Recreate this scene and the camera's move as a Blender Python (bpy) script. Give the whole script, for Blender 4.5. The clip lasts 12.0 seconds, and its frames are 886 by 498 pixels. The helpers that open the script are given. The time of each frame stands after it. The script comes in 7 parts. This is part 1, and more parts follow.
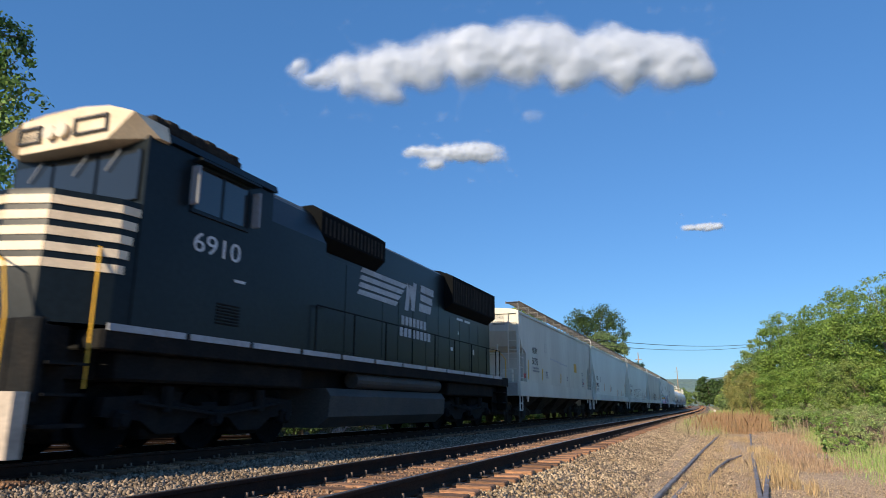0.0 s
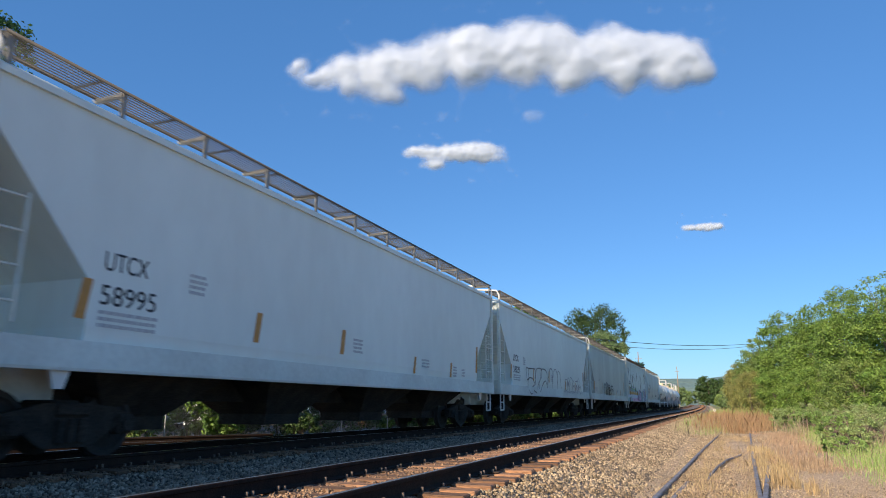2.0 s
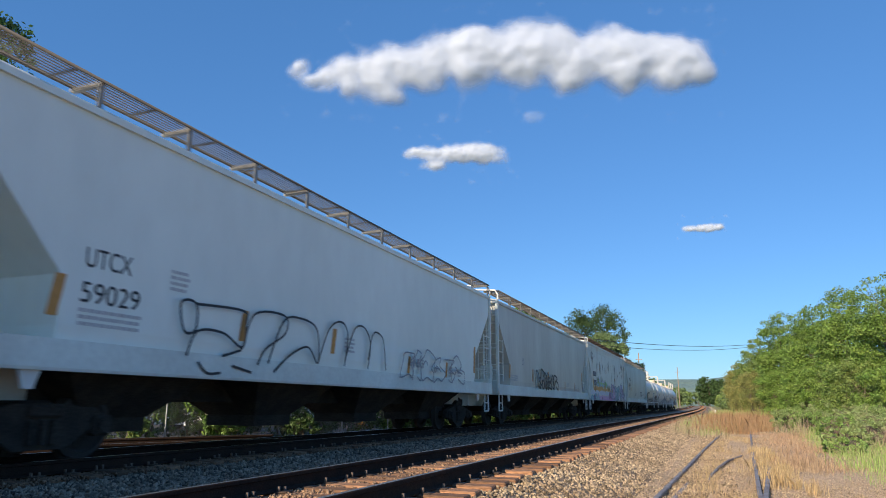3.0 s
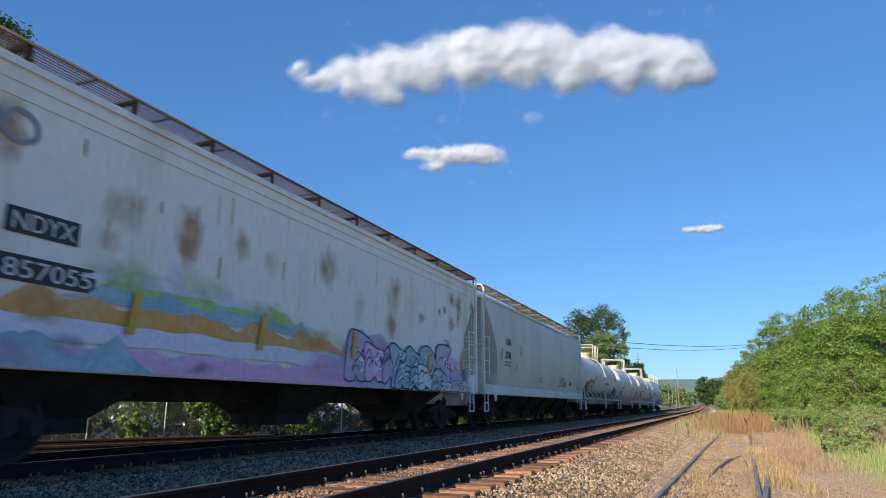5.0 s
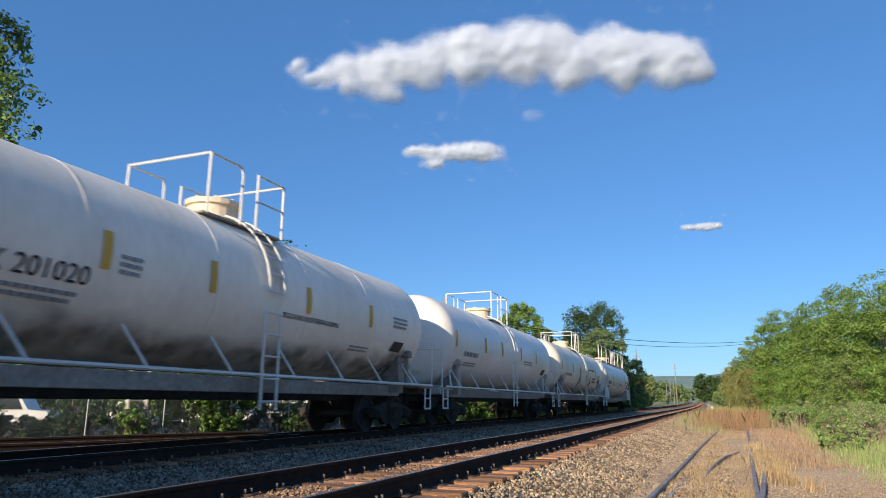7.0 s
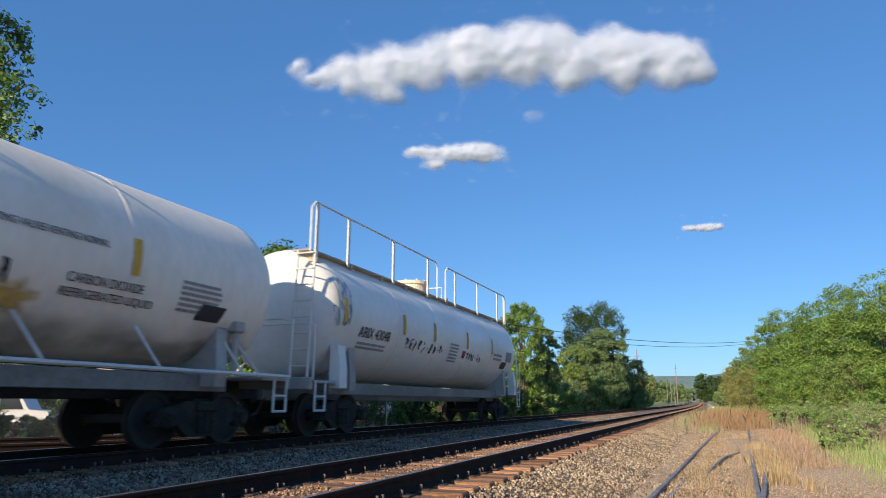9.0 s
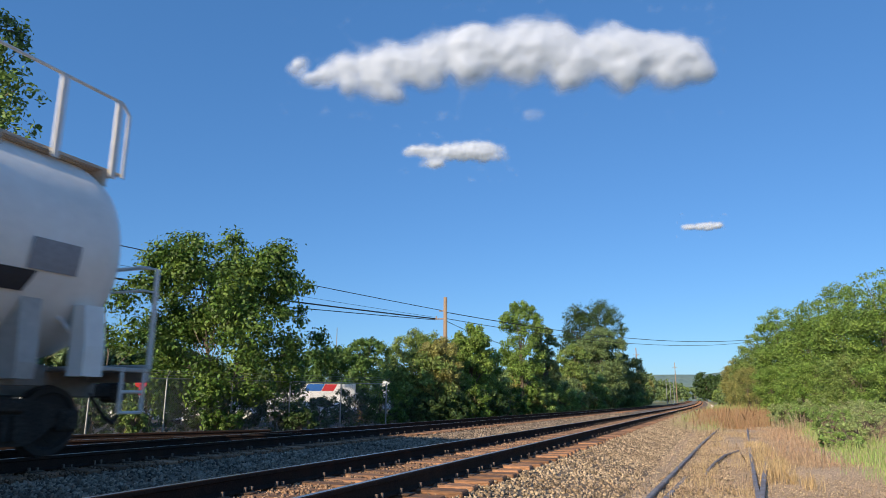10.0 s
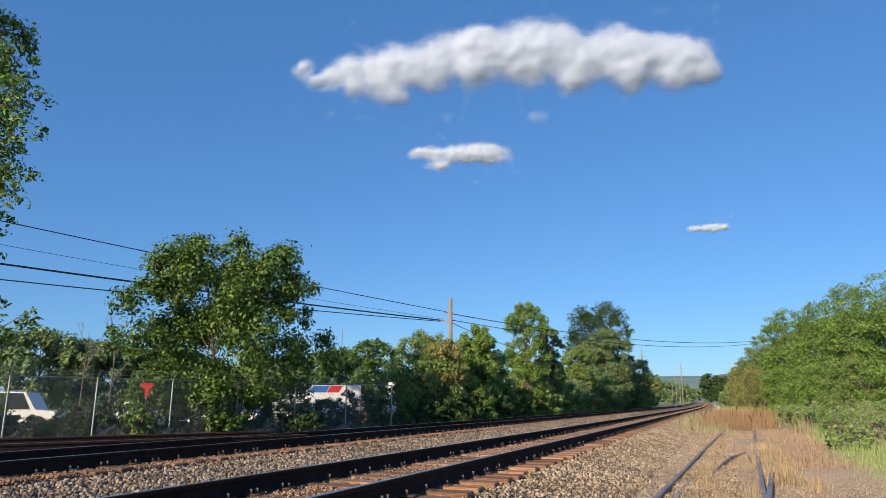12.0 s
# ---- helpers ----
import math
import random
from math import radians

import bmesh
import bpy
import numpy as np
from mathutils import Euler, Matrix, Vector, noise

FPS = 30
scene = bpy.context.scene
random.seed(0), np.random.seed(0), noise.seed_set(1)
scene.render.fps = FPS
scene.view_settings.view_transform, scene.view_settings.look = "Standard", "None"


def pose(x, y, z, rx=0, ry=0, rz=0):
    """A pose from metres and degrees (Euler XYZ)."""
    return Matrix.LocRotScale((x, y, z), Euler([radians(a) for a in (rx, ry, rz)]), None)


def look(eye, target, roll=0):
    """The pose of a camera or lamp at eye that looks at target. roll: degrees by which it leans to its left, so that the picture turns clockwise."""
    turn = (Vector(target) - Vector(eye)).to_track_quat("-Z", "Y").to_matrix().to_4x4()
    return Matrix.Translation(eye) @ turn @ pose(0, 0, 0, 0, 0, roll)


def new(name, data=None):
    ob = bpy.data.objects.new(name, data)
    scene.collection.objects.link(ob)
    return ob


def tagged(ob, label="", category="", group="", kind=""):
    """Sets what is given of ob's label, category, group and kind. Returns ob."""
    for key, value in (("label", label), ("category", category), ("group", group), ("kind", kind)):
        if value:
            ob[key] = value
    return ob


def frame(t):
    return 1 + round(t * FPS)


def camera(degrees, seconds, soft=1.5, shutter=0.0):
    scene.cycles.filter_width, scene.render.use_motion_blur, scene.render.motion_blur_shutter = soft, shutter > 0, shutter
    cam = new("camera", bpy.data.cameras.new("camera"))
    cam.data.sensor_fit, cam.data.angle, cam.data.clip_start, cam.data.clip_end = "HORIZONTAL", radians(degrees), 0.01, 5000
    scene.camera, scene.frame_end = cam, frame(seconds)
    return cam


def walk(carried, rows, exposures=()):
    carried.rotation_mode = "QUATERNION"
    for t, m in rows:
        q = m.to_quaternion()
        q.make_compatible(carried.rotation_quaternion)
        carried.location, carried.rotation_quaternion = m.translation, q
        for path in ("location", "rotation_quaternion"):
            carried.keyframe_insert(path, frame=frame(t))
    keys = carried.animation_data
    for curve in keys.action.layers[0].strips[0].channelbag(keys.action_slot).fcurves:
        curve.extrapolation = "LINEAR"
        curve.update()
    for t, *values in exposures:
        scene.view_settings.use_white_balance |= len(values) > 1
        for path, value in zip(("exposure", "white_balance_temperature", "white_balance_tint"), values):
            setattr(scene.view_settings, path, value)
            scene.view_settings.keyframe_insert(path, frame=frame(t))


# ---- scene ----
YAW, PITCH, ROLL, EYE = 21.75, 13.14, 0.21, 0.751


def aim(dx, dy):
    """The standing camera, turned by a small left and down-tilt in thousandths of its focal length."""
    return pose(0, 0, EYE, 90 + PITCH + dy * 0.0483, 0, YAW + dx * 0.0483 / math.cos(radians(PITCH))) @ pose(0, 0, 0, 0, 0, ROLL)


cam = camera(66.9, 12.0, soft=0.9, shutter=0.12)
walk(cam, [(0, aim(0, 0)), (1.0, aim(0, 0)), (1.5, aim(-0.7, -1)), (2, aim(0, -1)), (2.5, aim(0, 0)), (3, aim(0.6, 0.2)),
           (5, aim(-0.4, 0.2)), (5.5, aim(-1, -0.7)), (6, aim(-1.5, -3)), (6.5, aim(-3, -4.3)), (7, aim(-3, -5.5)),
           (9, aim(-2, -5.5)), (9.5, aim(-3, -7.5)), (10, aim(-3, -8)), (10.5, aim(-3.2, -4)), (11, aim(-1.5, -3)),
           (11.5, aim(2.5, -3)), (12, aim(6, -5.5))],
     exposures=[(0, 0.14), (0.4, 0.27), (1.0, 0.28), (3, 0.24), (6, 0.24), (7, 0.18), (9, 0.17), (10, 0.13), (12, 0.13)])

# ---- light ----
SUN_AZ, SUN_EL = radians(191), radians(22)
world = bpy.data.worlds.new("sky")
scene.world = world
world.use_nodes = True
wn = world.node_tree.nodes
sky = wn.new("ShaderNodeTexSky")
sky.sky_type, sky.sun_disc = "NISHITA", False
sky.sun_elevation, sky.sun_rotation = SUN_EL, SUN_AZ
sky.air_density, sky.dust_density, sky.ozone_density = 1.0, 0.2, 4.0
deep = wn.new("ShaderNodeVectorMath")
deep.operation, deep.inputs[1].default_value, deep.inputs[2].default_value = "MULTIPLY_ADD", (0.405, 0.525, 0.635), (0.20, 0.72, 1.75)
world.node_tree.links.new(sky.outputs[0], deep.inputs[0])
world.node_tree.links.new(deep.outputs[0], wn["Background"].inputs[0])
wn["Background"].inputs[1].default_value = 0.132
sun = new("sun", bpy.data.lights.new("sun", "SUN"))
sun.data.energy, sun.data.angle, sun.data.color = 5.7, radians(0.55), (1.0, 0.83, 0.6)
to_sun = Vector((math.sin(SUN_AZ) * math.cos(SUN_EL), math.cos(SUN_AZ) * math.cos(SUN_EL), math.sin(SUN_EL)))
sun.matrix_world = look(to_sun * 50, (0, 0, 0))

# ---- materials ----


def mat(name, colour, rough=0.6, metal=0.0, spread=0.25, scale=8.0, fine=60.0, bump=0.2, other=None, mix=0.5, rand=0.0, gloss=0.5, stretch=(1, 1, 1), island=False, depth=0.02, lo=0.42, hi=0.62):
    """A surface with a coarse stain and a fine grain; other: the stain's colour; rand: the change from piece to piece."""
    m = bpy.data.materials.new(name)
    m.use_nodes = True
    n, l = m.node_tree.nodes, m.node_tree.links
    b = n["Principled BSDF"]
    b.inputs["Roughness"].default_value, b.inputs["Metallic"].default_value = rough, metal
    b.inputs["Specular IOR Level"].default_value = gloss
    tc, mp = n.new("ShaderNodeTexCoord"), n.new("ShaderNodeMapping")
    mp.inputs["Scale"].default_value = stretch
    l.new(tc.outputs["Object"], mp.inputs[0])
    big, small = n.new("ShaderNodeTexNoise"), n.new("ShaderNodeTexNoise")
    big.inputs["Scale"].default_value, big.inputs["Detail"].default_value = scale, 5
    small.inputs["Scale"].default_value, small.inputs["Detail"].default_value = fine, 3
    l.new(mp.outputs[0], big.inputs[0]), l.new(mp.outputs[0], small.inputs[0])
    ramp = n.new("ShaderNodeMapRange")
    ramp.inputs[1].default_value, ramp.inputs[2].default_value = lo, hi
    ramp.inputs[4].default_value = mix
    l.new(big.outputs[0], ramp.inputs[0])
    stain = n.new("ShaderNodeMixRGB")
    stain.inputs[1].default_value = (*colour, 1)
    stain.inputs[2].default_value = (*(other or [c * (1 - spread) for c in colour]), 1)
    l.new(ramp.outputs[0], stain.inputs[0])
    grain = n.new("ShaderNodeMapRange")
    grain.inputs[1].default_value, grain.inputs[2].default_value = 0.3, 0.7
    grain.inputs[3].default_value, grain.inputs[4].default_value = 1 - spread, 1 + spread
    l.new(small.outputs[0], grain.inputs[0])
    tint = n.new("ShaderNodeVectorMath")
    tint.operation = "MULTIPLY"
    l.new(stain.outputs[0], tint.inputs[0]), l.new(grain.outputs[0], tint.inputs[1])
    last = tint
    if rand:
        who = n.new("ShaderNodeNewGeometry") if island else n.new("ShaderNodeObjectInfo")
        each = n.new("ShaderNodeMapRange")
        each.inputs[3].default_value, each.inputs[4].default_value = 1 - rand, 1 + rand
        l.new(who.outputs["Random Per Island" if island else "Random"], each.inputs[0])
        last = n.new("ShaderNodeVectorMath")
        last.operation = "MULTIPLY"
        l.new(tint.outputs[0], last.inputs[0]), l.new(each.outputs[0], last.inputs[1])
    l.new(last.outputs[0], b.inputs["Base Color"])
    if bump:
        bp = n.new("ShaderNodeBump")
        bp.inputs["Strength"].default_value, bp.inputs["Distance"].default_value = bump, depth
        l.new(small.outputs[0], bp.inputs["Height"]), l.new(bp.outputs[0], b.inputs["Normal"])
    return m


def leaf_mat(name, colour, other, rand=0.45):
    """Thin leaves: diffuse, a little gloss, and light that passes through."""
    m = mat(name, colour, 0.55, 0, 0.3, 1.3, 9.0, 0, other, 0.5, rand, 0.4, island=True)
    n, l = m.node_tree.nodes, m.node_tree.links
    b = n["Principled BSDF"]
    tr, mx = n.new("ShaderNodeBsdfTranslucent"), n.new("ShaderNodeMixShader")
    mx.inputs[0].default_value = 0.25
    src = b.inputs["Base Color"].links[0].from_socket
    l.new(src, tr.inputs[0])
    l.new(b.outputs[0], mx.inputs[1]), l.new(tr.outputs[0], mx.inputs[2])
    l.new(mx.outputs[0], n["Material Output"].inputs[0])
    return m


M = {}
M["ballast_bed"] = mat("ballast_bed", (0.22, 0.165, 0.115), 0.9, 0, 0.4, 0.7, 30, 0.8, (0.14, 0.1, 0.07), 0.7, depth=0.04)
M["stone_rust"] = mat("stone_rust", (0.31, 0.195, 0.12), 0.9, 0, 0.3, 1.2, 50, 0.3, (0.2, 0.115, 0.07), 0.6, 0.5, island=True)
M["stone_tan"] = mat("stone_tan", (0.45, 0.345, 0.225), 0.9, 0, 0.3, 1.2, 50, 0.3, (0.33, 0.245, 0.16), 0.6, 0.45, island=True)
M["rail_old"] = mat("rail_old", (0.27, 0.255, 0.26), 0.6, 0.2, 0.3, 4, 60, 0.3, (0.16, 0.11, 0.085), 0.6)
M["stone_dirt"] = mat("stone_dirt", (0.27, 0.16, 0.095), 0.95, 0, 0.35, 1.2, 50, 0.3, (0.17, 0.1, 0.065), 0.6, 0.5, island=True)
M["stone_grey"] = mat("stone_grey", (0.26, 0.2, 0.145), 0.95, 0, 0.35, 1.2, 50, 0.3, (0.13, 0.098, 0.072), 0.7, 0.75, island=True)
M["stone"] = mat("stone", (0.4, 0.305, 0.2), 0.85, 0, 0.3, 1.2, 50, 0.3, (0.21, 0.145, 0.09), 0.7, 0.6, island=True)
M["field"] = mat("field", (0.17, 0.2, 0.07), 0.95, 0, 0.35, 0.15, 6, 0.6, (0.3, 0.24, 0.12), 0.8, depth=0.1)
M["soil"] = mat("soil", (0.54, 0.385, 0.25), 0.95, 0, 0.4, 0.5, 25, 0.9, (0.4, 0.28, 0.165), 0.8, depth=0.03)
# stones and ties at the far rails: shade put into their dark colours
M["stone_shaded"] = mat("stone_shaded", (0.1, 0.08, 0.065), 0.95, 0, 0.35, 1.2, 50, 0.3, (0.06, 0.045, 0.035), 0.6, 0.5, island=True)
M["tie_shaded"] = mat("tie_shaded", (0.07, 0.045, 0.03), 0.9, 0, 0.4, 3, 40, 0.5, (0.035, 0.026, 0.02), 0.85, 0.4, stretch=(0.25, 2, 2))
M["tie"] = mat("tie", (0.31, 0.155, 0.08), 0.9, 0, 0.4, 3, 40, 0.5, (0.14, 0.085, 0.055), 0.85, 0.5, stretch=(0.25, 2, 2))
M["rail"] = mat("rail", (0.03, 0.02, 0.016), 0.95, 0, 0.3, 4, 60, 0.3, (0.055, 0.03, 0.02), 0.5, gloss=0.12)
M["rail_top"] = mat("rail_top", (0.5, 0.48, 0.46), 0.32, 0.9, 0.2, 5, 80, 0.05)
M["plate"] = mat("plate", (0.12, 0.075, 0.05), 0.8, 0.3, 0.3, 20, 80, 0.3)
M["spike"] = mat("spike", (0.2, 0.14, 0.105), 0.7, 0.2, 0.3, 20, 80, 0.2)
M["bark"] = mat("bark", (0.16, 0.125, 0.095), 0.9, 0, 0.35, 4, 30, 0.7, stretch=(1, 1, 0.25))
M["pole_wood"] = mat("pole_wood", (0.33, 0.24, 0.17), 0.85, 0, 0.3, 3, 30, 0.5, stretch=(3, 3, 0.2))
M["wire"] = mat("wire", (0.02, 0.02, 0.022), 0.6, 0, 0.2, 3, 20, 0)
M["leaf_maple"] = leaf_mat("leaf_maple", (0.07, 0.145, 0.025), (0.2, 0.27, 0.045), 0.55)
M["leaf_weed"] = leaf_mat("leaf_weed", (0.21, 0.33, 0.085), (0.3, 0.38, 0.13), 0.45)
M["leaf_herb"] = leaf_mat("leaf_herb", (0.27, 0.36, 0.13), (0.38, 0.36, 0.2), 0.4)
M["leaf_poplar"] = leaf_mat("leaf_poplar", (0.1, 0.19, 0.045), (0.19, 0.27, 0.07))
M["leaf_dark"] = leaf_mat("leaf_dark", (0.045, 0.09, 0.025), (0.085, 0.13, 0.036), 0.5)
M["leaf_bush"] = leaf_mat("leaf_bush", (0.17, 0.26, 0.065), (0.28, 0.31, 0.09), 0.5)
M["leaf_yellow"] = leaf_mat("leaf_yellow", (0.31, 0.29, 0.095), (0.2, 0.25, 0.075), 0.5)
M["leaf_far"] = leaf_mat("leaf_far", (0.15, 0.23, 0.09), (0.24, 0.28, 0.11), 0.5)
M["leaf_sumac"] = leaf_mat("leaf_sumac", (0.16, 0.27, 0.05), (0.28, 0.36, 0.09), 0.55)
M["grass_seed"] = leaf_mat("grass_seed", (0.4, 0.31, 0.22), (0.36, 0.34, 0.17), 0.3)
# dark yard cinders; also the painted shade of the ground at the far rails
M["cinder_shade"] = mat("cinder_shade", (0.055, 0.047, 0.04), 0.95, 0, 0.4, 0.8, 30, 0.6, (0.09, 0.075, 0.055), 0.7, depth=0.03)
M["mesh_wire"] = mat("mesh_wire", (0.2, 0.205, 0.205), 0.5, 0.4, 0.2, 6, 40, 0)
M["grass_green"] = leaf_mat("grass_green", (0.27, 0.38, 0.11), (0.4, 0.42, 0.18), 0.3)
M["grass_dry"] = leaf_mat("grass_dry", (0.46, 0.33, 0.18), (0.5, 0.4, 0.22), 0.3)
M["grass_red"] = leaf_mat("grass_red", (0.42, 0.28, 0.19), (0.38, 0.3, 0.18), 0.3)
M["weed_rust"] = leaf_mat("weed_rust", (0.38, 0.225, 0.13), (0.34, 0.27, 0.13), 0.3)
# distance haze is mixed into the ridge's blue-green base colour
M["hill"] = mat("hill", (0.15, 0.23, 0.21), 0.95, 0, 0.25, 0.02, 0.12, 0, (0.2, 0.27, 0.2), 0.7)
M["cloud"] = leaf_mat("cloud", (0.52, 0.58, 0.70), (0.50, 0.56, 0.69), 0.0)
cn, cl = M["cloud"].node_tree.nodes, M["cloud"].node_tree.links
veil, clear, thin = cn.new("ShaderNodeMixShader"), cn.new("ShaderNodeBsdfTransparent"), cn.new("ShaderNodeAttribute")
thin.attribute_name = "cover"
vapour = cn["Material Output"].inputs[0].links[0].from_socket
cl.new(thin.outputs["Fac"], veil.inputs[0]), cl.new(clear.outputs[0], veil.inputs[1]), cl.new(vapour, veil.inputs[2])
cl.new(veil.outputs[0], cn["Material Output"].inputs[0])
def soften(name, base):
    """A paint that thins out to nothing by the mesh's own cover value, broken up by a noise."""
    m = M[base].copy()
    m.name = name
    n, l = m.node_tree.nodes, m.node_tree.links
    at, mul, nz = n.new("ShaderNodeAttribute"), n.new("ShaderNodeMath"), n.new("ShaderNodeTexNoise")
    at.attribute_name, mul.operation = "cover", "MULTIPLY"
    nz.inputs["Scale"].default_value, nz.inputs["Detail"].default_value = 2.2, 5
    rm = n.new("ShaderNodeMapRange")
    rm.inputs[1].default_value, rm.inputs[2].default_value = 0.22, 0.72
    tc = n.new("ShaderNodeTexCoord")
    l.new(tc.outputs["Object"], nz.inputs[0]), l.new(nz.outputs[0], rm.inputs[0])
    l.new(at.outputs["Fac"], mul.inputs[0]), l.new(rm.outputs[0], mul.inputs[1])
    mix, tr = n.new("ShaderNodeMixShader"), n.new("ShaderNodeBsdfTransparent")
    src = n["Material Output"].inputs[0].links[0].from_socket
    l.new(mul.outputs[0], mix.inputs[0]), l.new(tr.outputs[0], mix.inputs[1]), l.new(src, mix.inputs[2])
    l.new(mix.outputs[0], n["Material Output"].inputs[0])
    M[name] = m


M["galv"] = mat("galv", (0.32, 0.33, 0.33), 0.5, 0.6, 0.2, 6, 40, 0.1)

# ---- building helpers ----


def part(name, bm, material, parent=None, label="", smooth=False):
    """One mesh object from a bmesh, under its thing."""
    me = bpy.data.meshes.new(name)
    bm.to_mesh(me)
    bm.free()
    for x in (material if isinstance(material, (list, tuple)) else [material]):
        me.materials.append(x)
    if smooth:
        me.shade_smooth()
    ob = new(name, me)
    ob.parent = parent
    if label:
        ob["label"] = label
    return ob


def raw(name, verts, faces, material, parent=None, smooth=False):
    me = bpy.data.meshes.new(name)
    me.from_pydata(verts, [], faces)
    me.materials.append(material)
    if smooth:
        me.shade_smooth()
    ob = new(name, me)
    ob.parent = parent
    return ob


def quads(name, verts, material, parent=None, size=4):
    """Many loose polygons of equal size from an array (n, size, 3)."""
    verts = np.asarray(verts, np.float32)
    n = len(verts)
    me = bpy.data.meshes.new(name)
    me.vertices.add(n * size), me.loops.add(n * size), me.polygons.add(n)
    me.vertices.foreach_set("co", verts.ravel())
    me.loops.foreach_set("vertex_index", np.arange(n * size, dtype=np.int32))
    me.polygons.foreach_set("loop_start", np.arange(0, n * size, size, dtype=np.int32))
    me.update(calc_edges=True)
    me.materials.append(material)
    ob = new(name, me)
    ob.parent = parent
    return ob


def scatter(name, tv, tf, places, mats3, material, parent=None):
    """Copies of a small solid (tv, tf) joined in one mesh; mats3: an array (n, 3, 3)."""
    tv, tf = np.asarray(tv, np.float32), np.asarray(tf, np.int32)
    n, k = len(places), len(tv)
    v = np.einsum("nij,kj->nki", mats3, tv) + np.asarray(places)[:, None]
    f = (tf[None] + (np.arange(n) * k)[:, None, None]).reshape(-1, tf.shape[1])
    me = bpy.data.meshes.new(name)
    me.vertices.add(n * k), me.loops.add(f.size), me.polygons.add(len(f))
    me.vertices.foreach_set("co", v.astype(np.float32).ravel())
    me.loops.foreach_set("vertex_index", f.ravel().astype(np.int32))
    me.polygons.foreach_set("loop_start", np.arange(0, f.size, tf.shape[1], dtype=np.int32))
    me.update(calc_edges=True)
    me.materials.append(material)
    ob = new(name, me)
    ob.parent = parent
    return ob


def turns(rng, n, size, flat=1.0):
    """Random turns with scales, as matrices."""
    q = rng.normal(size=(n, 4))
    q /= np.linalg.norm(q, axis=1)[:, None]
    w, x, y, z = q.T
    r = np.stack([1 - 2 * (y * y + z * z), 2 * (x * y - z * w), 2 * (x * z + y * w), 2 * (x * y + z * w), 1 - 2 * (x * x + z * z), 2 * (y * z - x * w),
                  2 * (x * z - y * w), 2 * (y * z + x * w), 1 - 2 * (x * x + y * y)], -1).reshape(n, 3, 3)
    s = np.asarray(size)[:, None] * rng.uniform(0.65, 1.25, (n, 3)) * np.array([1, 1, flat])
    return r * s[:, None, :]


def box(bm, lo, hi, bevel=0.0, rot=None, mi=0):
    """A box between two corners, bevelled, turned about its middle."""
    lo, hi = Vector(lo), Vector(hi)
    m = Matrix.Translation((lo + hi) / 2) @ (rot or Matrix()) @ Matrix.Diagonal((*(hi - lo), 1))
    made = bmesh.ops.create_cube(bm, size=1, matrix=m)["verts"]
    faces = {f for v in made for f in v.link_faces}
    if bevel:
        got = bmesh.ops.bevel(bm, geom=list({e for v in made for e in v.link_edges}), offset=bevel, segments=1, affect="EDGES", clamp_overlap=True)
        faces = {f for f in faces if f.is_valid} | set(got["faces"])
    for f in faces:
        f.material_index = mi
    return bm


def rod(bm, a, b, r, seg=8, r2=None, mi=0, caps=True):
    a, b = Vector(a), Vector(b)
    m = Matrix.Translation((a + b) / 2) @ (b - a).to_track_quat("Z", "Y").to_matrix().to_4x4()
    made = bmesh.ops.create_cone(bm, cap_ends=caps, segments=seg, radius1=r, radius2=r if r2 is None else r2, depth=(b - a).length, matrix=m)["verts"]
    for f in {f for v in made for f in v.link_faces}:
        f.material_index = mi
    return bm


def tube(bm, pts, r, seg=6, mi=0):
    """One bent round bar through points."""
    p = [Vector(q) for q in pts]
    rings, side = [], None
    for i, q in enumerate(p):
        d = (p[min(i + 1, len(p) - 1)] - p[max(i - 1, 0)]).normalized()
        if side is None:
            side = d.orthogonal().normalized()
        side = (side - d * side.dot(d)).normalized()
        other = d.cross(side)
        rings.append([q + (side * math.cos(k) + other * math.sin(k)) * r for k in [j * math.tau / seg for j in range(seg)]])
    before = set(bm.faces)
    loft(bm, rings, mi=mi)
    bmesh.ops.recalc_face_normals(bm, faces=[f for f in bm.faces if f not in before])
    return bm


def loft(bm, rings, close=True, caps=True, mi=0):
    """Skin a row of rings of points."""
    vs = [[bm.verts.new(p) for p in ring] for ring in rings]
    n = len(vs[0])
    for a, b in zip(vs, vs[1:]):
        for i in range(n if close else n - 1):
            j = (i + 1) % n
            bm.faces.new((a[i], a[j], b[j], b[i])).material_index = mi
    if caps and close:
        bm.faces.new(vs[0][::-1]).material_index = mi
        bm.faces.new(vs[-1]).material_index = mi
    return bm


def prism(bm, poly, lo, hi, axis="y", mi=0):
    """An outline drawn out along an axis. The outline's pairs are (x, z) for y, (y, z) for x, (x, y) for z."""
    put = {"y": lambda a, b, c: (a, c, b), "x": lambda a, b, c: (c, a, b), "z": lambda a, b, c: (a, b, c)}[axis]
    loft(bm, [[put(a, b, lo) for a, b in poly], [put(a, b, hi) for a, b in poly]], mi=mi)
    bmesh.ops.recalc_face_normals(bm, faces=bm.faces)
    return bm


def thing(name, label, category, group="", at=None):
    ob = new(name)
    ob.empty_display_size = 0.2
    if at is not None:
        ob.matrix_basis = at
    return tagged(ob, label, category, group)


# ---- the line of the railway ----


def line(y):
    """The bend and rise of the railway at y metres along it: sideways shift, height, heading, climb."""
    d = max(0.0, y - 70)
    e = min(d, 380.0)
    return -d * d / 30000, e * e / 90000, -d / 15000, (e / 45000 if d < 380 else 0.0)


NEAR, FAR, GAUGE = -3.89, -9.30, 1.505
BED = -0.2


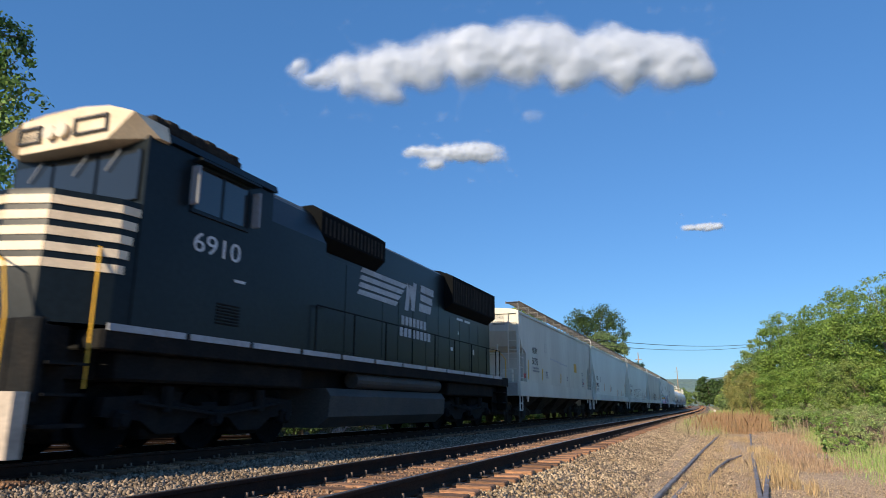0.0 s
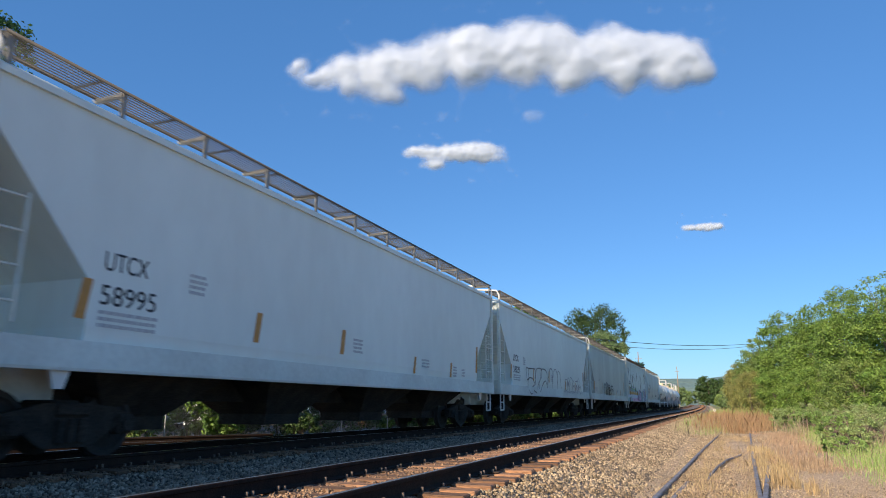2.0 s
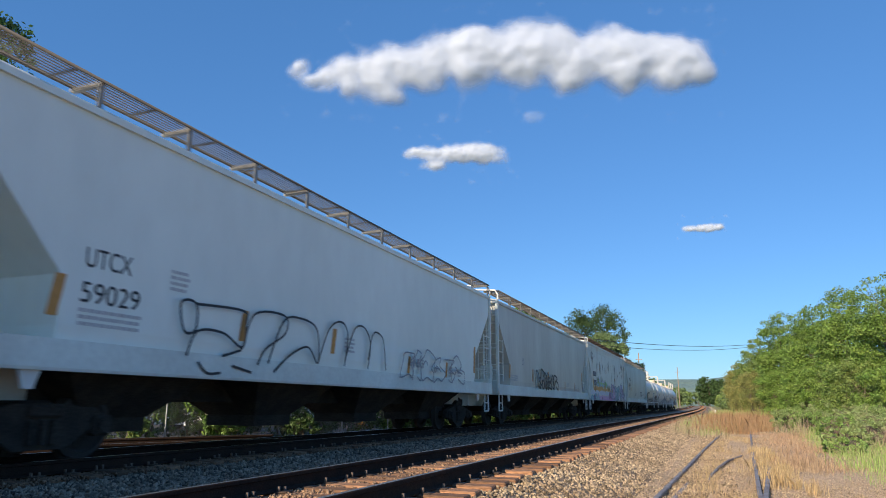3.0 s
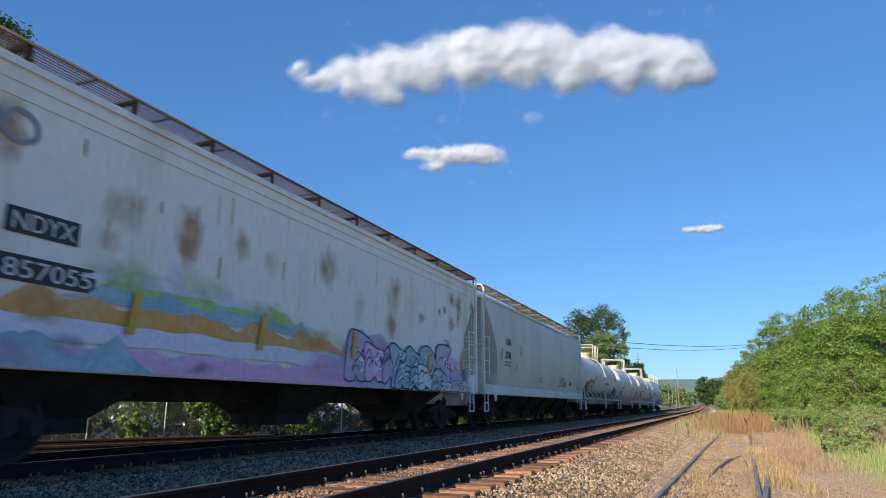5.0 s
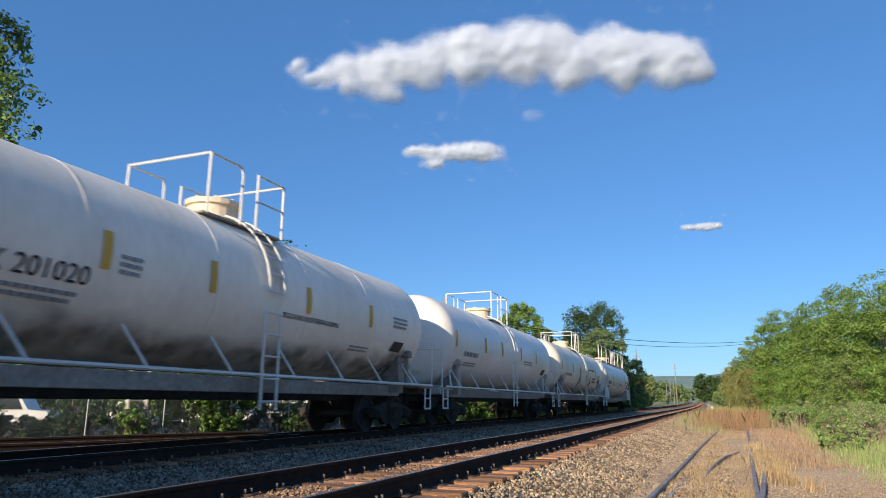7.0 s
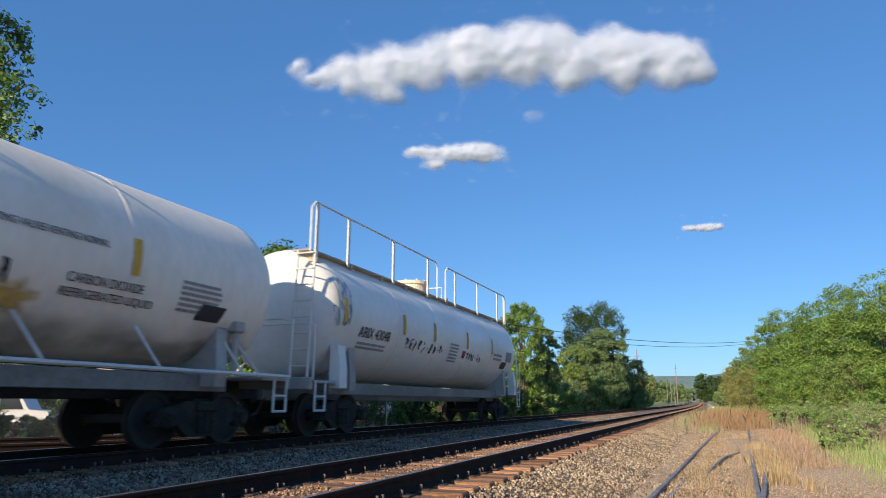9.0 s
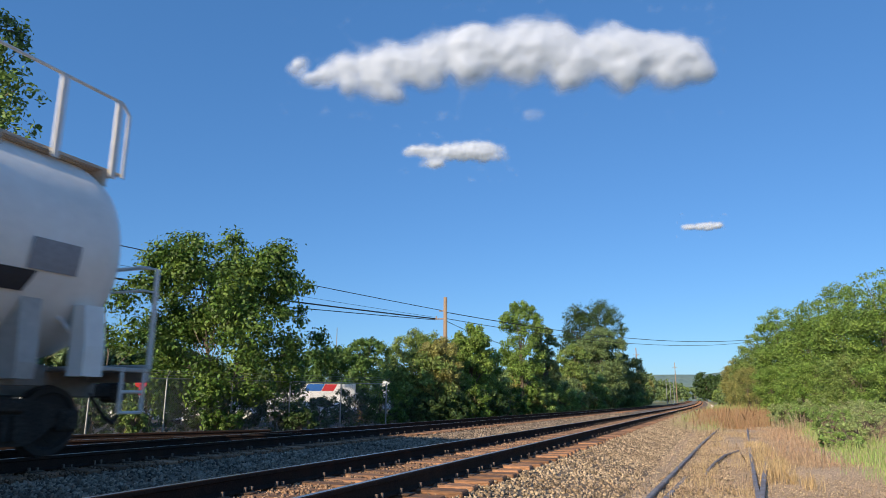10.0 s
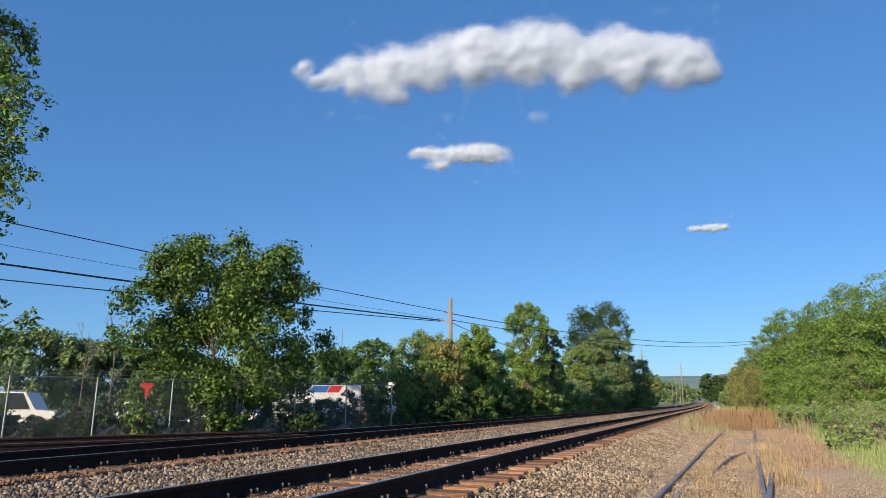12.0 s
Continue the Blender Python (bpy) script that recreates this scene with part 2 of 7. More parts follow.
def ground_z(x, y):
    """Height of the bare ground: two ballast beds, falling to the sides."""
    dx, dz, _, _ = line(y)
    x = x - dx
    if x < NEAR:
        z = BED - 0.06 - 0.05 * math.exp(-((x + 6.6) / 0.8) ** 2) - 0.10 * max(0.0, min(1.0, (-11.3 - x) / 1.6)) - 0.42 * max(0.0, min(1.0, (-11.6 - 2.2 * max(0.0, min(1.0, (22 - y) / 5)) - x) / 2.2))
    else:
        z = BED - 0.05 - 0.31 * max(0.0, min(1.0, (x + 2.5) / 1.5))
    return z + dz

# ---- paints of the train ----
M["grey_paint"] = mat("grey_paint", (0.6, 0.6, 0.535), 0.5, 0, 0.05, 0.5, 6, 0.03, (0.48, 0.465, 0.41), 0.7, stretch=(1, 1, 0.25))
M["dusty_paint"] = mat("dusty_paint", (0.42, 0.41, 0.38), 0.6, 0, 0.1, 0.6, 10, 0.05, (0.28, 0.25, 0.22), 0.7)
M["pale_paint"] = mat("pale_paint", (0.77, 0.83, 0.78), 0.5, 0, 0.03, 0.4, 4, 0.03, (0.7, 0.75, 0.7), 0.7, stretch=(1, 0.6, 0.3))
M["old_paint"] = mat("old_paint", (0.78, 0.8, 0.73), 0.6, 0, 0.06, 0.8, 9, 0.05, (0.62, 0.55, 0.45), 0.7, stretch=(1, 1.25, 0.4), lo=0.52, hi=0.72)
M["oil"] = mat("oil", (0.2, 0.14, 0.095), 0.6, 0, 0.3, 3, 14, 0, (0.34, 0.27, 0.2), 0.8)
M["worn_white"] = mat("worn_white", (0.42, 0.44, 0.47), 0.6, 0, 0.15, 2, 15, 0, (0.28, 0.29, 0.31), 0.6)
M["plough_tan"] = mat("plough_tan", (0.5, 0.42, 0.34), 0.6, 0, 0.15, 2, 15, 0.05, (0.3, 0.24, 0.19), 0.6)
M["cream_paint"] = mat("cream_paint", (0.64, 0.655, 0.59), 0.55, 0, 0.06, 0.5, 8, 0.04, (0.47, 0.44, 0.37), 0.7, stretch=(1, 1, 0.3), lo=0.5, hi=0.75)
M["sill_paint"] = mat("sill_paint", (0.68, 0.74, 0.69), 0.6, 0, 0.06, 0.6, 12, 0.05, (0.53, 0.55, 0.5), 0.6)
M["sill_dirty"] = mat("sill_dirty", (0.2, 0.17, 0.14), 0.7, 0, 0.25, 0.8, 12, 0.1, (0.34, 0.31, 0.27), 0.7)
M["fuel_grime"] = mat("fuel_grime", (0.035, 0.037, 0.038), 0.7, 0, 0.3, 1.2, 20, 0.2, (0.06, 0.055, 0.05), 0.7)
M["vent_black"] = mat("vent_black", (0.005, 0.006, 0.007), 0.9, 0, 0.3, 2, 20, 0.2, gloss=0.1)
M["spray_deep"] = mat("spray_deep", (0.025, 0.06, 0.09), 0.6, 0, 0.15, 1.5, 10, 0)
M["spray_lilac"] = mat("spray_lilac", (0.45, 0.38, 0.56), 0.6, 0, 0.12, 1.2, 8, 0, (0.47, 0.5, 0.62), 0.8)
M["spray_ice"] = mat("spray_ice", (0.3, 0.44, 0.52), 0.6, 0, 0.12, 1.2, 8, 0, (0.48, 0.56, 0.62), 0.8)
M["tank_beam"] = mat("tank_beam", (0.24, 0.23, 0.21), 0.6, 0, 0.15, 0.8, 12, 0.05, (0.15, 0.135, 0.12), 0.7)
M["walk_taupe"] = mat("walk_taupe", (0.46, 0.39, 0.31), 0.8, 0, 0.15, 2, 20, 0.1)
M["white_paint"] = mat("white_paint", (0.66, 0.655, 0.63), 0.45, 0, 0.05, 0.6, 10, 0.02, (0.6, 0.57, 0.52), 0.6)
M["tank_white"] = mat("tank_white", (0.78, 0.77, 0.73), 0.42, 0, 0.04, 0.45, 7, 0.02, (0.66, 0.63, 0.57), 0.8, stretch=(1, 0.7, 0.8), lo=0.45, hi=0.7)
M["tank_dirty"] = mat("tank_dirty", (0.85, 0.78, 0.67), 0.5, 0, 0.05, 0.5, 7, 0.02, (0.64, 0.55, 0.43), 0.6, stretch=(1, 1, 0.5), lo=0.5, hi=0.75)
M["grating"] = mat("grating", (0.12, 0.11, 0.1), 0.7, 0, 0.15, 4, 30, 0)
M["grating_rust"] = mat("grating_rust", (0.12, 0.078, 0.058), 0.8, 0, 0.25, 4, 30, 0, (0.07, 0.05, 0.04), 0.6)
M["under"] = mat("under", (0.03, 0.027, 0.024), 0.95, 0, 0.4, 3, 30, 0.4, (0.065, 0.054, 0.043), 0.5, gloss=0.2)
M["wheel"] = mat("wheel", (0.03, 0.026, 0.023), 0.8, 0.1, 0.3, 6, 30, 0.2)
M["wheel_rim"] = mat("wheel_rim", (0.045, 0.04, 0.036), 0.7, 0.2, 0.1, 6, 30, 0, gloss=0.3)
M["black_paint"] = mat("black_paint", (0.006, 0.0105, 0.0145), 0.34, 0, 0.25, 0.7, 12, 0.05, (0.01, 0.015, 0.018), 0.7, gloss=0.2)
M["grime_black"] = mat("grime_black", (0.011, 0.012, 0.013), 0.85, 0, 0.3, 2, 20, 0.3, (0.022, 0.02, 0.018), 0.7, gloss=0.12)
M["cream"] = mat("cream", (0.76, 0.63, 0.46), 0.5, 0, 0.08, 2, 20, 0.03, (0.58, 0.45, 0.31), 0.6)
M["mark_white"] = mat("mark_white", (0.62, 0.63, 0.64), 0.6, 0, 0.12, 2, 15, 0, (0.45, 0.45, 0.45), 0.5)
M["mark_grey"] = mat("mark_grey", (0.26, 0.27, 0.29), 0.6, 0, 0.1, 2, 15, 0)
M["mark_black"] = mat("mark_black", (0.022, 0.024, 0.03), 0.6, 0, 0.2, 2, 15, 0)
M["mark_faint"] = mat("mark_faint", (0.46, 0.47, 0.48), 0.6, 0, 0.1, 2, 15, 0)
M["stripe_yellow"] = mat("stripe_yellow", (0.62, 0.36, 0.03), 0.5, 0, 0.1, 3, 20, 0)
M["stripe_orange"] = mat("stripe_orange", (0.52, 0.24, 0.05), 0.5, 0, 0.1, 3, 20, 0)
M["safety_yellow"] = mat("safety_yellow", (0.75, 0.42, 0.03), 0.5, 0, 0.1, 3, 20, 0)
M["mark_red"] = mat("mark_red", (0.34, 0.05, 0.06), 0.6, 0, 0.1, 3, 20, 0)
M["spray_teal"] = mat("spray_teal", (0.22, 0.44, 0.5), 0.6, 0, 0.15, 1.5, 10, 0, (0.42, 0.56, 0.62), 0.8)
M["spray_blue"] = mat("spray_blue", (0.09, 0.12, 0.22), 0.6, 0, 0.15, 1.5, 10, 0, (0.2, 0.24, 0.36), 0.8)
M["spray_pale"] = mat("spray_pale", (0.72, 0.71, 0.82), 0.6, 0, 0.12, 1.5, 10, 0, (0.62, 0.68, 0.76), 0.8)
M["spray_violet"] = mat("spray_violet", (0.74, 0.42, 0.64), 0.6, 0, 0.15, 1.5, 10, 0, (0.6, 0.48, 0.68), 0.8)
M["spray_orange"] = mat("spray_orange", (0.68, 0.34, 0.08), 0.6, 0, 0.15, 1.5, 10, 0, (0.62, 0.42, 0.2), 0.8)
M["spray_green"] = mat("spray_green", (0.38, 0.6, 0.14), 0.6, 0, 0.15, 1.5, 10, 0, (0.45, 0.62, 0.4), 0.8)
M["rust_streak"] = mat("rust_streak", (0.52, 0.32, 0.17), 0.85, 0, 0.25, 3, 14, 0, (0.36, 0.18, 0.09), 0.6)
M["belly_brown"] = mat("belly_brown", (0.2, 0.155, 0.115), 0.8, 0, 0.2, 2, 14, 0, (0.28, 0.23, 0.18), 0.7)
M["cab_glass"] = mat("cab_glass", (0.02, 0.025, 0.03), 0.06, 0, 0.05, 2, 10, 0, gloss=0.8)
M["lamp_glass"] = mat("lamp_glass", (0.7, 0.62, 0.5), 0.15, 0, 0.05, 4, 20, 0)
for soft_name, soft_base in (("soft_rust", "rust_streak"), ("soft_oil", "oil"), ("soft_grime", "belly_brown"), ("soft_violet", "spray_violet"), ("soft_deep", "spray_blue"), ("soft_green", "spray_green"), ("soft_orange", "spray_orange"), ("soft_amber", "stripe_yellow")):
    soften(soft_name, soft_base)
DRIFTS = []

# ---- ground ----


def build_ground():
    xs = sorted({round(v, 2) for v in [*np.linspace(-16, 8, 61), *np.linspace(-60, -16, 16), *np.linspace(8, 60, 18), -1200, -500, -200, -100, 100, 200, 500, 1200]})
    ys = sorted({round(v, 2) for v in [*np.linspace(-6, 40, 60), *np.linspace(40, 400, 45), -1500, -300, -60, -20, 550, 800, 1400, 2400]})
    verts, mi = [], []
    for y in ys:
        for x in xs:
            z = ground_z(x, y) + 0.02 * noise.noise((x * 0.9, y * 0.9, 0)) + (0.05 * noise.noise((x * 0.3, y * 0.3, 3)) if x > -1 or x < -12 else 0)
            verts.append((x, y, z))
    n = len(xs)
    faces = [(j * n + i, j * n + i + 1, (j + 1) * n + i + 1, (j + 1) * n + i) for j in range(len(ys) - 1) for i in range(n - 1)]
    g = raw("ground", verts, faces, M["soil"], smooth=True)
    g.data.materials.append(M["ballast_bed"])
    g.data.materials.append(M["cinder_shade"])
    g.data.materials.append(M["field"])
    for p in g.data.polygons:
        c = p.center
        off = c.x - line(c.y)[0]
        # shade between and behind the far rails is coloured in as dark ground
        if -11.0 < off < -8.7 and c.y < 60:
            p.material_index = 2
        elif -11.0 < off < -1.2:
            p.material_index = 1
        elif off <= -11.0 and c.y < 120:
            p.material_index = 2
        elif (off > 2.5 + max(0, 45 - c.y) * 0.5 and c.y > 24) or (off > 0.2 and c.y > 44) or off <= -11:
            p.material_index = 3
    tagged(g, "dry sandy railway ground with grey-brown ballast beds", "ground", kind="structure")


STONE_V = [(1, 0, -0.1), (0.2, 1, 0.1), (-0.9, 0.3, 0), (-0.2, -1, 0.15), (0.1, 0.1, 0.8), (0, -0.1, -0.7)]
STONE_F = [(0, 1, 4), (1, 2, 4), (2, 3, 4), (3, 0, 4), (1, 0, 5), (2, 1, 5), (3, 2, 5), (0, 3, 5)]


def build_stones():
    rng = np.random.default_rng(5)

    def field(name, x0, x1, y0, y1, per, size, label, material="stone", lift=0.0):
        n = int((x1 - x0) * (y1 - y0) * per)
        u = rng.random(n)
        y = y0 + (y1 - y0) * u ** 1.5
        x = rng.uniform(x0, x1, n) + np.array([line(v)[0] for v in y])
        kept = (x < 0.3 * y + 0.6) & (y > 0.62 * np.abs(x))
        x, y = x[kept], y[kept]
        n = len(x)
        z = np.array([ground_z(a, b) for a, b in zip(x, y)]) + rng.uniform(-0.012, 0.02, n) + (lift or (0.045 if material == "stone_rust" else 0))
        s = rng.uniform(0.55, 1.25, n) * size * (1 + 0.5 * np.clip((y - 15) / 40, 0, 1))
        ob = scatter(name, STONE_V, STONE_F, np.stack([x, y, z], 1), turns(rng, n, s, 0.8), M[material])
        tagged(ob, label, "ballast", kind="stuff")

    field("ballast_stones", -8.2, -4.75, 2.5, 60, 240, 0.042, "grey-brown crushed ballast stones between the two tracks", "stone_grey")
    field("ballast_stones", -8.75, -7.95, 3, 45, 260, 0.026, "brown dirt and small stones over the tie ends", "stone_dirt", 0.05)
    field("ballast_stones", -5.3, -5.0, 3, 45, 160, 0.026, "brown dirt and small stones over the tie ends", "stone_dirt", 0.05)
    field("ballast_stones", -4.6, -3.2, 4, 55, 300, 0.03, "rust-stained ballast stones between the ties of the track", "stone_rust")
    field("ballast_stones", -3.1, -1.3, 4, 55, 270, 0.033, "crushed ballast stones on the shoulder of the track")
    field("gravel", -1.4, 3.2, 8, 42, 230, 0.014, "fine tan gravel beside the tracks", "stone_tan")
    field("gravel", -1.4, 0.2, 5, 45, 130, 0.028, "tan crushed stones spilled from the shoulder")
    field("ballast_stones", -11.4, -9.9, 4, 60, 70, 0.045, "ballast stones behind the far track with shade put into their colour", "stone_shaded")


# ---- tracks ----
RAIL = [(-0.076, -0.18), (0.076, -0.18), (0.076, -0.168), (0.014, -0.145), (0.01, -0.05), (0.036, -0.04), (0.036, -0.008), (0.026, 0.0),
        (-0.026, 0.0), (-0.036, -0.008), (-0.036, -0.04), (-0.01, -0.05), (-0.014, -0.145), (-0.076, -0.168)]


def rail(parent, x, ys, shift=line, shine=True, drop=0.0, label="", side="rail"):
    bm = bmesh.new()
    rings = []
    for y in ys:
        dx, dz = shift(y)[:2]
        rings.append([(x + dx + a, y, dz + b - drop) for a, b in RAIL])
    loft(bm, rings)
    bmesh.ops.recalc_face_normals(bm, faces=bm.faces)
    if shine:
        for f in bm.faces:
            if f.normal.z > 0.9 and f.calc_center_median().z > line(f.calc_center_median().y)[1] - drop - 0.004:
                f.material_index = 1
    return part("rail", bm, [M[side], M["rail_top"]], parent, label)


def tie_mesh():
    bm = bmesh.new()
    box(bm, (-1.3, -0.115, -0.18), (1.3, 0.115, 0), 0.015)
    for v in bm.verts:
        v.co += Vector((noise.noise(v.co * 3) * 0.02, noise.noise(v.co * 5) * 0.015, noise.noise(v.co * 4) * 0.008))
    me = bpy.data.meshes.new("tie")
    bm.to_mesh(me)
    bm.free()
    me.materials.append(M["tie"])
    return me


def build_track(xc, name, label, near0, near1):
    t = tagged(new(name), label, "railway track", kind="structure")
    ys = [-40, *range(-20, 72, 6), *range(78, 620, 12)]
    for s in (-0.5, 0.5):
        rail(t, xc + s * GAUGE, ys, label="rust-dark steel rail with a bright worn head")
    rng = np.random.default_rng(int(-xc * 10))
    me = tie_mesh()
    y, count, rest_p, rest_m = near0, 0, [], []
    bits, bitm, plates, platem = [], [], [], []
    while y < 430:
        yy = y + rng.uniform(-0.04, 0.04)
        dx, dz, hd, _ = line(yy)
        off, yaw, dip = rng.uniform(-0.05, 0.05), rng.uniform(-0.02, 0.02), rng.uniform(-0.012, 0.006)
        if y < near1:
            ob = new("tie", me)
            ob.parent = t
            ob.matrix_basis = Matrix.LocRotScale((xc + dx + off, yy, dz - 0.185 + dip), Euler((0, 0, yaw - hd)), None)
        else:
            rest_p.append((xc + dx + off, yy, dz - 0.185 + dip))
            rest_m.append(np.eye(3))
        for s in (-1, 1):
            rx = xc + dx + s * GAUGE / 2
            plates.append((rx, yy, dz - 0.181))
            if y < 90:
                for e in (-1, 1):
                    for k in (-0.06, 0.06):
                        if rng.random() < 0.72:
                            bits.append((rx + e * 0.092, yy + k + rng.uniform(-0.01, 0.01), dz - 0.165 + rng.uniform(-0.004, 0.025)))
        y += 0.51
    cube = [(x, yv, z) for z in (-1, 1) for yv in (-1, 1) for x in (-1, 1)]
    cf = [(0, 2, 3, 1), (4, 5, 7, 6), (0, 1, 5, 4), (2, 6, 7, 3), (0, 4, 6, 2), (1, 3, 7, 5)]
    far = scatter("ties_far", np.array(cube) * (1.3, 0.115, 0.09) - (0, 0, 0.09), cf, rest_p, np.array(rest_m), M["tie"], t)
    tagged(far, kind="stuff")
    eye = np.tile(np.eye(3), (len(plates), 1, 1))
    tagged(scatter("tie_plates", np.array(cube) * (0.18, 0.1, 0.008), cf, plates, eye, M["plate"], t), kind="stuff")
    eye = np.tile(np.eye(3), (len(bits), 1, 1))
    tagged(scatter("spikes", np.array(cube) * (0.016, 0.012, 0.03), cf, bits, eye, M["spike"], t), kind="stuff")
    return t


def build_tracks():
    build_track(NEAR, "track_near", "main-line track with rusty spikes on orange-brown timber ties", -10.24, 80)
    build_track(FAR, "track_far", "main-line track with dark rails on timber ties", -10.2, 78)


build_ground()
build_stones()
build_tracks()

# ---- planting ----


def leaves(rng, centres, radii, n, size, up=0.35, shell=0.55, flat=0.85, corners=4):
    """Small leaf quads on and in the lumps of a crown."""
    pick = rng.choice(len(centres), n, p=radii ** 2 / np.sum(radii ** 2))
    d = rng.normal(size=(n, 3))
    d /= np.linalg.norm(d, axis=1)[:, None]
    rad = radii[pick] * (shell + (1.15 - shell) * rng.random(n) ** 0.6 + 0.2 * rng.normal(size=n))
    pos = centres[pick] + d * rad[:, None] * np.array([1, 1, flat])
    nrm = d + rng.normal(size=(n, 3)) * 0.55 + np.array([0, 0, up])
    nrm /= np.linalg.norm(nrm, axis=1)[:, None]
    a = np.cross(nrm, rng.normal(size=(n, 3)))
    a /= np.linalg.norm(a, axis=1)[:, None]
    b = np.cross(nrm, a)
    s = size * rng.uniform(0.55, 1.35, n)[:, None]
    droop = nrm * s * 0.25
    if corners == 3:
        return np.stack([pos - a * s, pos + a * s * 0.9 - b * s * 0.75, pos + a * s * 0.6 + b * s * 0.8], 1)
    return np.stack([pos - a * s, pos - b * s * 0.55 + droop * 0.4, pos + a * s - droop, pos + b * s * 0.55 + droop * 0.4], 1)


def plant(name, label, category, x, y, height, width, base, leaf, material, seed, lumps=40, cover=2.6, square=0.25, group="", tips=0.0, stems=1, lean=0.0, most=9000, tiers=False):
    """A tree or bush: tapered trunk, limbs, and a crown of clumps of leaves."""
    rng = np.random.default_rng(seed)
    zg = ground_z(x, y) - 0.08
    th = thing(name, label, category, group, pose(x, y, zg))
    mid, hr, wr = (base + height) / 2, (height - base) / 2, width / 2
    lumps = int(lumps * (1.3 if tiers else 3.2))
    d = rng.normal(size=(lumps, 3))
    d /= np.linalg.norm(d, axis=1)[:, None]
    d /= (np.max(np.abs(d), axis=1)[:, None]) ** square
    r = rng.uniform(0.16, 0.36, lumps) * min(wr, hr) if tiers else rng.uniform(0.05, 0.2, lumps) * min(wr * 1.15, hr * 1.3)
    depth = 0.25 + 0.75 * rng.random(lumps) ** 0.45
    c = d * depth[:, None]
    c = c * (np.stack([wr - r * 0.8, wr - r * 0.8, hr - r * 0.7], 1)) + np.array([0, 0, mid])
    c[:, 0] += lean * (c[:, 2] - mid)
    if tips:
        k = int(lumps * 0.35)
        a = rng.random(k) * math.tau
        q = rng.random(k) ** 0.5
        tc = np.stack([np.cos(a) * q * wr * 0.8, np.sin(a) * q * wr * 0.8, mid + hr * np.sqrt(np.clip(1 - 0.7 * q * q, 0, 1)) + rng.uniform(-0.2, 0.6, k) * tips], 1)
        c, r = np.concatenate([c, tc]), np.concatenate([r, rng.uniform(0.1, 0.22, k) * wr * 0.55 + 0.12])
    leaf = leaf * (0.68 if y < 150 else 0.85)
    n = int((1.0 if y < 38 else 1.25) * cover * math.pi * width * (height - base + width * 0.3) / (leaf * leaf * 1.1))
    n = min(n, most if y < 38 or y > 150 else int(most * 1.7))
    corners = 3 if y > 38 else 4
    quads("crown", leaves(rng, c, r, n, leaf, 0.75 if tiers else 0.35, 0.45 if tiers else 0.2, 0.6 if tiers else 0.85, corners), M[material], th, corners)
    # trunk and limbs that reach into the clumps
    bm = bmesh.new()
    for s in range(stems):
        ang = s * math.tau / stems
        foot = Vector((math.cos(ang), math.sin(ang), 0)) * (0.25 if stems > 1 else 0)
        head = Vector((lean * hr + 0.3 * wr * math.cos(ang) * (stems > 1), 0.3 * wr * math.sin(ang) * (stems > 1), base + (height - base) * 0.72))
        tr = max(0.04, height * 0.017 / stems ** 0.5)
        bend = foot.lerp(head, 0.45) + Vector((rng.uniform(-0.1, 0.1) * width * 0.3, rng.uniform(-0.1, 0.1) * width * 0.3, 0))
        rod(bm, foot, bend, tr * 1.25, 8, tr * 0.9)
        rod(bm, bend, head, tr * 0.9, 8, tr * 0.25)
        for i in rng.choice(len(c), min(len(c), 12), replace=False):
            t = min(0.95, max(0.15, (c[i][2] - base * 0.4) / max(head.z, 0.1) * 0.6))
            p = foot.lerp(bend, t / 0.45) if t < 0.45 else bend.lerp(head, (t - 0.45) / 0.55)
            q = Vector(c[i])
            m = p.lerp(q, 0.5) + Vector((0, 0, 0.12 * (q - p).length))
            rod(bm, p, m, tr * 0.38, 6, tr * 0.24)
            rod(bm, m, q, tr * 0.24, 6, tr * 0.08)
    part("trunk", bm, M["bark"], th)
    return th


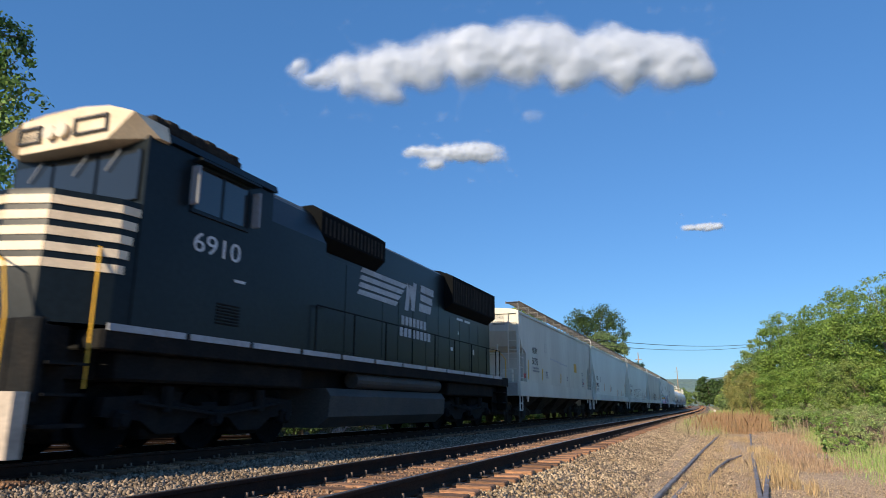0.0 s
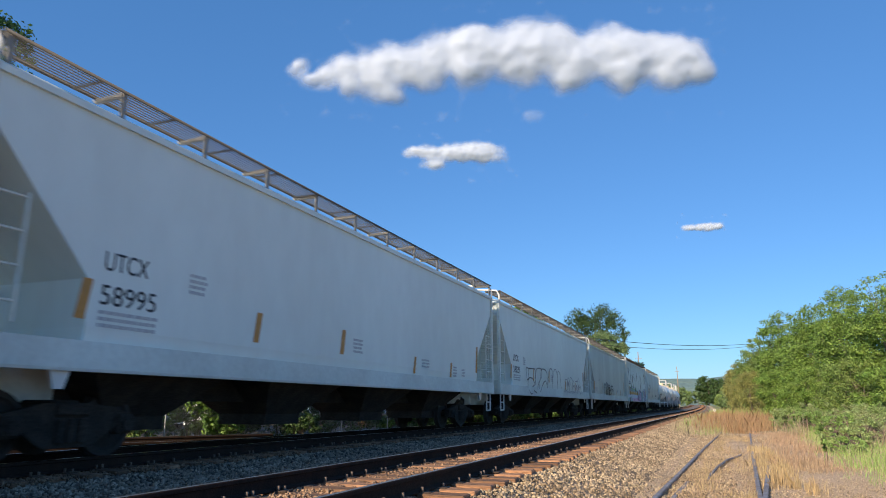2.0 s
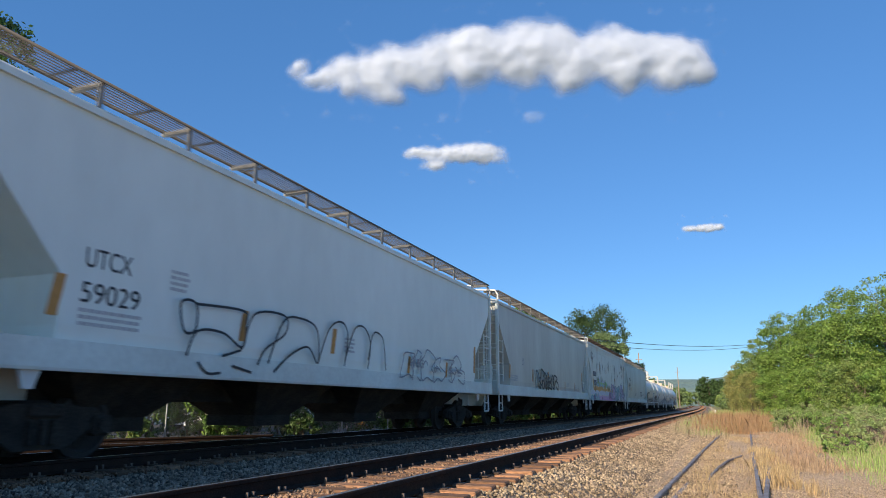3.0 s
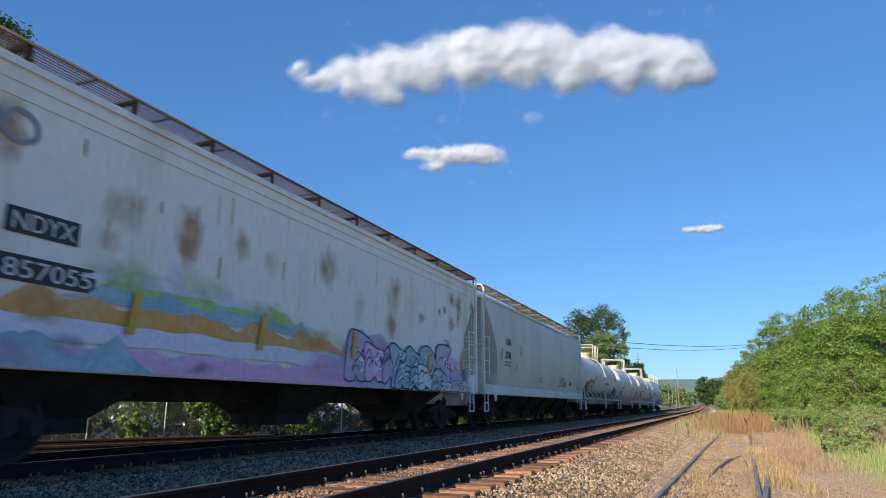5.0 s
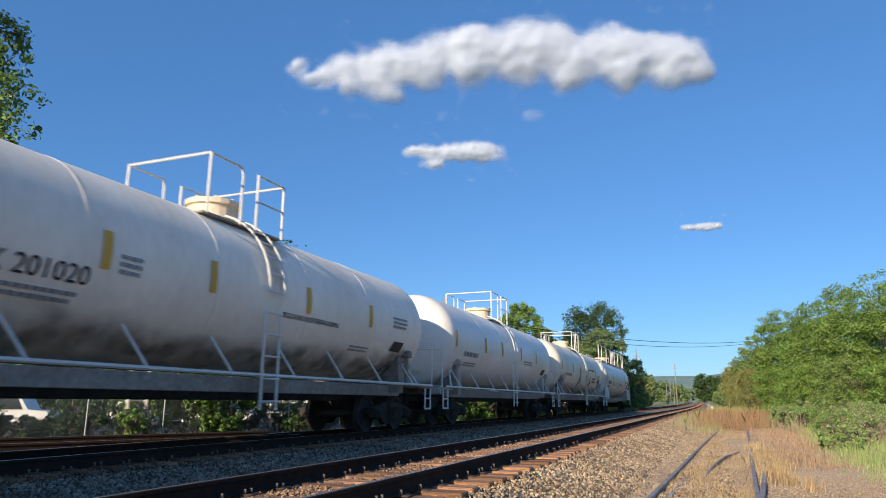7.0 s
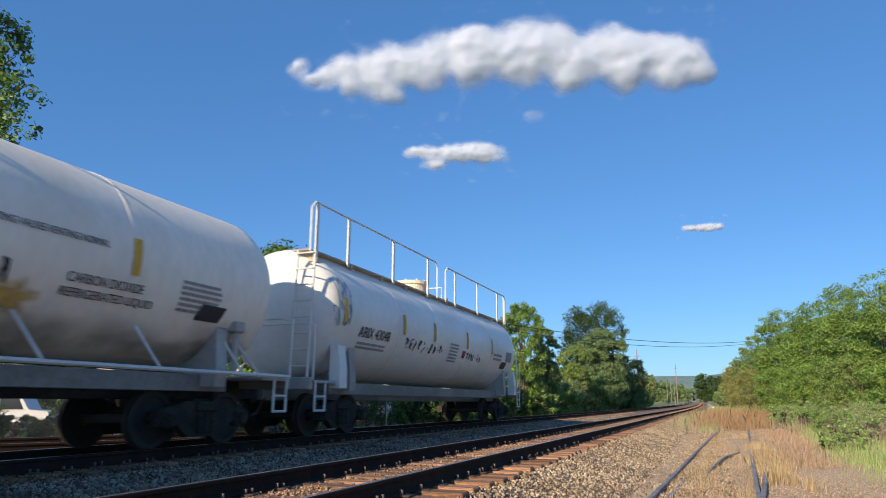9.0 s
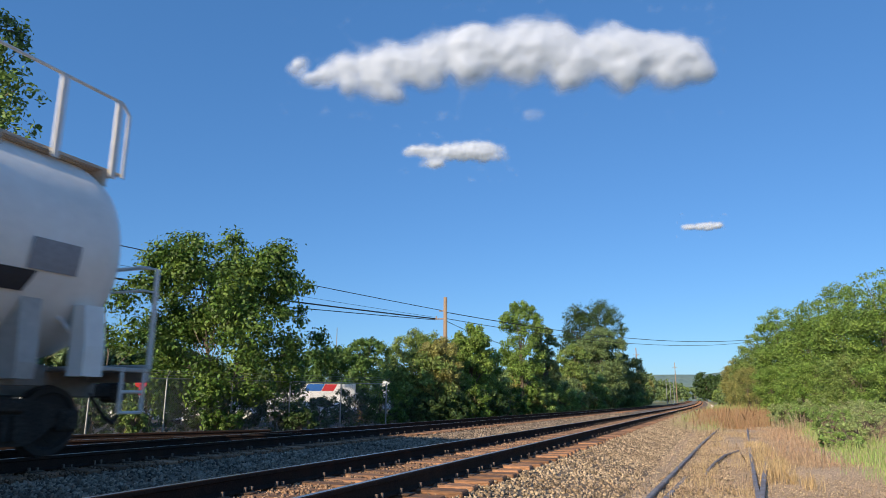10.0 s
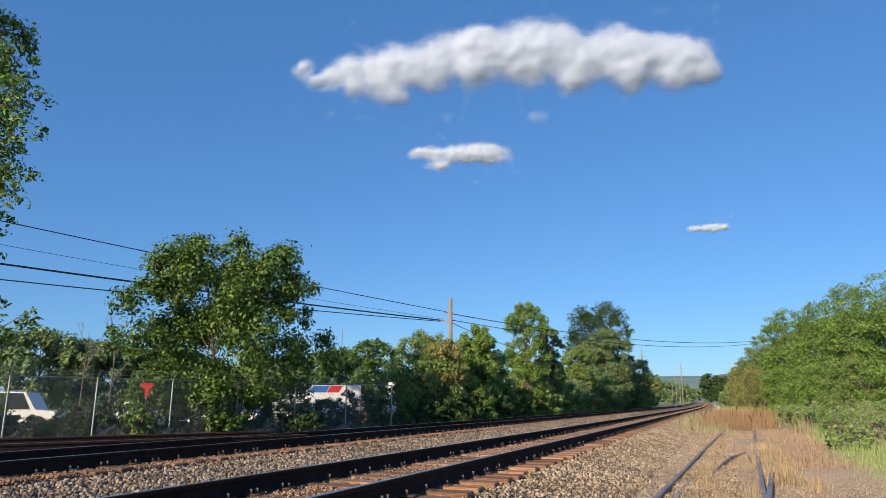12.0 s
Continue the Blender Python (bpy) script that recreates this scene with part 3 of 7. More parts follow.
def poplar(x, y):
    """A tall poplar: a straight trunk and separate leafy boughs with sky between them."""
    rng = np.random.default_rng(12)
    th = thing("tree", "tall green poplar tree with hanging leafy boughs", "tree", "", pose(x, y, ground_z(x, y) - 0.1))
    bm = bmesh.new()
    rod(bm, (0, 0, 0), (0.2, 0, 13), 0.42, 10, 0.24)
    rod(bm, (0.2, 0, 13), (0, 0, 23.5), 0.24, 10, 0.04)
    c, r = [], []
    boughs = [(17.0, 5.4, 0.0, 0.9), (15.6, 6.2, 0.05, 0.95), (14.4, 5.6, -0.1, 0.9), (13.4, 6.0, 0.0, 0.9), (12.2, 5.6, 0.1, 0.8), (11.3, 5.4, -0.05, 0.8), (10.2, 5.7, 0.0, 0.7), (19.0, 2.6, 0.0, 0.8), (20.6, 2.2, 0.3, 0.8), (7.6, 5.6, 0.0, 0.42), (5.0, 7.9, 0.0, 0.6), (4.5, 6.4, 0.15, 0.6), (5.9, 6.2, -0.1, 0.5)]
    for k in range(26):
        boughs.append((rng.uniform(6, 22), rng.uniform(2.2, 4.2), rng.uniform(1.2, 5.1), rng.uniform(0.7, 1.0)))
    for z, reach, turn, thick in boughs:
        reach -= 1.0
        end = Vector((math.cos(turn) * reach, math.sin(turn) * reach, z))
        root = Vector((0.1, 0, max(1.5, z - reach * 0.45)))
        mid = root.lerp(end, 0.5) + Vector((0, 0, 0.25))
        rod(bm, root, mid, 0.09, 6, 0.06)
        rod(bm, mid, end, 0.06, 6, 0.015)
        for q in np.linspace(0.25, 1.0, 9):
            p = root.lerp(mid, q * 2) if q < 0.5 else mid.lerp(end, q * 2 - 1)
            for _ in range(4):
                c.append((p.x + rng.normal() * 0.45 * thick - 0.35 * thick, p.y + rng.normal() * 0.6 * thick, p.z + rng.normal() * 0.5 * thick))
                r.append(rng.uniform(0.3, 0.62) * thick)
    quads("crown", leaves(rng, np.array(c), np.array(r), 34000, 0.125, 0.2, 0.1, 0.9), M["leaf_poplar"], th)
    part("trunk", bm, M["bark"], th)


def planting():
    T = lambda *a, **k: plant("tree", *a, **k)
    B = lambda *a, **k: plant("bush", *a, **k)
    T("broad green maple tree with sunlit yellow tips behind the fence", "tree", -22.4, 27.0, 8.4, 10.8, 0.9, 0.15, "leaf_maple", 14, 38, 2.4, 0.35, tips=2.1, stems=4, most=46000)
    poplar(-33.0, 18.8)
    T("green tree in the row behind the yard", "tree", -55.6, 42.4, 7.2, 11.0, 0.6, 0.24, "leaf_far", 13, 40, 1.8, 0.3, "trees behind the yard", tips=0.5, most=11000)
    T("green tree in the row behind the yard", "tree", -52.8, 46.2, 6.5, 10.0, 0.5, 0.24, "leaf_far", 14, 40, 1.8, 0.3, "trees behind the yard", tips=0.4, most=11000)
    T("green tree in the row behind the yard", "tree", -49.0, 51.0, 6.2, 9.5, 0.5, 0.24, "leaf_dark", 15, 40, 1.8, 0.3, "trees behind the yard", tips=0.4, most=11000)
    T("green tree in the row behind the yard", "tree", -49.0, 63.0, 6.4, 10.5, 0.5, 0.24, "leaf_far", 16, 36, 1.8, 0.3, "trees behind the yard")
    T("pale green tree in the row behind the yard", "tree", -42.0, 70.0, 7.3, 9.4, 0.5, 0.22, "leaf_poplar", 17, 36, 1.8, 0.3, "trees behind the yard", tips=0.6)
    T("pale green tree in the row behind the yard", "tree", -38.6, 72.4, 8.6, 7.6, 0.6, 0.22, "leaf_poplar", 18, 36, 1.6, 0.3, "trees behind the yard", tips=0.6)
    B("low yellow-green shrub growing through the fence", "bush", -22.5, 21.9, 1.3, 1.6, 0.1, 0.09, "leaf_bush", 19, 18, 1.8, stems=3)
    B("low green shrub growing through the fence", "bush", -20.6, 25.2, 1.5, 2.2, 0.1, 0.1, "leaf_maple", 20, 18, 1.4, stems=3)
    B("low dark shrub at the foot of the fence", "bush", -19.0, 28.8, 1.4, 2.6, 0.1, 0.1, "leaf_dark", 21, 18, 1.2, stems=3)
    B("low dark shrub at the foot of the fence", "bush", -25.0, 20.8, 1.2, 3.0, 0.1, 0.1, "leaf_dark", 22, 20, 1.3, stems=3)
    T("yellow-green tree beside the railway", "tree", -18.8, 42.5, 6.0, 4.6, 0.6, 0.085, "leaf_bush", 23, 40, 2.0, 0.3, "trees beside the railway", tips=1.0, most=16000)
    T("thin yellowing tree beside the railway", "tree", -16.6, 41.2, 5.1, 3.6, 0.5, 0.095, "leaf_yellow", 24, 34, 1.5, 0.25, "trees beside the railway", tips=0.8, most=16000)
    T("green tree beside the railway", "tree", -16.0, 46.0, 6.4, 3.4, 0.6, 0.1, "leaf_sumac", 25, 34, 1.6, 0.25, "trees beside the railway", tips=1.0, most=16000)
    T("green tree beside the railway", "tree", -16.6, 50.0, 4.6, 3.6, 0.4, 0.11, "leaf_sumac", 26, 30, 1.8, 0.3, "trees beside the railway", tips=0.5, most=16000)
    T("upright green poplar beside the railway", "tree", -16.2, 60.6, 10.2, 4.9, 0.6, 0.115, "leaf_sumac", 27, 52, 2.0, 0.2, "trees beside the railway", tips=1.0, most=16000)
    T("narrow browning tree beside the railway", "tree", -15.8, 68.0, 8.7, 3.4, 0.5, 0.12, "leaf_far", 28, 34, 1.5, 0.2, "trees beside the railway", tips=0.6, most=16000)
    B("dark green bush at the edge of the track", "bush", -16.2, 40.0, 2.3, 4.4, 0.0, 0.1, "leaf_dark", 29, 24, 1.8, 0.4, "bushes beside the railway", stems=3)
    B("dark green bush at the edge of the track", "bush", -15.6, 45.5, 2.6, 4.6, 0.0, 0.13, "leaf_dark", 30, 24, 1.8, 0.4, "bushes beside the railway", stems=3)
    B("dark green bush at the edge of the track", "bush", -15.6, 52.0, 2.8, 5.4, 0.0, 0.1, "leaf_maple", 31, 26, 1.8, 0.4, "bushes beside the railway", stems=3)
    B("green and orange bush at the edge of the track", "bush", -16.0, 62.5, 2.9, 5.6, 0.0, 0.12, "leaf_weed", 32, 26, 1.9, 0.4, "bushes beside the railway", stems=3)
    B("yellow-green bush at the edge of the track", "bush", -15.2, 71.5, 3.2, 6.4, 0.0, 0.12, "leaf_weed", 33, 28, 1.9, 0.4, "bushes beside the railway", stems=3)
    B("orange-tinged bush at the edge of the track", "bush", -14.6, 77.5, 2.9, 5.4, 0.0, 0.15, "leaf_yellow", 34, 24, 1.7, 0.4, "bushes beside the railway", stems=3)
    T("large dark green oak with a domed crown", "tree", -19.9, 126.0, 20.7, 13.4, 3.5, 0.22, "leaf_dark", 35, 56, 1.9, 0.2, "trees beside the railway", most=14000)
    T("olive-green tree beside the railway", "tree", -17.4, 118.0, 13.4, 9.6, 0.8, 0.2, "leaf_far", 36, 48, 2.0, 0.25, "trees beside the railway", tips=0.8, most=16000)
    T("yellow-green tree beside the railway", "tree", -18.0, 96.0, 9.0, 6.0, 0.6, 0.16, "leaf_bush", 37, 38, 1.9, 0.25, "trees beside the railway", tips=0.8, most=16000)
    T("dark green tree beside the railway", "tree", -16.4, 143.0, 11.4, 9.4, 0.3, 0.22, "leaf_far", 38, 40, 2.0, 0.3, "trees beside the railway", most=14000)
    T("distant green tree beside the railway", "tree", -22.5, 220.0, 11.0, 13.0, 0.2, 0.42, "leaf_far", 39, 34, 2.0, 0.3, "distant trees")
    T("distant green tree beside the railway", "tree", -28.5, 300.0, 11.5, 17.0, 0.2, 0.5, "leaf_far", 40, 34, 2.0, 0.3, "distant trees")
    T("distant green tree beside the railway", "tree", -24.0, 400.0, 13.0, 20.0, 0.2, 0.6, "leaf_far", 41, 34, 2.0, 0.3, "distant trees")
    T("distant dark tree at the end of the line", "tree", -4.0, 420.0, 17.5, 15.0, 0.2, 0.5, "leaf_dark", 42, 34, 2.0, 0.3, "distant trees")
    T("distant dark tree at the end of the line", "tree", 4.0, 360.0, 14.0, 14.0, 0.2, 0.5, "leaf_dark", 43, 34, 2.0, 0.3, "distant trees")
    for k, (x, y, hh, w) in enumerate(((-26, 470, 9, 22), (-30, 560, 12, 30), (-14, 600, 10, 26), (2, 560, 11, 24), (12, 470, 12, 22), (7, 330, 9, 13), (6, 250, 8.5, 11), (4.6, 180, 6.5, 8), (-25.5, 260, 9.0, 12), (-46, 640, 14, 40), (16, 640, 14, 40), (3.2, 215, 4.2, 6), (3.4, 150, 4.0, 5), (2.6, 290, 5, 8))):
        T("distant green tree at the end of the line", "tree", x, y, hh, w, 0.0, 0.16 + y * 0.0009, ("leaf_far", "leaf_bush", "leaf_far")[k % 3], 200 + k, 30, 1.9, 0.4, "distant trees", tips=0.5, most=4200)
    for k in range(24):
        y = 41 + k * 7.2
        B("green bush in the hedge below the trees", "bush", -17.6 + 0.9 * math.sin(k * 2.3) - y * 0.008, y, 3.9 + 1.3 * math.sin(k * 1.7) + y * 0.012, 6.8, 0.0, 0.1 + y * 0.0009, ("leaf_bush", "leaf_weed", "leaf_far", "leaf_yellow")[k % 4], 100 + k, 30, 1.7, 0.4, "hedge beside the railway", tips=0.6, stems=3, most=6500)
    for k in range(14):
        s = -6 + k * 2.3
        B("dark overgrown bush just behind the fence", "bush", -24.8 + s * 0.413, 20.6 + s * 0.908, (1.7 if k < 4 else 2.4) + 0.6 * math.sin(k * 2.1), 3.2, 0.0, 0.085, ("leaf_dark", "leaf_maple", "leaf_dark")[k % 3], 130 + k, 22, 1.5, 0.4, "bushes behind the fence", stems=3, most=5500)
    # the thicket on the near side of the railway
    for k, (x, y, hh, w, m) in enumerate(((4.3, 131, 8.0, 6.5, "leaf_yellow"), (5.8, 100, 9.6, 7.0, "leaf_bush"), (7.0, 79, 10.4, 6.2, "leaf_sumac"), (8.6, 68.5, 9.8, 6.4, "leaf_sumac"), (10.2, 61, 10.0, 6.4, "leaf_sumac"), (11.6, 54.5, 9.8, 6.6, "leaf_sumac"), (13.4, 49.5, 9.8, 6.6, "leaf_sumac"), (16.5, 47, 9.4, 7.0, "leaf_sumac"))):
        T("tall green sumac thicket tree with feathery tips", "tree", x, y, hh, w, 0.3, 0.07 + y * 0.0008, m, 50 + k, 90, 2.2, 0.35, "thicket beside the siding", tips=1.3, stems=3, most=20000, tiers=True)
    for k, (x, y, hh, w, m) in enumerate(((5.0, 67, 4.2, 4.4, "leaf_sumac"), (6.6, 59.5, 4.0, 4.8, "leaf_sumac"), (8.6, 53.0, 4.2, 5.0, "leaf_bush"), (10.0, 47.5, 3.8, 5.0, "leaf_sumac"), (4.2, 92, 5.2, 5.0, "leaf_yellow"), (3.6, 112, 4.6, 4.6, "leaf_yellow"))):
        B("rounded green bush at the foot of the thicket", "bush", x, y, hh, w, 0.0, 0.085, m, 70 + k, 34, 1.6, 0.4, "thicket beside the siding", tips=0.5, stems=3)
    for k, (x, y, hh, w) in enumerate(((4.4, 47, 1.7, 2.6), (6.2, 39, 1.3, 2.8), (8.4, 35, 1.2, 3.0), (7.6, 42, 1.8, 3.4), (10.5, 39, 1.7, 4.0), (5.2, 52, 2.4, 3.2), (6.6, 47, 2.2, 3.4), (9.4, 42, 2.0, 3.4), (12.5, 40, 2.2, 4.0), (11.5, 34, 1.4, 3.6), (14, 37, 2.0, 4.0))):
        B("low weedy bush in the rough grass", "bush", x, y, hh * 0.62, w, 0.0, 0.06, "leaf_weed", 80 + k, 24, 1.5, 0.4, "weedy bushes", stems=3, most=6000)


def low_weeds():
    for k, (x, y, hh, w) in enumerate(((3.3, 22.5, 0.6, 1.4), (3.9, 25.5, 0.8, 1.8), (4.9, 27.5, 1.0, 2.0), (4.3, 30.5, 1.0, 1.9), (5.6, 31, 1.15, 2.2), (6.4, 34, 1.25, 2.4), (4.8, 35, 1.2, 2.2), (6.0, 38.5, 1.4, 2.6), (7.4, 38, 1.4, 2.6), (4.4, 40.5, 1.3, 2.2), (7.0, 42.5, 1.6, 2.8), (5.2, 45, 1.7, 2.6), (8.2, 43.5, 1.7, 2.8), (3.8, 46, 1.4, 2.0))):
        plant("bush", "low pale green weedy clump in the rough grass", "bush", x, y, hh, w, 0.0, 0.05, "leaf_herb" if k % 3 else "leaf_weed", 300 + k, 16, 1.3, 0.4, "weedy bushes", stems=3, most=3500)


def blades(name, label, spots, material, height, width, seed, lean=0.35, category="grass", ragged=0.0):
    """Grass: thin upright triangles; spots is an array of x, y."""
    rng = np.random.default_rng(seed)
    n = len(spots)
    z = np.array([ground_z(a, b) for a, b in spots]) - 0.02
    foot = np.column_stack([spots, z])
    a = rng.uniform(-1.1, 1.1, n) - 0.19
    hgt = height * rng.uniform(0.4, 1.15, n) * np.array([0.72 + 0.55 * noise.noise((q[0] * 0.8, q[1] * 0.35, seed)) + 0.25 * noise.noise((q[0] * 3, q[1] * 2, seed)) for q in spots])
    hgt = hgt * (1 - ragged + ragged * 1.6 * rng.random(n) ** 2.2)
    side = np.stack([np.cos(a), np.sin(a), np.zeros(n)], 1) * (width * rng.uniform(0.6, 1.3, n))[:, None]
    off = rng.normal(size=(n, 2)) * (hgt * lean * 0.5)[:, None]
    tip = foot + np.column_stack([off, hgt])
    mid = foot + np.column_stack([off * 0.3, hgt * 0.55])
    ob = quads(name, np.stack([foot - side, foot + side, mid + side * 0.8, tip, mid - side * 0.8], 1), M[material], size=5)
    tagged(ob, label, category, kind="stuff")


def tufts(rng, n, x0, x1, y0, y1, per, spread, keep=lambda x, y: True):
    out = []
    for _ in range(n):
        x, y = rng.uniform(x0, x1), rng.uniform(y0, y1)
        if keep(x, y):
            k = rng.integers(per // 2, per + 1)
            out.append(np.column_stack([rng.normal(x, spread, k), rng.normal(y, spread, k)]))
    return np.concatenate(out)


def grasses():
    rng = np.random.default_rng(3)
    wild = lambda s: (lambda x, y: noise.noise((x * 0.5, y * 0.25, s)) > -0.12)
    blades("tall_grass", "tall green rough grass beside the siding", tufts(rng, 6500, 2.5, 11, 13, 48, 14, 0.22, lambda x, y: x > 2.55 + (y - 14) * 0.045 + 0.3 * noise.noise((y, 0, 9))), "grass_green", 0.36, 0.005, 21, ragged=0.6)
    blades("tall_grass", "tall green rough grass with seed heads", tufts(rng, 1300, 5.5, 15, 30, 55, 16, 0.2), "grass_green", 0.8, 0.01, 22, ragged=0.6)
    blades("seed_grass", "purple-brown seeding grass among the green", tufts(rng, 2200, 3.0, 10, 23, 50, 14, 0.15, lambda x, y: noise.noise((x * 0.4, y * 0.2, 5)) > 0.05), "grass_seed", 0.95, 0.006, 23, 0.5, ragged=0.6)
    blades("seed_grass", "straw-coloured seeding stems among the green", tufts(rng, 700, 2.6, 10, 16, 40, 8, 0.2, lambda x, y: x > 2.3 + (y - 14) * 0.045), "grass_seed", 0.5, 0.003, 33, 0.6, ragged=0.6)
    blades("dry_grass", "dry reddish-brown grass along the siding", tufts(rng, 2100, 1.0, 4.6, 15, 37, 16, 0.25, lambda x, y: 1.1 + (y - 14) * 0.035 < x < 1.9 + (y - 14) * 0.075 + 0.7 * noise.noise((y * 0.5, x * 0.5, 9)) and noise.noise((x * 0.6, y * 0.3, 17)) + (y - 16) * 0.1 > -0.1), "grass_red", 0.28, 0.005, 24, 0.35, ragged=0.6)
    blades("rusty_weeds", "rust-brown weeds that close the end of the siding", tufts(rng, 7500, -1.2, 4.2, 36, 66, 16, 0.38, lambda x, y: noise.noise((x * 0.8, y * 0.3, 2)) + (y - 40) * 0.05 > -0.1 and -0.7 - 0.5 * noise.noise((y * 0.4, 0, 31)) < x < 1.6 + (y - 36) * 0.085 + 0.8 * noise.noise((y * 0.6, 0, 3))), "weed_rust", 0.95, 0.006, 25, 0.35, ragged=0.7)
    blades("rusty_weeds", "olive and brown weeds beside the ballast", tufts(rng, 1500, -1.7, 0.3, 30, 78, 14, 0.3, lambda x, y: noise.noise((x * 0.8, y * 0.2, 41)) + (y - 36) * 0.05 > 0), "grass_seed", 0.6, 0.006, 26, 0.5, ragged=0.7)
    blades("tall_grass", "olive weeds beside the ballast", tufts(rng, 1200, -1.8, 0.0, 34, 90, 12, 0.2, lambda x, y: noise.noise((x * 0.8, y * 0.2, 43)) > 0), "grass_green", 0.6, 0.006, 34, 0.5, ragged=0.7)
    blades("tall_grass", "rough green grass beyond the siding", tufts(rng, 2600, -0.5, 7, 62, 130, 14, 0.3), "grass_green", 1.0, 0.014, 35, 0.5, ragged=0.5)
    blades("dry_grass", "straw-coloured tufts between the siding rails", tufts(rng, 420, -0.8, 1.2, 8.5, 38, 18, 0.09, lambda x, y: abs(x + 0.28 - (y - 10) * 0.036) < 0.7 and noise.noise((x * 0.9, y * 0.35, 2)) > -0.15), "grass_dry", 0.26, 0.004, 27, 0.6, ragged=0.6)
    blades("dry_grass", "reddish thatch between the siding rails", tufts(rng, 900, -0.8, 1.3, 8.5, 38, 16, 0.12, lambda x, y: abs(x + 0.28 - (y - 10) * 0.036) < 0.72), "grass_red", 0.1, 0.004, 36, 0.9, ragged=0.5)
    blades("dry_grass", "straw-coloured tufts beside the siding", tufts(rng, 90, 0.75, 1.3, 12, 24, 22, 0.07), "grass_dry", 0.3, 0.005, 28)
    blades("dry_grass", "sparse straw tufts on the gravel", tufts(rng, 900, -1.9, 4.2, 8, 40, 10, 0.1, wild(4)), "grass_red", 0.09, 0.003, 29, 0.9, ragged=0.6)
    blades("tall_grass", "small yellow-green tuft at the frog", tufts(rng, 9, 0.85, 1.2, 14.6, 16.2, 60, 0.09), "grass_dry", 0.24, 0.006, 30)
    blades("tall_grass", "green weeds along the fence", tufts(rng, 900, -27, -14, 17, 40, 16, 0.2, lambda x, y: -2.2 < (x + 23.2) - (y - 20.3) * 0.455 < 0.5), "leaf_dark", 0.5, 0.01, 31, 0.6, ragged=0.7)
    blades("tall_grass", "dry and green weeds below the trees", tufts(rng, 900, -15.2, -12.6, 40, 90, 14, 0.2), "grass_dry", 0.45, 0.016, 32)


def siding():
    t = tagged(new("siding"), "abandoned rusty siding overgrown with straw grass", "railway track", kind="structure")
    L = lambda y: (float(np.interp(y, [4, 10.07, 13.9, 22.3, 37.1, 50], [-1.1, -0.93, -0.79, -0.5, 0.11, 0.8])), -0.5)
    R = lambda y: (float(np.interp(y, [4, 10.67, 13.95, 22.9, 39.5, 50], [0.34, 0.45, 0.56, 0.86, 1.48, 2.1])), -0.5)
    ys = [4, 7, 10, 12, 14, 17, 20, 23, 27, 32, 37, 42]
    rail(t, 0, ys, L, False, side="rail_old")
    rail(t, 0, ys, R, False, side="rail_old")
    rail(t, 0, [4, 8, 10.6, 12, 14, 16.6], lambda y: (float(np.interp(y, [4, 10.6, 16.6], [0.1, 0.5, 0.93])), -0.49), False, side="rail_old")
    rail(t, 0, [9, 10.5, 12, 13.2], lambda y: (L(y)[0] + 0.16 + 0.02 * (y - 9), -0.54), False, side="rail_old")
    me = tie_mesh()
    for k in range(26):
        y = 8 + k * 0.62
        rng = random.Random(k)
        ob = new("tie", me)
        ob.parent = t
        ob.matrix_basis = pose((L(y)[0] + R(y)[0]) / 2 + rng.uniform(-0.1, 0.1), y, -0.672 + rng.uniform(-0.03, 0.02), 0, 0, rng.uniform(-4, 4)) @ Matrix.Diagonal((0.95, 1, 0.6, 1))
    bm = bmesh.new()
    pts = [(-0.28, 13.4, -0.6), (-0.22, 14.4, -0.53), (-0.08, 16.0, -0.5), (0.12, 18.0, -0.5), (0.5, 20.5, -0.54)]
    for a, b in zip(pts, pts[1:]):
        rod(bm, a, b, 0.026, 7)
    part("old_bar", bm, M["rail_old"], t, "bent rusty bar between the rails")
    spur = tagged(new("spur_track"), "dark spur track that joins the far main track", "railway track", kind="structure")
    for x0, y0 in ((-13.75, 9.9), (-11.95, 8.6)):
        rail(spur, 0, [y0 - 14, y0 - 6, y0, y0 + 3, y0 + 5.5], lambda y, a=x0, b=y0: (a + (y - b) * 0.5, 0.0), True)
    me = tie_mesh()
    # spur ties carry the shade between the rails as dark colour
    me.materials[0] = M["tie_shaded"]
    for k in range(22):
        y = -2 + k * 0.75
        ob = new("tie", me)
        ob.parent = spur
        ob.matrix_basis = pose(-12.9 + (y - 9.2) * 0.5, y, -0.19, 0, 0, -20)


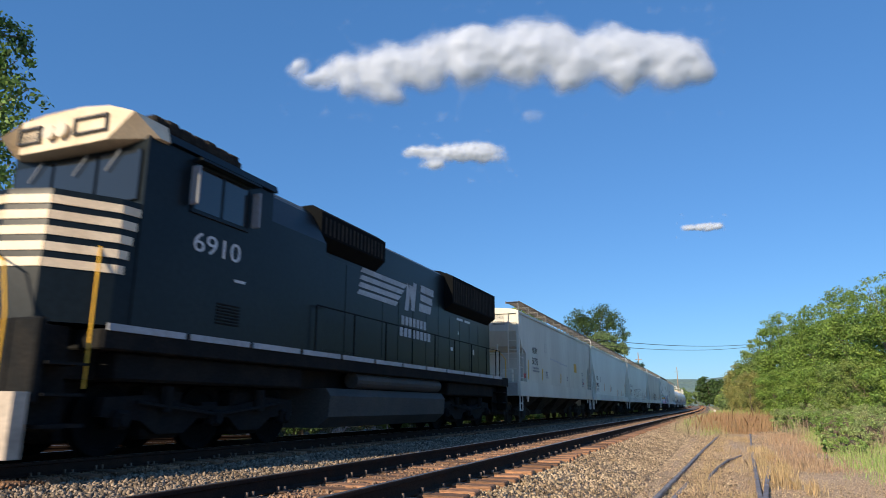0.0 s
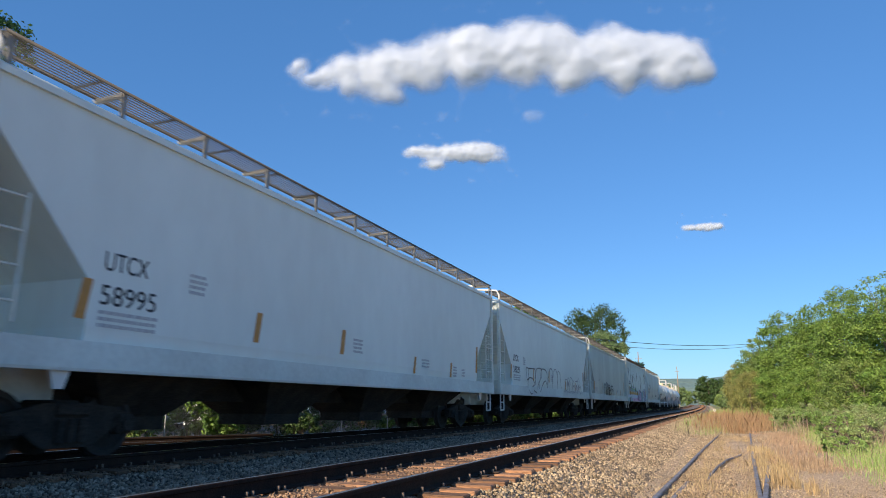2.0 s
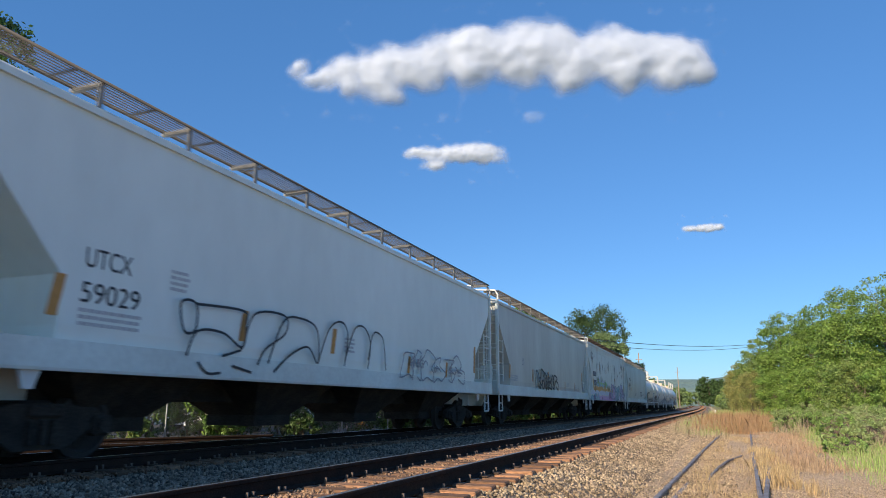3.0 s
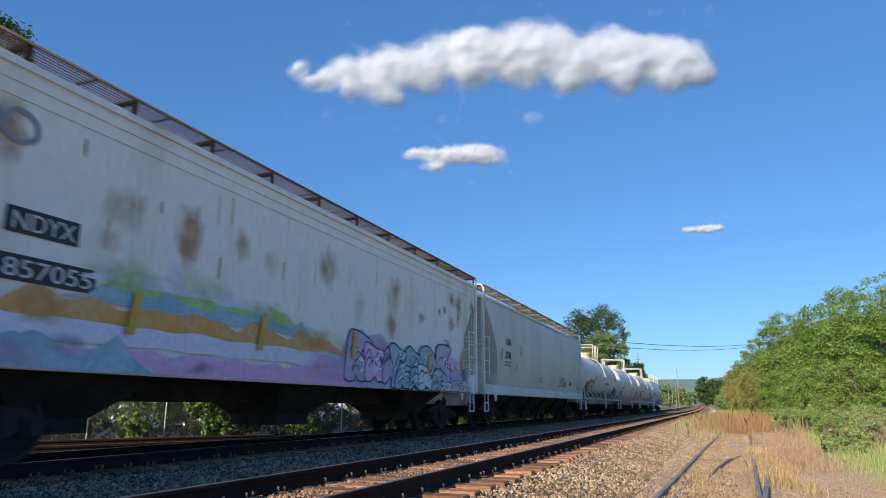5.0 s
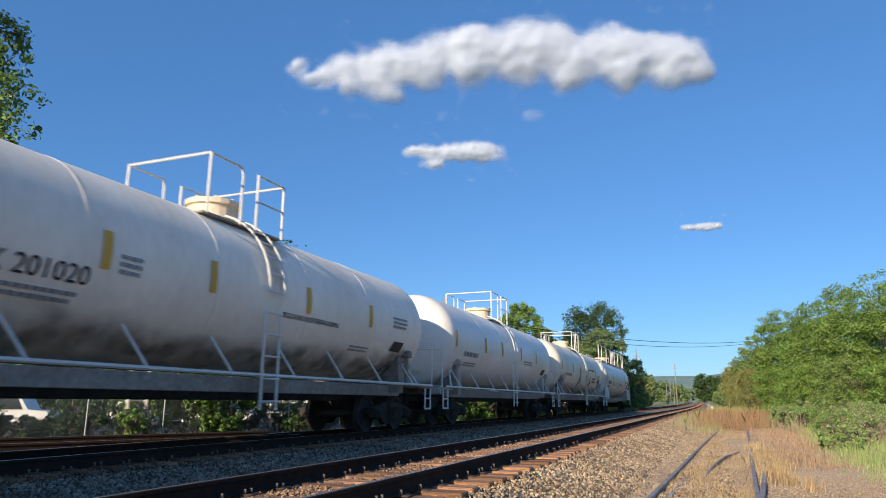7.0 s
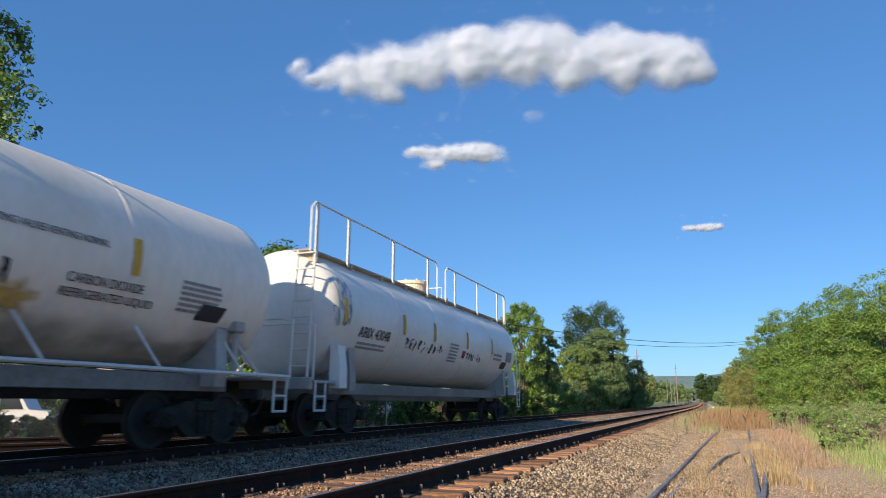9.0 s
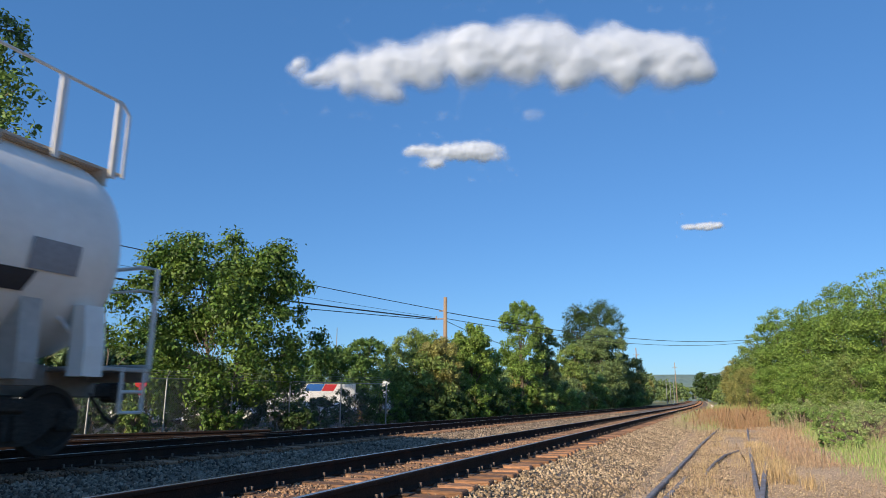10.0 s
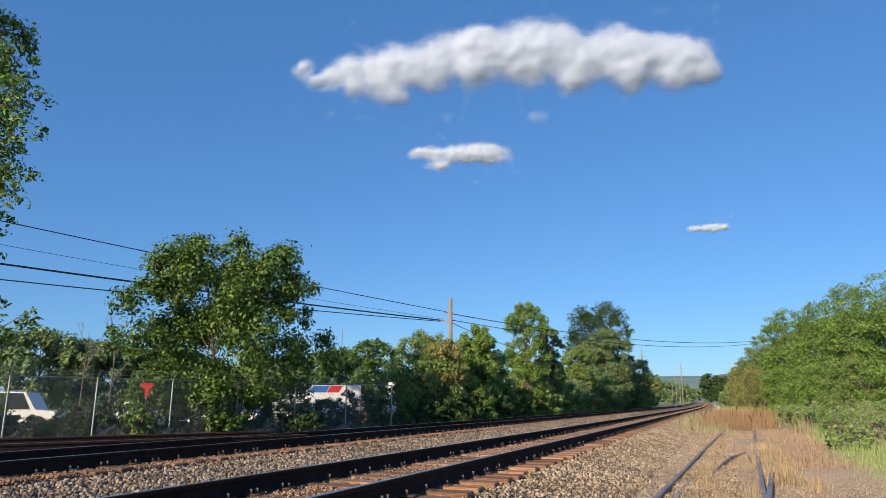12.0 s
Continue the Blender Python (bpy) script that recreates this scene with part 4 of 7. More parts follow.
def fence():
    th = thing("chain_link_fence", "grey chain-link fence with barbed top arms along the yard", "fence")
    d = Vector((0.413, 0.908, 0)).normalized()
    n = Vector((d.y, -d.x, 0))
    foot = Vector((-23.2, 20.3, -0.78))
    H, step = 2.46, 3.05
    for k in range(-4, 6):
        p = foot + d * step * k
        bm = bmesh.new()
        rod(bm, p - Vector((0, 0, 0.2)), p + Vector((0, 0, H)), 0.037, 10)
        part("post", bm, M["galv"], th)
        bm = bmesh.new()
        rod(bm, p + Vector((0, 0, H)), p + Vector((0, 0, H + 0.28)) + n * 0.26, 0.018, 6)
        part("barb_arm", bm, M["galv"], th)
    a, b = foot - d * step * 4, foot + d * step * 5
    bm = bmesh.new()
    rod(bm, a + Vector((0, 0, H - 0.03)), b + Vector((0, 0, H - 0.03)), 0.022, 8)
    part("top_rail", bm, M["galv"], th)
    for f in (0.35, 0.7, 1.0):
        bm = bmesh.new()
        q = n * 0.26 * f + Vector((0, 0, H + 0.28 * f))
        rod(bm, a + q, b + q, 0.006, 4)
        part("barbed_wire", bm, M["galv"], th)
    ln = (b - a).length
    out, w, p = [], 0.0045, 0.085
    for s in (1, -1):
        for i in range(int((ln + H) / p)):
            u0 = i * p - (H if s > 0 else 0)
            z0, z1 = 0.05, H - 0.05
            uu0, uu1 = u0, u0 + s * (z1 - z0)
            if min(uu0, uu1) < 0 or max(uu0, uu1) > ln:
                continue
            q0 = a + d * uu0 + Vector((0, 0, z0)) + n * (0.003 * s)
            q1 = a + d * uu1 + Vector((0, 0, z1)) + n * (0.003 * s)
            side = d * w
            out.append([q0 - side, q0 + side, q1 + side, q1 - side])
    tagged(quads("chain_link", [[tuple(v) for v in q] for q in out], M["mesh_wire"], th), "woven wire mesh", kind="stuff")


M["car_white"] = mat("car_white", (0.72, 0.72, 0.71), 0.3, 0, 0.05, 2, 20, 0)
M["car_blue"] = mat("car_blue", (0.03, 0.13, 0.42), 0.4, 0, 0.1, 2, 20, 0)
M["car_red"] = mat("car_red", (0.5, 0.03, 0.03), 0.4, 0, 0.1, 2, 20, 0)
M["amber"] = mat("amber", (0.5, 0.26, 0.03), 0.4, 0, 0.1, 2, 20, 0)
M["tyre"] = mat("tyre", (0.02, 0.02, 0.02), 0.9, 0, 0.2, 6, 40, 0.2)


def wheels(th, xs, r, w):
    for y in xs:
        for s in (-1, 1):
            bm = bmesh.new()
            rod(bm, (s * w - 0.1, y, r), (s * w + 0.1, y, r), r, 18)
            rod(bm, (s * w + s * 0.09, y, r), (s * w + s * 0.12, y, r), r * 0.55, 12)
            part("wheel", bm, M["tyre"], th)


def box_truck(x, y, rz, label, panels=(), length=5.0, height=2.9):
    th = thing("box_truck", label, "truck", "trucks parked in the yard", pose(x, y, ground_z(x, y), 0, 0, rz))
    bm = bmesh.new()
    box(bm, (-1.15, -length / 2, 0.75), (1.15, length / 2 - 0.0, height), 0.05)
    part("cargo_box", bm, M["car_white"], th)
    bm = bmesh.new()
    prism(bm, [(length / 2 + 0.05, 0.5), (length / 2 + 1.9, 0.5), (length / 2 + 1.9, 1.3), (length / 2 + 1.2, 1.5), (length / 2 + 0.8, 2.15), (length / 2 + 0.05, 2.2)], -1.0, 1.0, "x")
    part("cab", bm, M["car_white"], th)
    bm = bmesh.new()
    prism(bm, [(length / 2 + 0.35, 1.5), (length / 2 + 1.1, 1.5), (length / 2 + 0.75, 2.05), (length / 2 + 0.35, 2.05)], -1.01, 1.01, "x")
    part("cab_window", bm, M["cab_glass"], th)
    for paint, a, b in panels:
        bm = bmesh.new()
        prism(bm, [(a, height - 0.62), (b, height - 0.62), (b + 0.35, height - 0.03), (a + 0.35, height - 0.03)], -1.16, 1.16, "x")
        part("stripe", bm, M[paint], th)
    wheels(th, (-length / 2 + 1, length / 2 + 1.1), 0.42, 0.95)


def car(x, y, rz, label, van=False):
    th = thing("van" if van else "car", label, "van" if van else "car", "cars parked in the yard", pose(x, y, ground_z(x, y), 0, 0, rz))
    k = 0.55 if van else 0
    bm = bmesh.new()
    prism(bm, [(-2.2, 0.35), (2.2, 0.35), (2.25, 0.8), (2.1, 0.95), (1.1, 1.05), (0.5, 1.45 + k), (-1.6, 1.5 + k), (-2.2, 1.0 + k), (-2.25, 0.7)], -0.88, 0.88, "x")
    part("body", bm, M["car_white"], th)
    bm = bmesh.new()
    prism(bm, [(0.85, 1.05), (0.38, 1.4 + k), (-1.5, 1.42 + k), (-1.9, 1.05)], -0.89, 0.89, "x")
    part("window", bm, M["cab_glass"], th)
    wheels(th, (-1.35, 1.4), 0.33, 0.8)


def yard():
    car(-37.5, 27.8, -60, "white van parked behind the fence", True)
    car(-33.0, 33.5, -70, "white car parked behind the fence")
    car(-27.0, 33.2, -80, "white car parked behind the fence")
    car(-45.0, 26.0, -60, "white car parked behind the fence")
    box_truck(-34.7, 51.3, 122, "white box truck parked behind the fence", (), 2.3, 3.0)
    box_truck(-31.9, 53.1, -58, "white box truck with blue and red panels along its top", (("car_blue", -2.2, -0.75), ("car_red", -0.7, 0.35)), 4.6, 2.95)
    car(-28.7, 47.9, -75, "white car parked behind the fence")
    car(-30.4, 46.0, -75, "white car parked behind the fence")
    box_truck(-27.2, 58.0, -68, "plain white box truck parked in the yard", (), 3.2, 3.3)
    th = thing("sign_board", "small red sign board on a post in the yard", "sign", "", pose(-22.75, 22.45, -0.78, 0, 0, 40))
    bm = bmesh.new()
    prism(bm, [(-0.24, 2.28), (0.24, 2.28), (0.22, 2.12), (0.08, 2.02), (0.09, 1.72), (-0.07, 1.72), (-0.08, 2.02), (-0.22, 2.12)], -0.02, 0.02, "y")
    part("board", bm, M["car_red"], th)
    bm = bmesh.new()
    rod(bm, (0, 0.05, 0), (0, 0.05, 2.2), 0.03)
    part("post", bm, M["galv"], th)
    th = thing("barrel", "amber traffic barrel standing by the trucks", "barrel", "", pose(-24.0, 44.4, ground_z(-24.0, 44.4)))
    bm = bmesh.new()
    rod(bm, (0, 0, 0), (0, 0, 0.08), 0.38, 16)
    rod(bm, (0, 0, 0.08), (0, 0, 1.1), 0.3, 16, 0.22)
    part("body", bm, M["amber"], th)


def sapling(x, y, h, seed):
    th = thing("sapling", "bare leafless sapling with thin grey twigs", "tree", "bare saplings", pose(x, y, ground_z(x, y) - 0.1))
    rng = random.Random(seed)
    bm = bmesh.new()
    def grow(p, d, ln, r, k):
        q = p + d * ln
        rod(bm, p, q, r, 5, r * 0.6)
        if k:
            for _ in range(3):
                e = (d + Vector((rng.uniform(-0.6, 0.6), rng.uniform(-0.6, 0.6), rng.uniform(0, 0.4)))).normalized()
                grow(p + d * ln * rng.uniform(0.6, 1), e, ln * rng.uniform(0.4, 0.62), r * 0.55, k - 1)
    grow(Vector((0, 0, 0)), Vector((0.02, 0, 1)), h * 0.55, 0.06, 4)
    part("trunk", bm, M["bark"], th)


def wire(parent, a, b, sag, r):
    bm = bmesh.new()
    a, b = Vector(a), Vector(b)
    pts = [a.lerp(b, i / 14) - Vector((0, 0, sag * 4 * (i / 14) * (1 - i / 14))) for i in range(15)]
    tube(bm, pts, r, 5)
    return part("cable", bm, M["wire"], parent)


def poles():
    th = thing("utility_pole", "weathered wooden utility pole carrying several dark cables", "utility pole", "utility poles", pose(-17.5, 44.7, -0.6))
    bm = bmesh.new()
    rod(bm, (0, 0, -0.3), (0, 0, 8.65), 0.17, 12, 0.13)
    part("mast", bm, M["pole_wood"], th)
    bm = bmesh.new()
    box(bm, (-0.75, -0.05, 7.05), (0.1, 0.05, 7.13))
    rod(bm, (-0.7, 0, 7.1), (-0.7, 0, 7.3), 0.05)
    part("bracket", bm, M["pole_wood"], th)
    bm = bmesh.new()
    box(bm, (-0.45, -0.05, 7.62), (0.1, 0.05, 7.7))
    part("bracket", bm, M["pole_wood"], th)
    O = Vector((17.5, -44.7, 0.6))
    for a, b, s, r in (((-31.0, 7.0, 8.6), (-17.8, 44.6, 7.1), 0.15, 0.018), ((-31.0, 7.0, 7.5), (-18.2, 44.5, 6.6), 0.2, 0.008), ((-31.0, 7.0, 6.35), (-18.2, 44.5, 6.5), 0.15, 0.034), ((-31.0, 7.0, 5.45), (-18.2, 44.5, 6.42), 0.15, 0.02),
                       ((-17.4, 44.8, 6.95), (6.2, 104.7, 9.4), 1.05, 0.022), ((-17.4, 44.8, 6.5), (6.3, 106.9, 9.3), 1.2, 0.018), ((-17.4, 44.8, 6.3), (-15.6, 60.0, 5.2), 0.2, 0.016)):
        wire(th, Vector(a) + O, Vector(b) + O, s, r * 1.35)
    for x, y, h, r, m in ((-17.6, 178, 15.0, 0.16, "pole_wood"), (-16.2, 338, 19.0, 0.22, "pole_wood"), (-19.4, 318, 11.0, 0.17, "galv"), (-18.0, 322, 11.0, 0.17, "galv"), (-16.7, 326, 10.8, 0.17, "galv")):
        p = thing("utility_pole", "distant pole beside the railway", "utility pole", "utility poles", pose(x, y, ground_z(x, y) - 0.3))
        bm = bmesh.new()
        rod(bm, (0, 0, 0), (0, 0, h), r, 8, r * 0.7)
        part("mast", bm, M[m], p)
        if m == "pole_wood":
            bm = bmesh.new()
            box(bm, (-r * 5, -0.08, h * 0.88), (r * 5, 0.08, h * 0.88 + r * 0.8))
            part("crossarm", bm, M[m], p)
    p = thing("radio_mast", "slim distant radio mast above the trees", "mast", "", pose(-102.8, 174.3, -0.6))
    bm = bmesh.new()
    rod(bm, (0, 0, 0), (0, 0, 22.5), 0.28, 6, 0.1)
    part("mast", bm, M["galv"], p)
    p = thing("trackside_marker", "small white marker post beside the track", "marker post", "", pose(-0.35, 95.0, ground_z(-0.35, 95) - 0.05))
    bm = bmesh.new()
    box(bm, (-0.16, -0.04, 0.2), (0.16, 0.04, 0.95), 0.03)
    box(bm, (-0.06, -0.06, 0), (0.06, 0.06, 0.3))
    part("board", bm, M["white_paint"], p)


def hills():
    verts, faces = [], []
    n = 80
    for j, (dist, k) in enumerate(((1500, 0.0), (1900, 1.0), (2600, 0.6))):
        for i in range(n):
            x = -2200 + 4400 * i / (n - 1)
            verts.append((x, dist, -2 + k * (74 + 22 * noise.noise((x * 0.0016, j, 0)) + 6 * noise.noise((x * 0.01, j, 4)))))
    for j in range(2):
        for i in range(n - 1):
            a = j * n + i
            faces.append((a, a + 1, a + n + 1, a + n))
    tagged(raw("backdrop_hills", verts, faces, M["hill"], smooth=True), "long low wooded ridge with blue haze put into its colour", "hill", kind="structure")


# ---- clouds ----
AXIS = Vector((-0.36087, 0.90449, 0.22731)).normalized()
RIGHT = AXIS.cross(Vector((0, 0, 1))).normalized()
OVER = RIGHT.cross(AXIS)


def cloud(name, label, puffs, seed, step, faint=1.0, wide=1.15):
    """A billowing cumulus: front and back shells about its puffs, (right, up, radius) in hundredths of the distance, thinning out to the rim."""
    D = 1500.0
    P = np.array(puffs) * D / 100
    lo, hi = (P[:, :2] - P[:, 2:] * 1.7 * max(1, wide)).min(0), (P[:, :2] + P[:, 2:] * 1.7 * max(1, wide)).max(0)
    us, vs = np.arange(lo[0], hi[0], step), np.arange(lo[1], hi[1], step)
    U, V = np.meshgrid(us, vs)
    k = 1.0 / np.median(P[:, 2])
    shape = U.shape
    billow = np.zeros(shape)
    wisp = np.zeros(shape)
    for i in range(shape[0]):
        for j in range(shape[1]):
            q = Vector((U[i, j] * k, V[i, j] * k * 1.2, seed * 7.3))
            billow[i, j] = noise.fractal(q * 0.7, 1.5, 2.1, 2)
            wisp[i, j] = noise.fractal(q * 0.8 + Vector((9, 3, 1)), 0.9, 2.2, 5)
    F = np.zeros(shape)
    for u, v, r in P:
        d2 = (((U - u) / wide) ** 2 + ((V - v) * np.where(V < v, 1.2, 1.0)) ** 2) / (1.6 * r) ** 2
        F += np.clip(1 - d2, 0, 1) ** 2 * (r * k) ** 0.5
    soft = F.copy()
    reach = max(1, int(0.3 / k / step))
    for _ in range(3):
        for ax in (0, 1):
            soft = sum(np.roll(soft, q, ax) for q in range(-reach, reach + 1)) / (2 * reach + 1)
    full = F * (1 + 0.35 * billow)
    cover = np.clip((full - 0.1 + 0.34 * wisp) / 1.3, 0, 1)
    cover = cover * cover * (3 - 2 * cover) * faint
    thick = np.sqrt(np.clip(soft * 0.75 + full * 0.25, 0, 3) + 0.02) / k * (0.85 + 0.09 * billow)
    th = thing(name, label, "cloud", "fair-weather clouds")
    n, m = shape
    faces = [(i * m + j, i * m + j + 1, (i + 1) * m + j + 1, (i + 1) * m + j) for i in range(n - 1) for j in range(m - 1) if cover[i:i + 2, j:j + 2].max() > 0]
    for side, part_name in ((-1, "front_billow"), (1, "back_billow")):
        pos = np.array(AXIS * D) + U[..., None] * np.array(RIGHT) + V[..., None] * np.array(OVER) + (side * thick * (1.0 if side < 0 else 0.5))[..., None] * np.array(AXIS)
        ob = raw(part_name, [tuple(q) for q in pos.reshape(-1, 3)], faces if side < 0 else [f[::-1] for f in faces], M["cloud"], th, True)
        at = ob.data.attributes.new("cover", "FLOAT", "POINT")
        at.data.foreach_set("value", (cover if side < 0 else cover * 0.5).astype(np.float32).ravel())
    move = lambda k: Matrix.Translation(RIGHT * 5.0 * k - OVER * 9.5 * k)
    DRIFTS.append((th, [(0, move(0)), (4, move(0.3)), (8, move(0.7)), (12, move(1))]))


def clouds():
    K = 100 / 1186
    px = lambda rows: [((x - 784) * K, (441 - y) * K, r * K) for x, y, r in rows]
    cloud("cloud", "long white cumulus cloud with grey underside", px(((522, 128, 14), (548, 148, 14), (598, 128, 27), (640, 135, 34), (690, 122, 38), (672, 165, 26), (735, 125, 38), (790, 100, 42), (832, 72, 24),
          (850, 105, 45), (905, 90, 46), (952, 72, 36), (985, 95, 40), (1020, 118, 40), (1075, 78, 32), (1080, 112, 42), (1130, 95, 36), (1165, 112, 40), (1205, 98, 34), (1228, 122, 28), (925, 128, 36), (760, 150, 24), (620, 165, 20), (700, 178, 18), (1000, 148, 26), (1100, 142, 30), (1180, 145, 26), (1235, 138, 18), (830, 140, 28), (535, 118, 12), (572, 148, 18))), 1, 2.6)
    cloud("cloud", "small flat white cloud", px(((728, 272, 12), (755, 270, 13), (785, 273, 14), (815, 272, 17), (842, 270, 19), (868, 275, 17), (760, 290, 11), (776, 294, 10))), 2, 2.0, 1.0, 1.7)
    cloud("cloud", "tiny thin white cloud", px(((1214, 402, 6), (1228, 401, 7), (1244, 401, 8), (1258, 400, 8), (1270, 398, 6))), 3, 1.4, 1.0, 1.8)
    cloud("cloud", "faint wisp of white cloud", px(((932, 207, 10), (946, 205, 12))), 4, 2.0, 0.16, 1.3)
    cloud("cloud", "faint wisp of white cloud", px(((462, 460, 7), (476, 461, 8))), 5, 1.5, 0.55, 1.6)


hills()
clouds()
siding()
fence()
yard()
poles()
sapling(-39.0, 32.9, 8.0, 1)
sapling(-37.2, 33.6, 8.6, 2)
planting()
low_weeds()
grasses()

# ---- train ----
SPEED = 20.92
CARS, WHEELS = [], []


def lettering(parent, text, y, z, x, height, material, width=0.0, name="lettering", label=""):
    """Painted characters on a car's side: y, z of the lower left corner."""
    cu = bpy.data.curves.new("text", "FONT")
    cu.body, cu.size, cu.extrude = text, height / 0.72, 0.002
    ob = bpy.data.objects.new("text", cu)
    scene.collection.objects.link(ob)
    me = bpy.data.meshes.new_from_object(ob.evaluated_get(bpy.context.evaluated_depsgraph_get()))
    bpy.data.objects.remove(ob)
    wide = max((v.co.x for v in me.vertices), default=1)
    k = width / wide if width else 1
    for v in me.vertices:
        v.co = (x + v.co.z, y + v.co.x * k, z + v.co.y)
    me.materials.clear()
    me.materials.append(material)
    out = new(name, me)
    out.parent = parent
    if label:
        out["label"] = label
    return out


def plaque(bm, y0, y1, z0, z1, x, mi=0, lean=0.0):
    """A thin painted patch on a car's side."""
    n = max(1, int((z1 - z0) / 0.09))
    for i in range(n):
        a, b = i / n, (i + 1) / n
        prism(bm, [(y0 + lean * a, z0 + (z1 - z0) * a), (y1 + lean * a, z0 + (z1 - z0) * a), (y1 + lean * b, z0 + (z1 - z0) * b), (y0 + lean * b, z0 + (z1 - z0) * b)], x, x + 0.003, "x", mi)
    bmesh.ops.remove_doubles(bm, verts=bm.verts, dist=0.0005)
    return bm


def small_print(parent, spots, x, material):
    """Unreadable small print: rows of little bars."""
    rng = random.Random(len(spots) * 7 + int(abs(spots[0][0]) * 10))
    bm = bmesh.new()
    for y, z, w, rows, h in spots:
        for r in range(rows):
            a = y
            while a < y + w:
                b = a + rng.uniform(0.6, 2.2) * h
                plaque(bm, a, min(b, y + w + 0.05), z - r * h * 1.8, z - r * h * 1.8 + h, x)
                a = b + h * 0.4
    return tagged(part("small_print", bm, material, parent, "rows of small painted print"), kind="stuff")


def ribbon(bm, pts, w, x, mi=0):
    """A sprayed line through points (y, z)."""
    p = [Vector((a, b)) for a, b in pts]
    left, right = [], []
    for i, q in enumerate(p):
        d = (p[min(i + 1, len(p) - 1)] - p[max(i - 1, 0)])
        n = Vector((-d.y, d.x)).normalized() * w / 2
        left.append(q + n), right.append(q - n)
    vs = [(bm.verts.new((x, a.x, a.y)), bm.verts.new((x, b.x, b.y))) for a, b in zip(left, right)]
    for (a, b), (c, d) in zip(vs, vs[1:]):
        bm.faces.new((a, b, d, c)).material_index = mi
    return bm


def curve(pts, n=6, closed=False):
    """A smooth line through points."""
    p = [Vector(q) for q in pts]
    out = []
    m = len(p)
    for i in range(m if closed else m - 1):
        a, b, c, d = (p[(i + k) % m] if closed else p[min(max(i + k, 0), m - 1)] for k in (-1, 0, 1, 2))
        for j in range(n):
            t = j / n
            out.append(0.5 * ((2 * b) + (c - a) * t + (2 * a - 5 * b + 4 * c - d) * t * t + (3 * b - a - 3 * c + d) * t ** 3))
    out.append(p[0] if closed else p[-1])
    return [tuple(q) for q in out]


def blob(bm, cy, cz, w, h, x, seed, mi=0, spiky=0.25):
    """A sprayed patch with an uneven outline."""
    rng = random.Random(seed)
    ring = [(cy + w * math.cos(a) * (1 + rng.uniform(-spiky, spiky)), cz + h * math.sin(a) * (1 + rng.uniform(-spiky, spiky))) for a in [i * math.tau / 16 for i in range(16)]]
    vs = [bm.verts.new((x, a, b)) for a, b in ring]
    bm.faces.new(vs).material_index = mi
    return ring


# wheels and trucks, drawn once


def wheel_mesh(r, half=0.72):
    bm = bmesh.new()
    rod(bm, (-1.05, 0, 0), (1.05, 0, 0), 0.08, 10)
    for s in (-1, 1):
        prof = [(0.0, 0.12), (0.05, 0.13), (0.03, r * 0.75), (0.045, r * 0.82), (0.065, r * 0.84), (0.065, r), (-0.03, r + 0.005), (-0.04, r + 0.03), (-0.065, r + 0.03), (-0.065, r * 0.8), (-0.03, r * 0.72), (-0.04, 0.12)]
        rings = [[(s * (half + a), b * math.cos(k), b * math.sin(k)) for a, b in prof] for k in [i * math.tau / 28 for i in range(28)]]
        loft(bm, rings + [rings[0]], close=True, caps=False)
        for k in range(5):
            a = k * math.tau / 5
            box(bm, (s * (half + 0.035) - 0.012, math.cos(a) * r * 0.5 - 0.05, math.sin(a) * r * 0.5 - 0.05), (s * (half + 0.035) + 0.012, math.cos(a) * r * 0.5 + 0.05, math.sin(a) * r * 0.5 + 0.05))
    bmesh.ops.recalc_face_normals(bm, faces=bm.faces)
    for f in bm.faces:
        c = f.calc_center_median()
        if math.hypot(c.y, c.z) > r * 0.83:
            f.material_index = 1
    me = bpy.data.meshes.new("wheelset")
    bm.to_mesh(me)
    bm.free()
    me.materials.append(M["wheel"])
    me.materials.append(M["wheel_rim"])
    return me


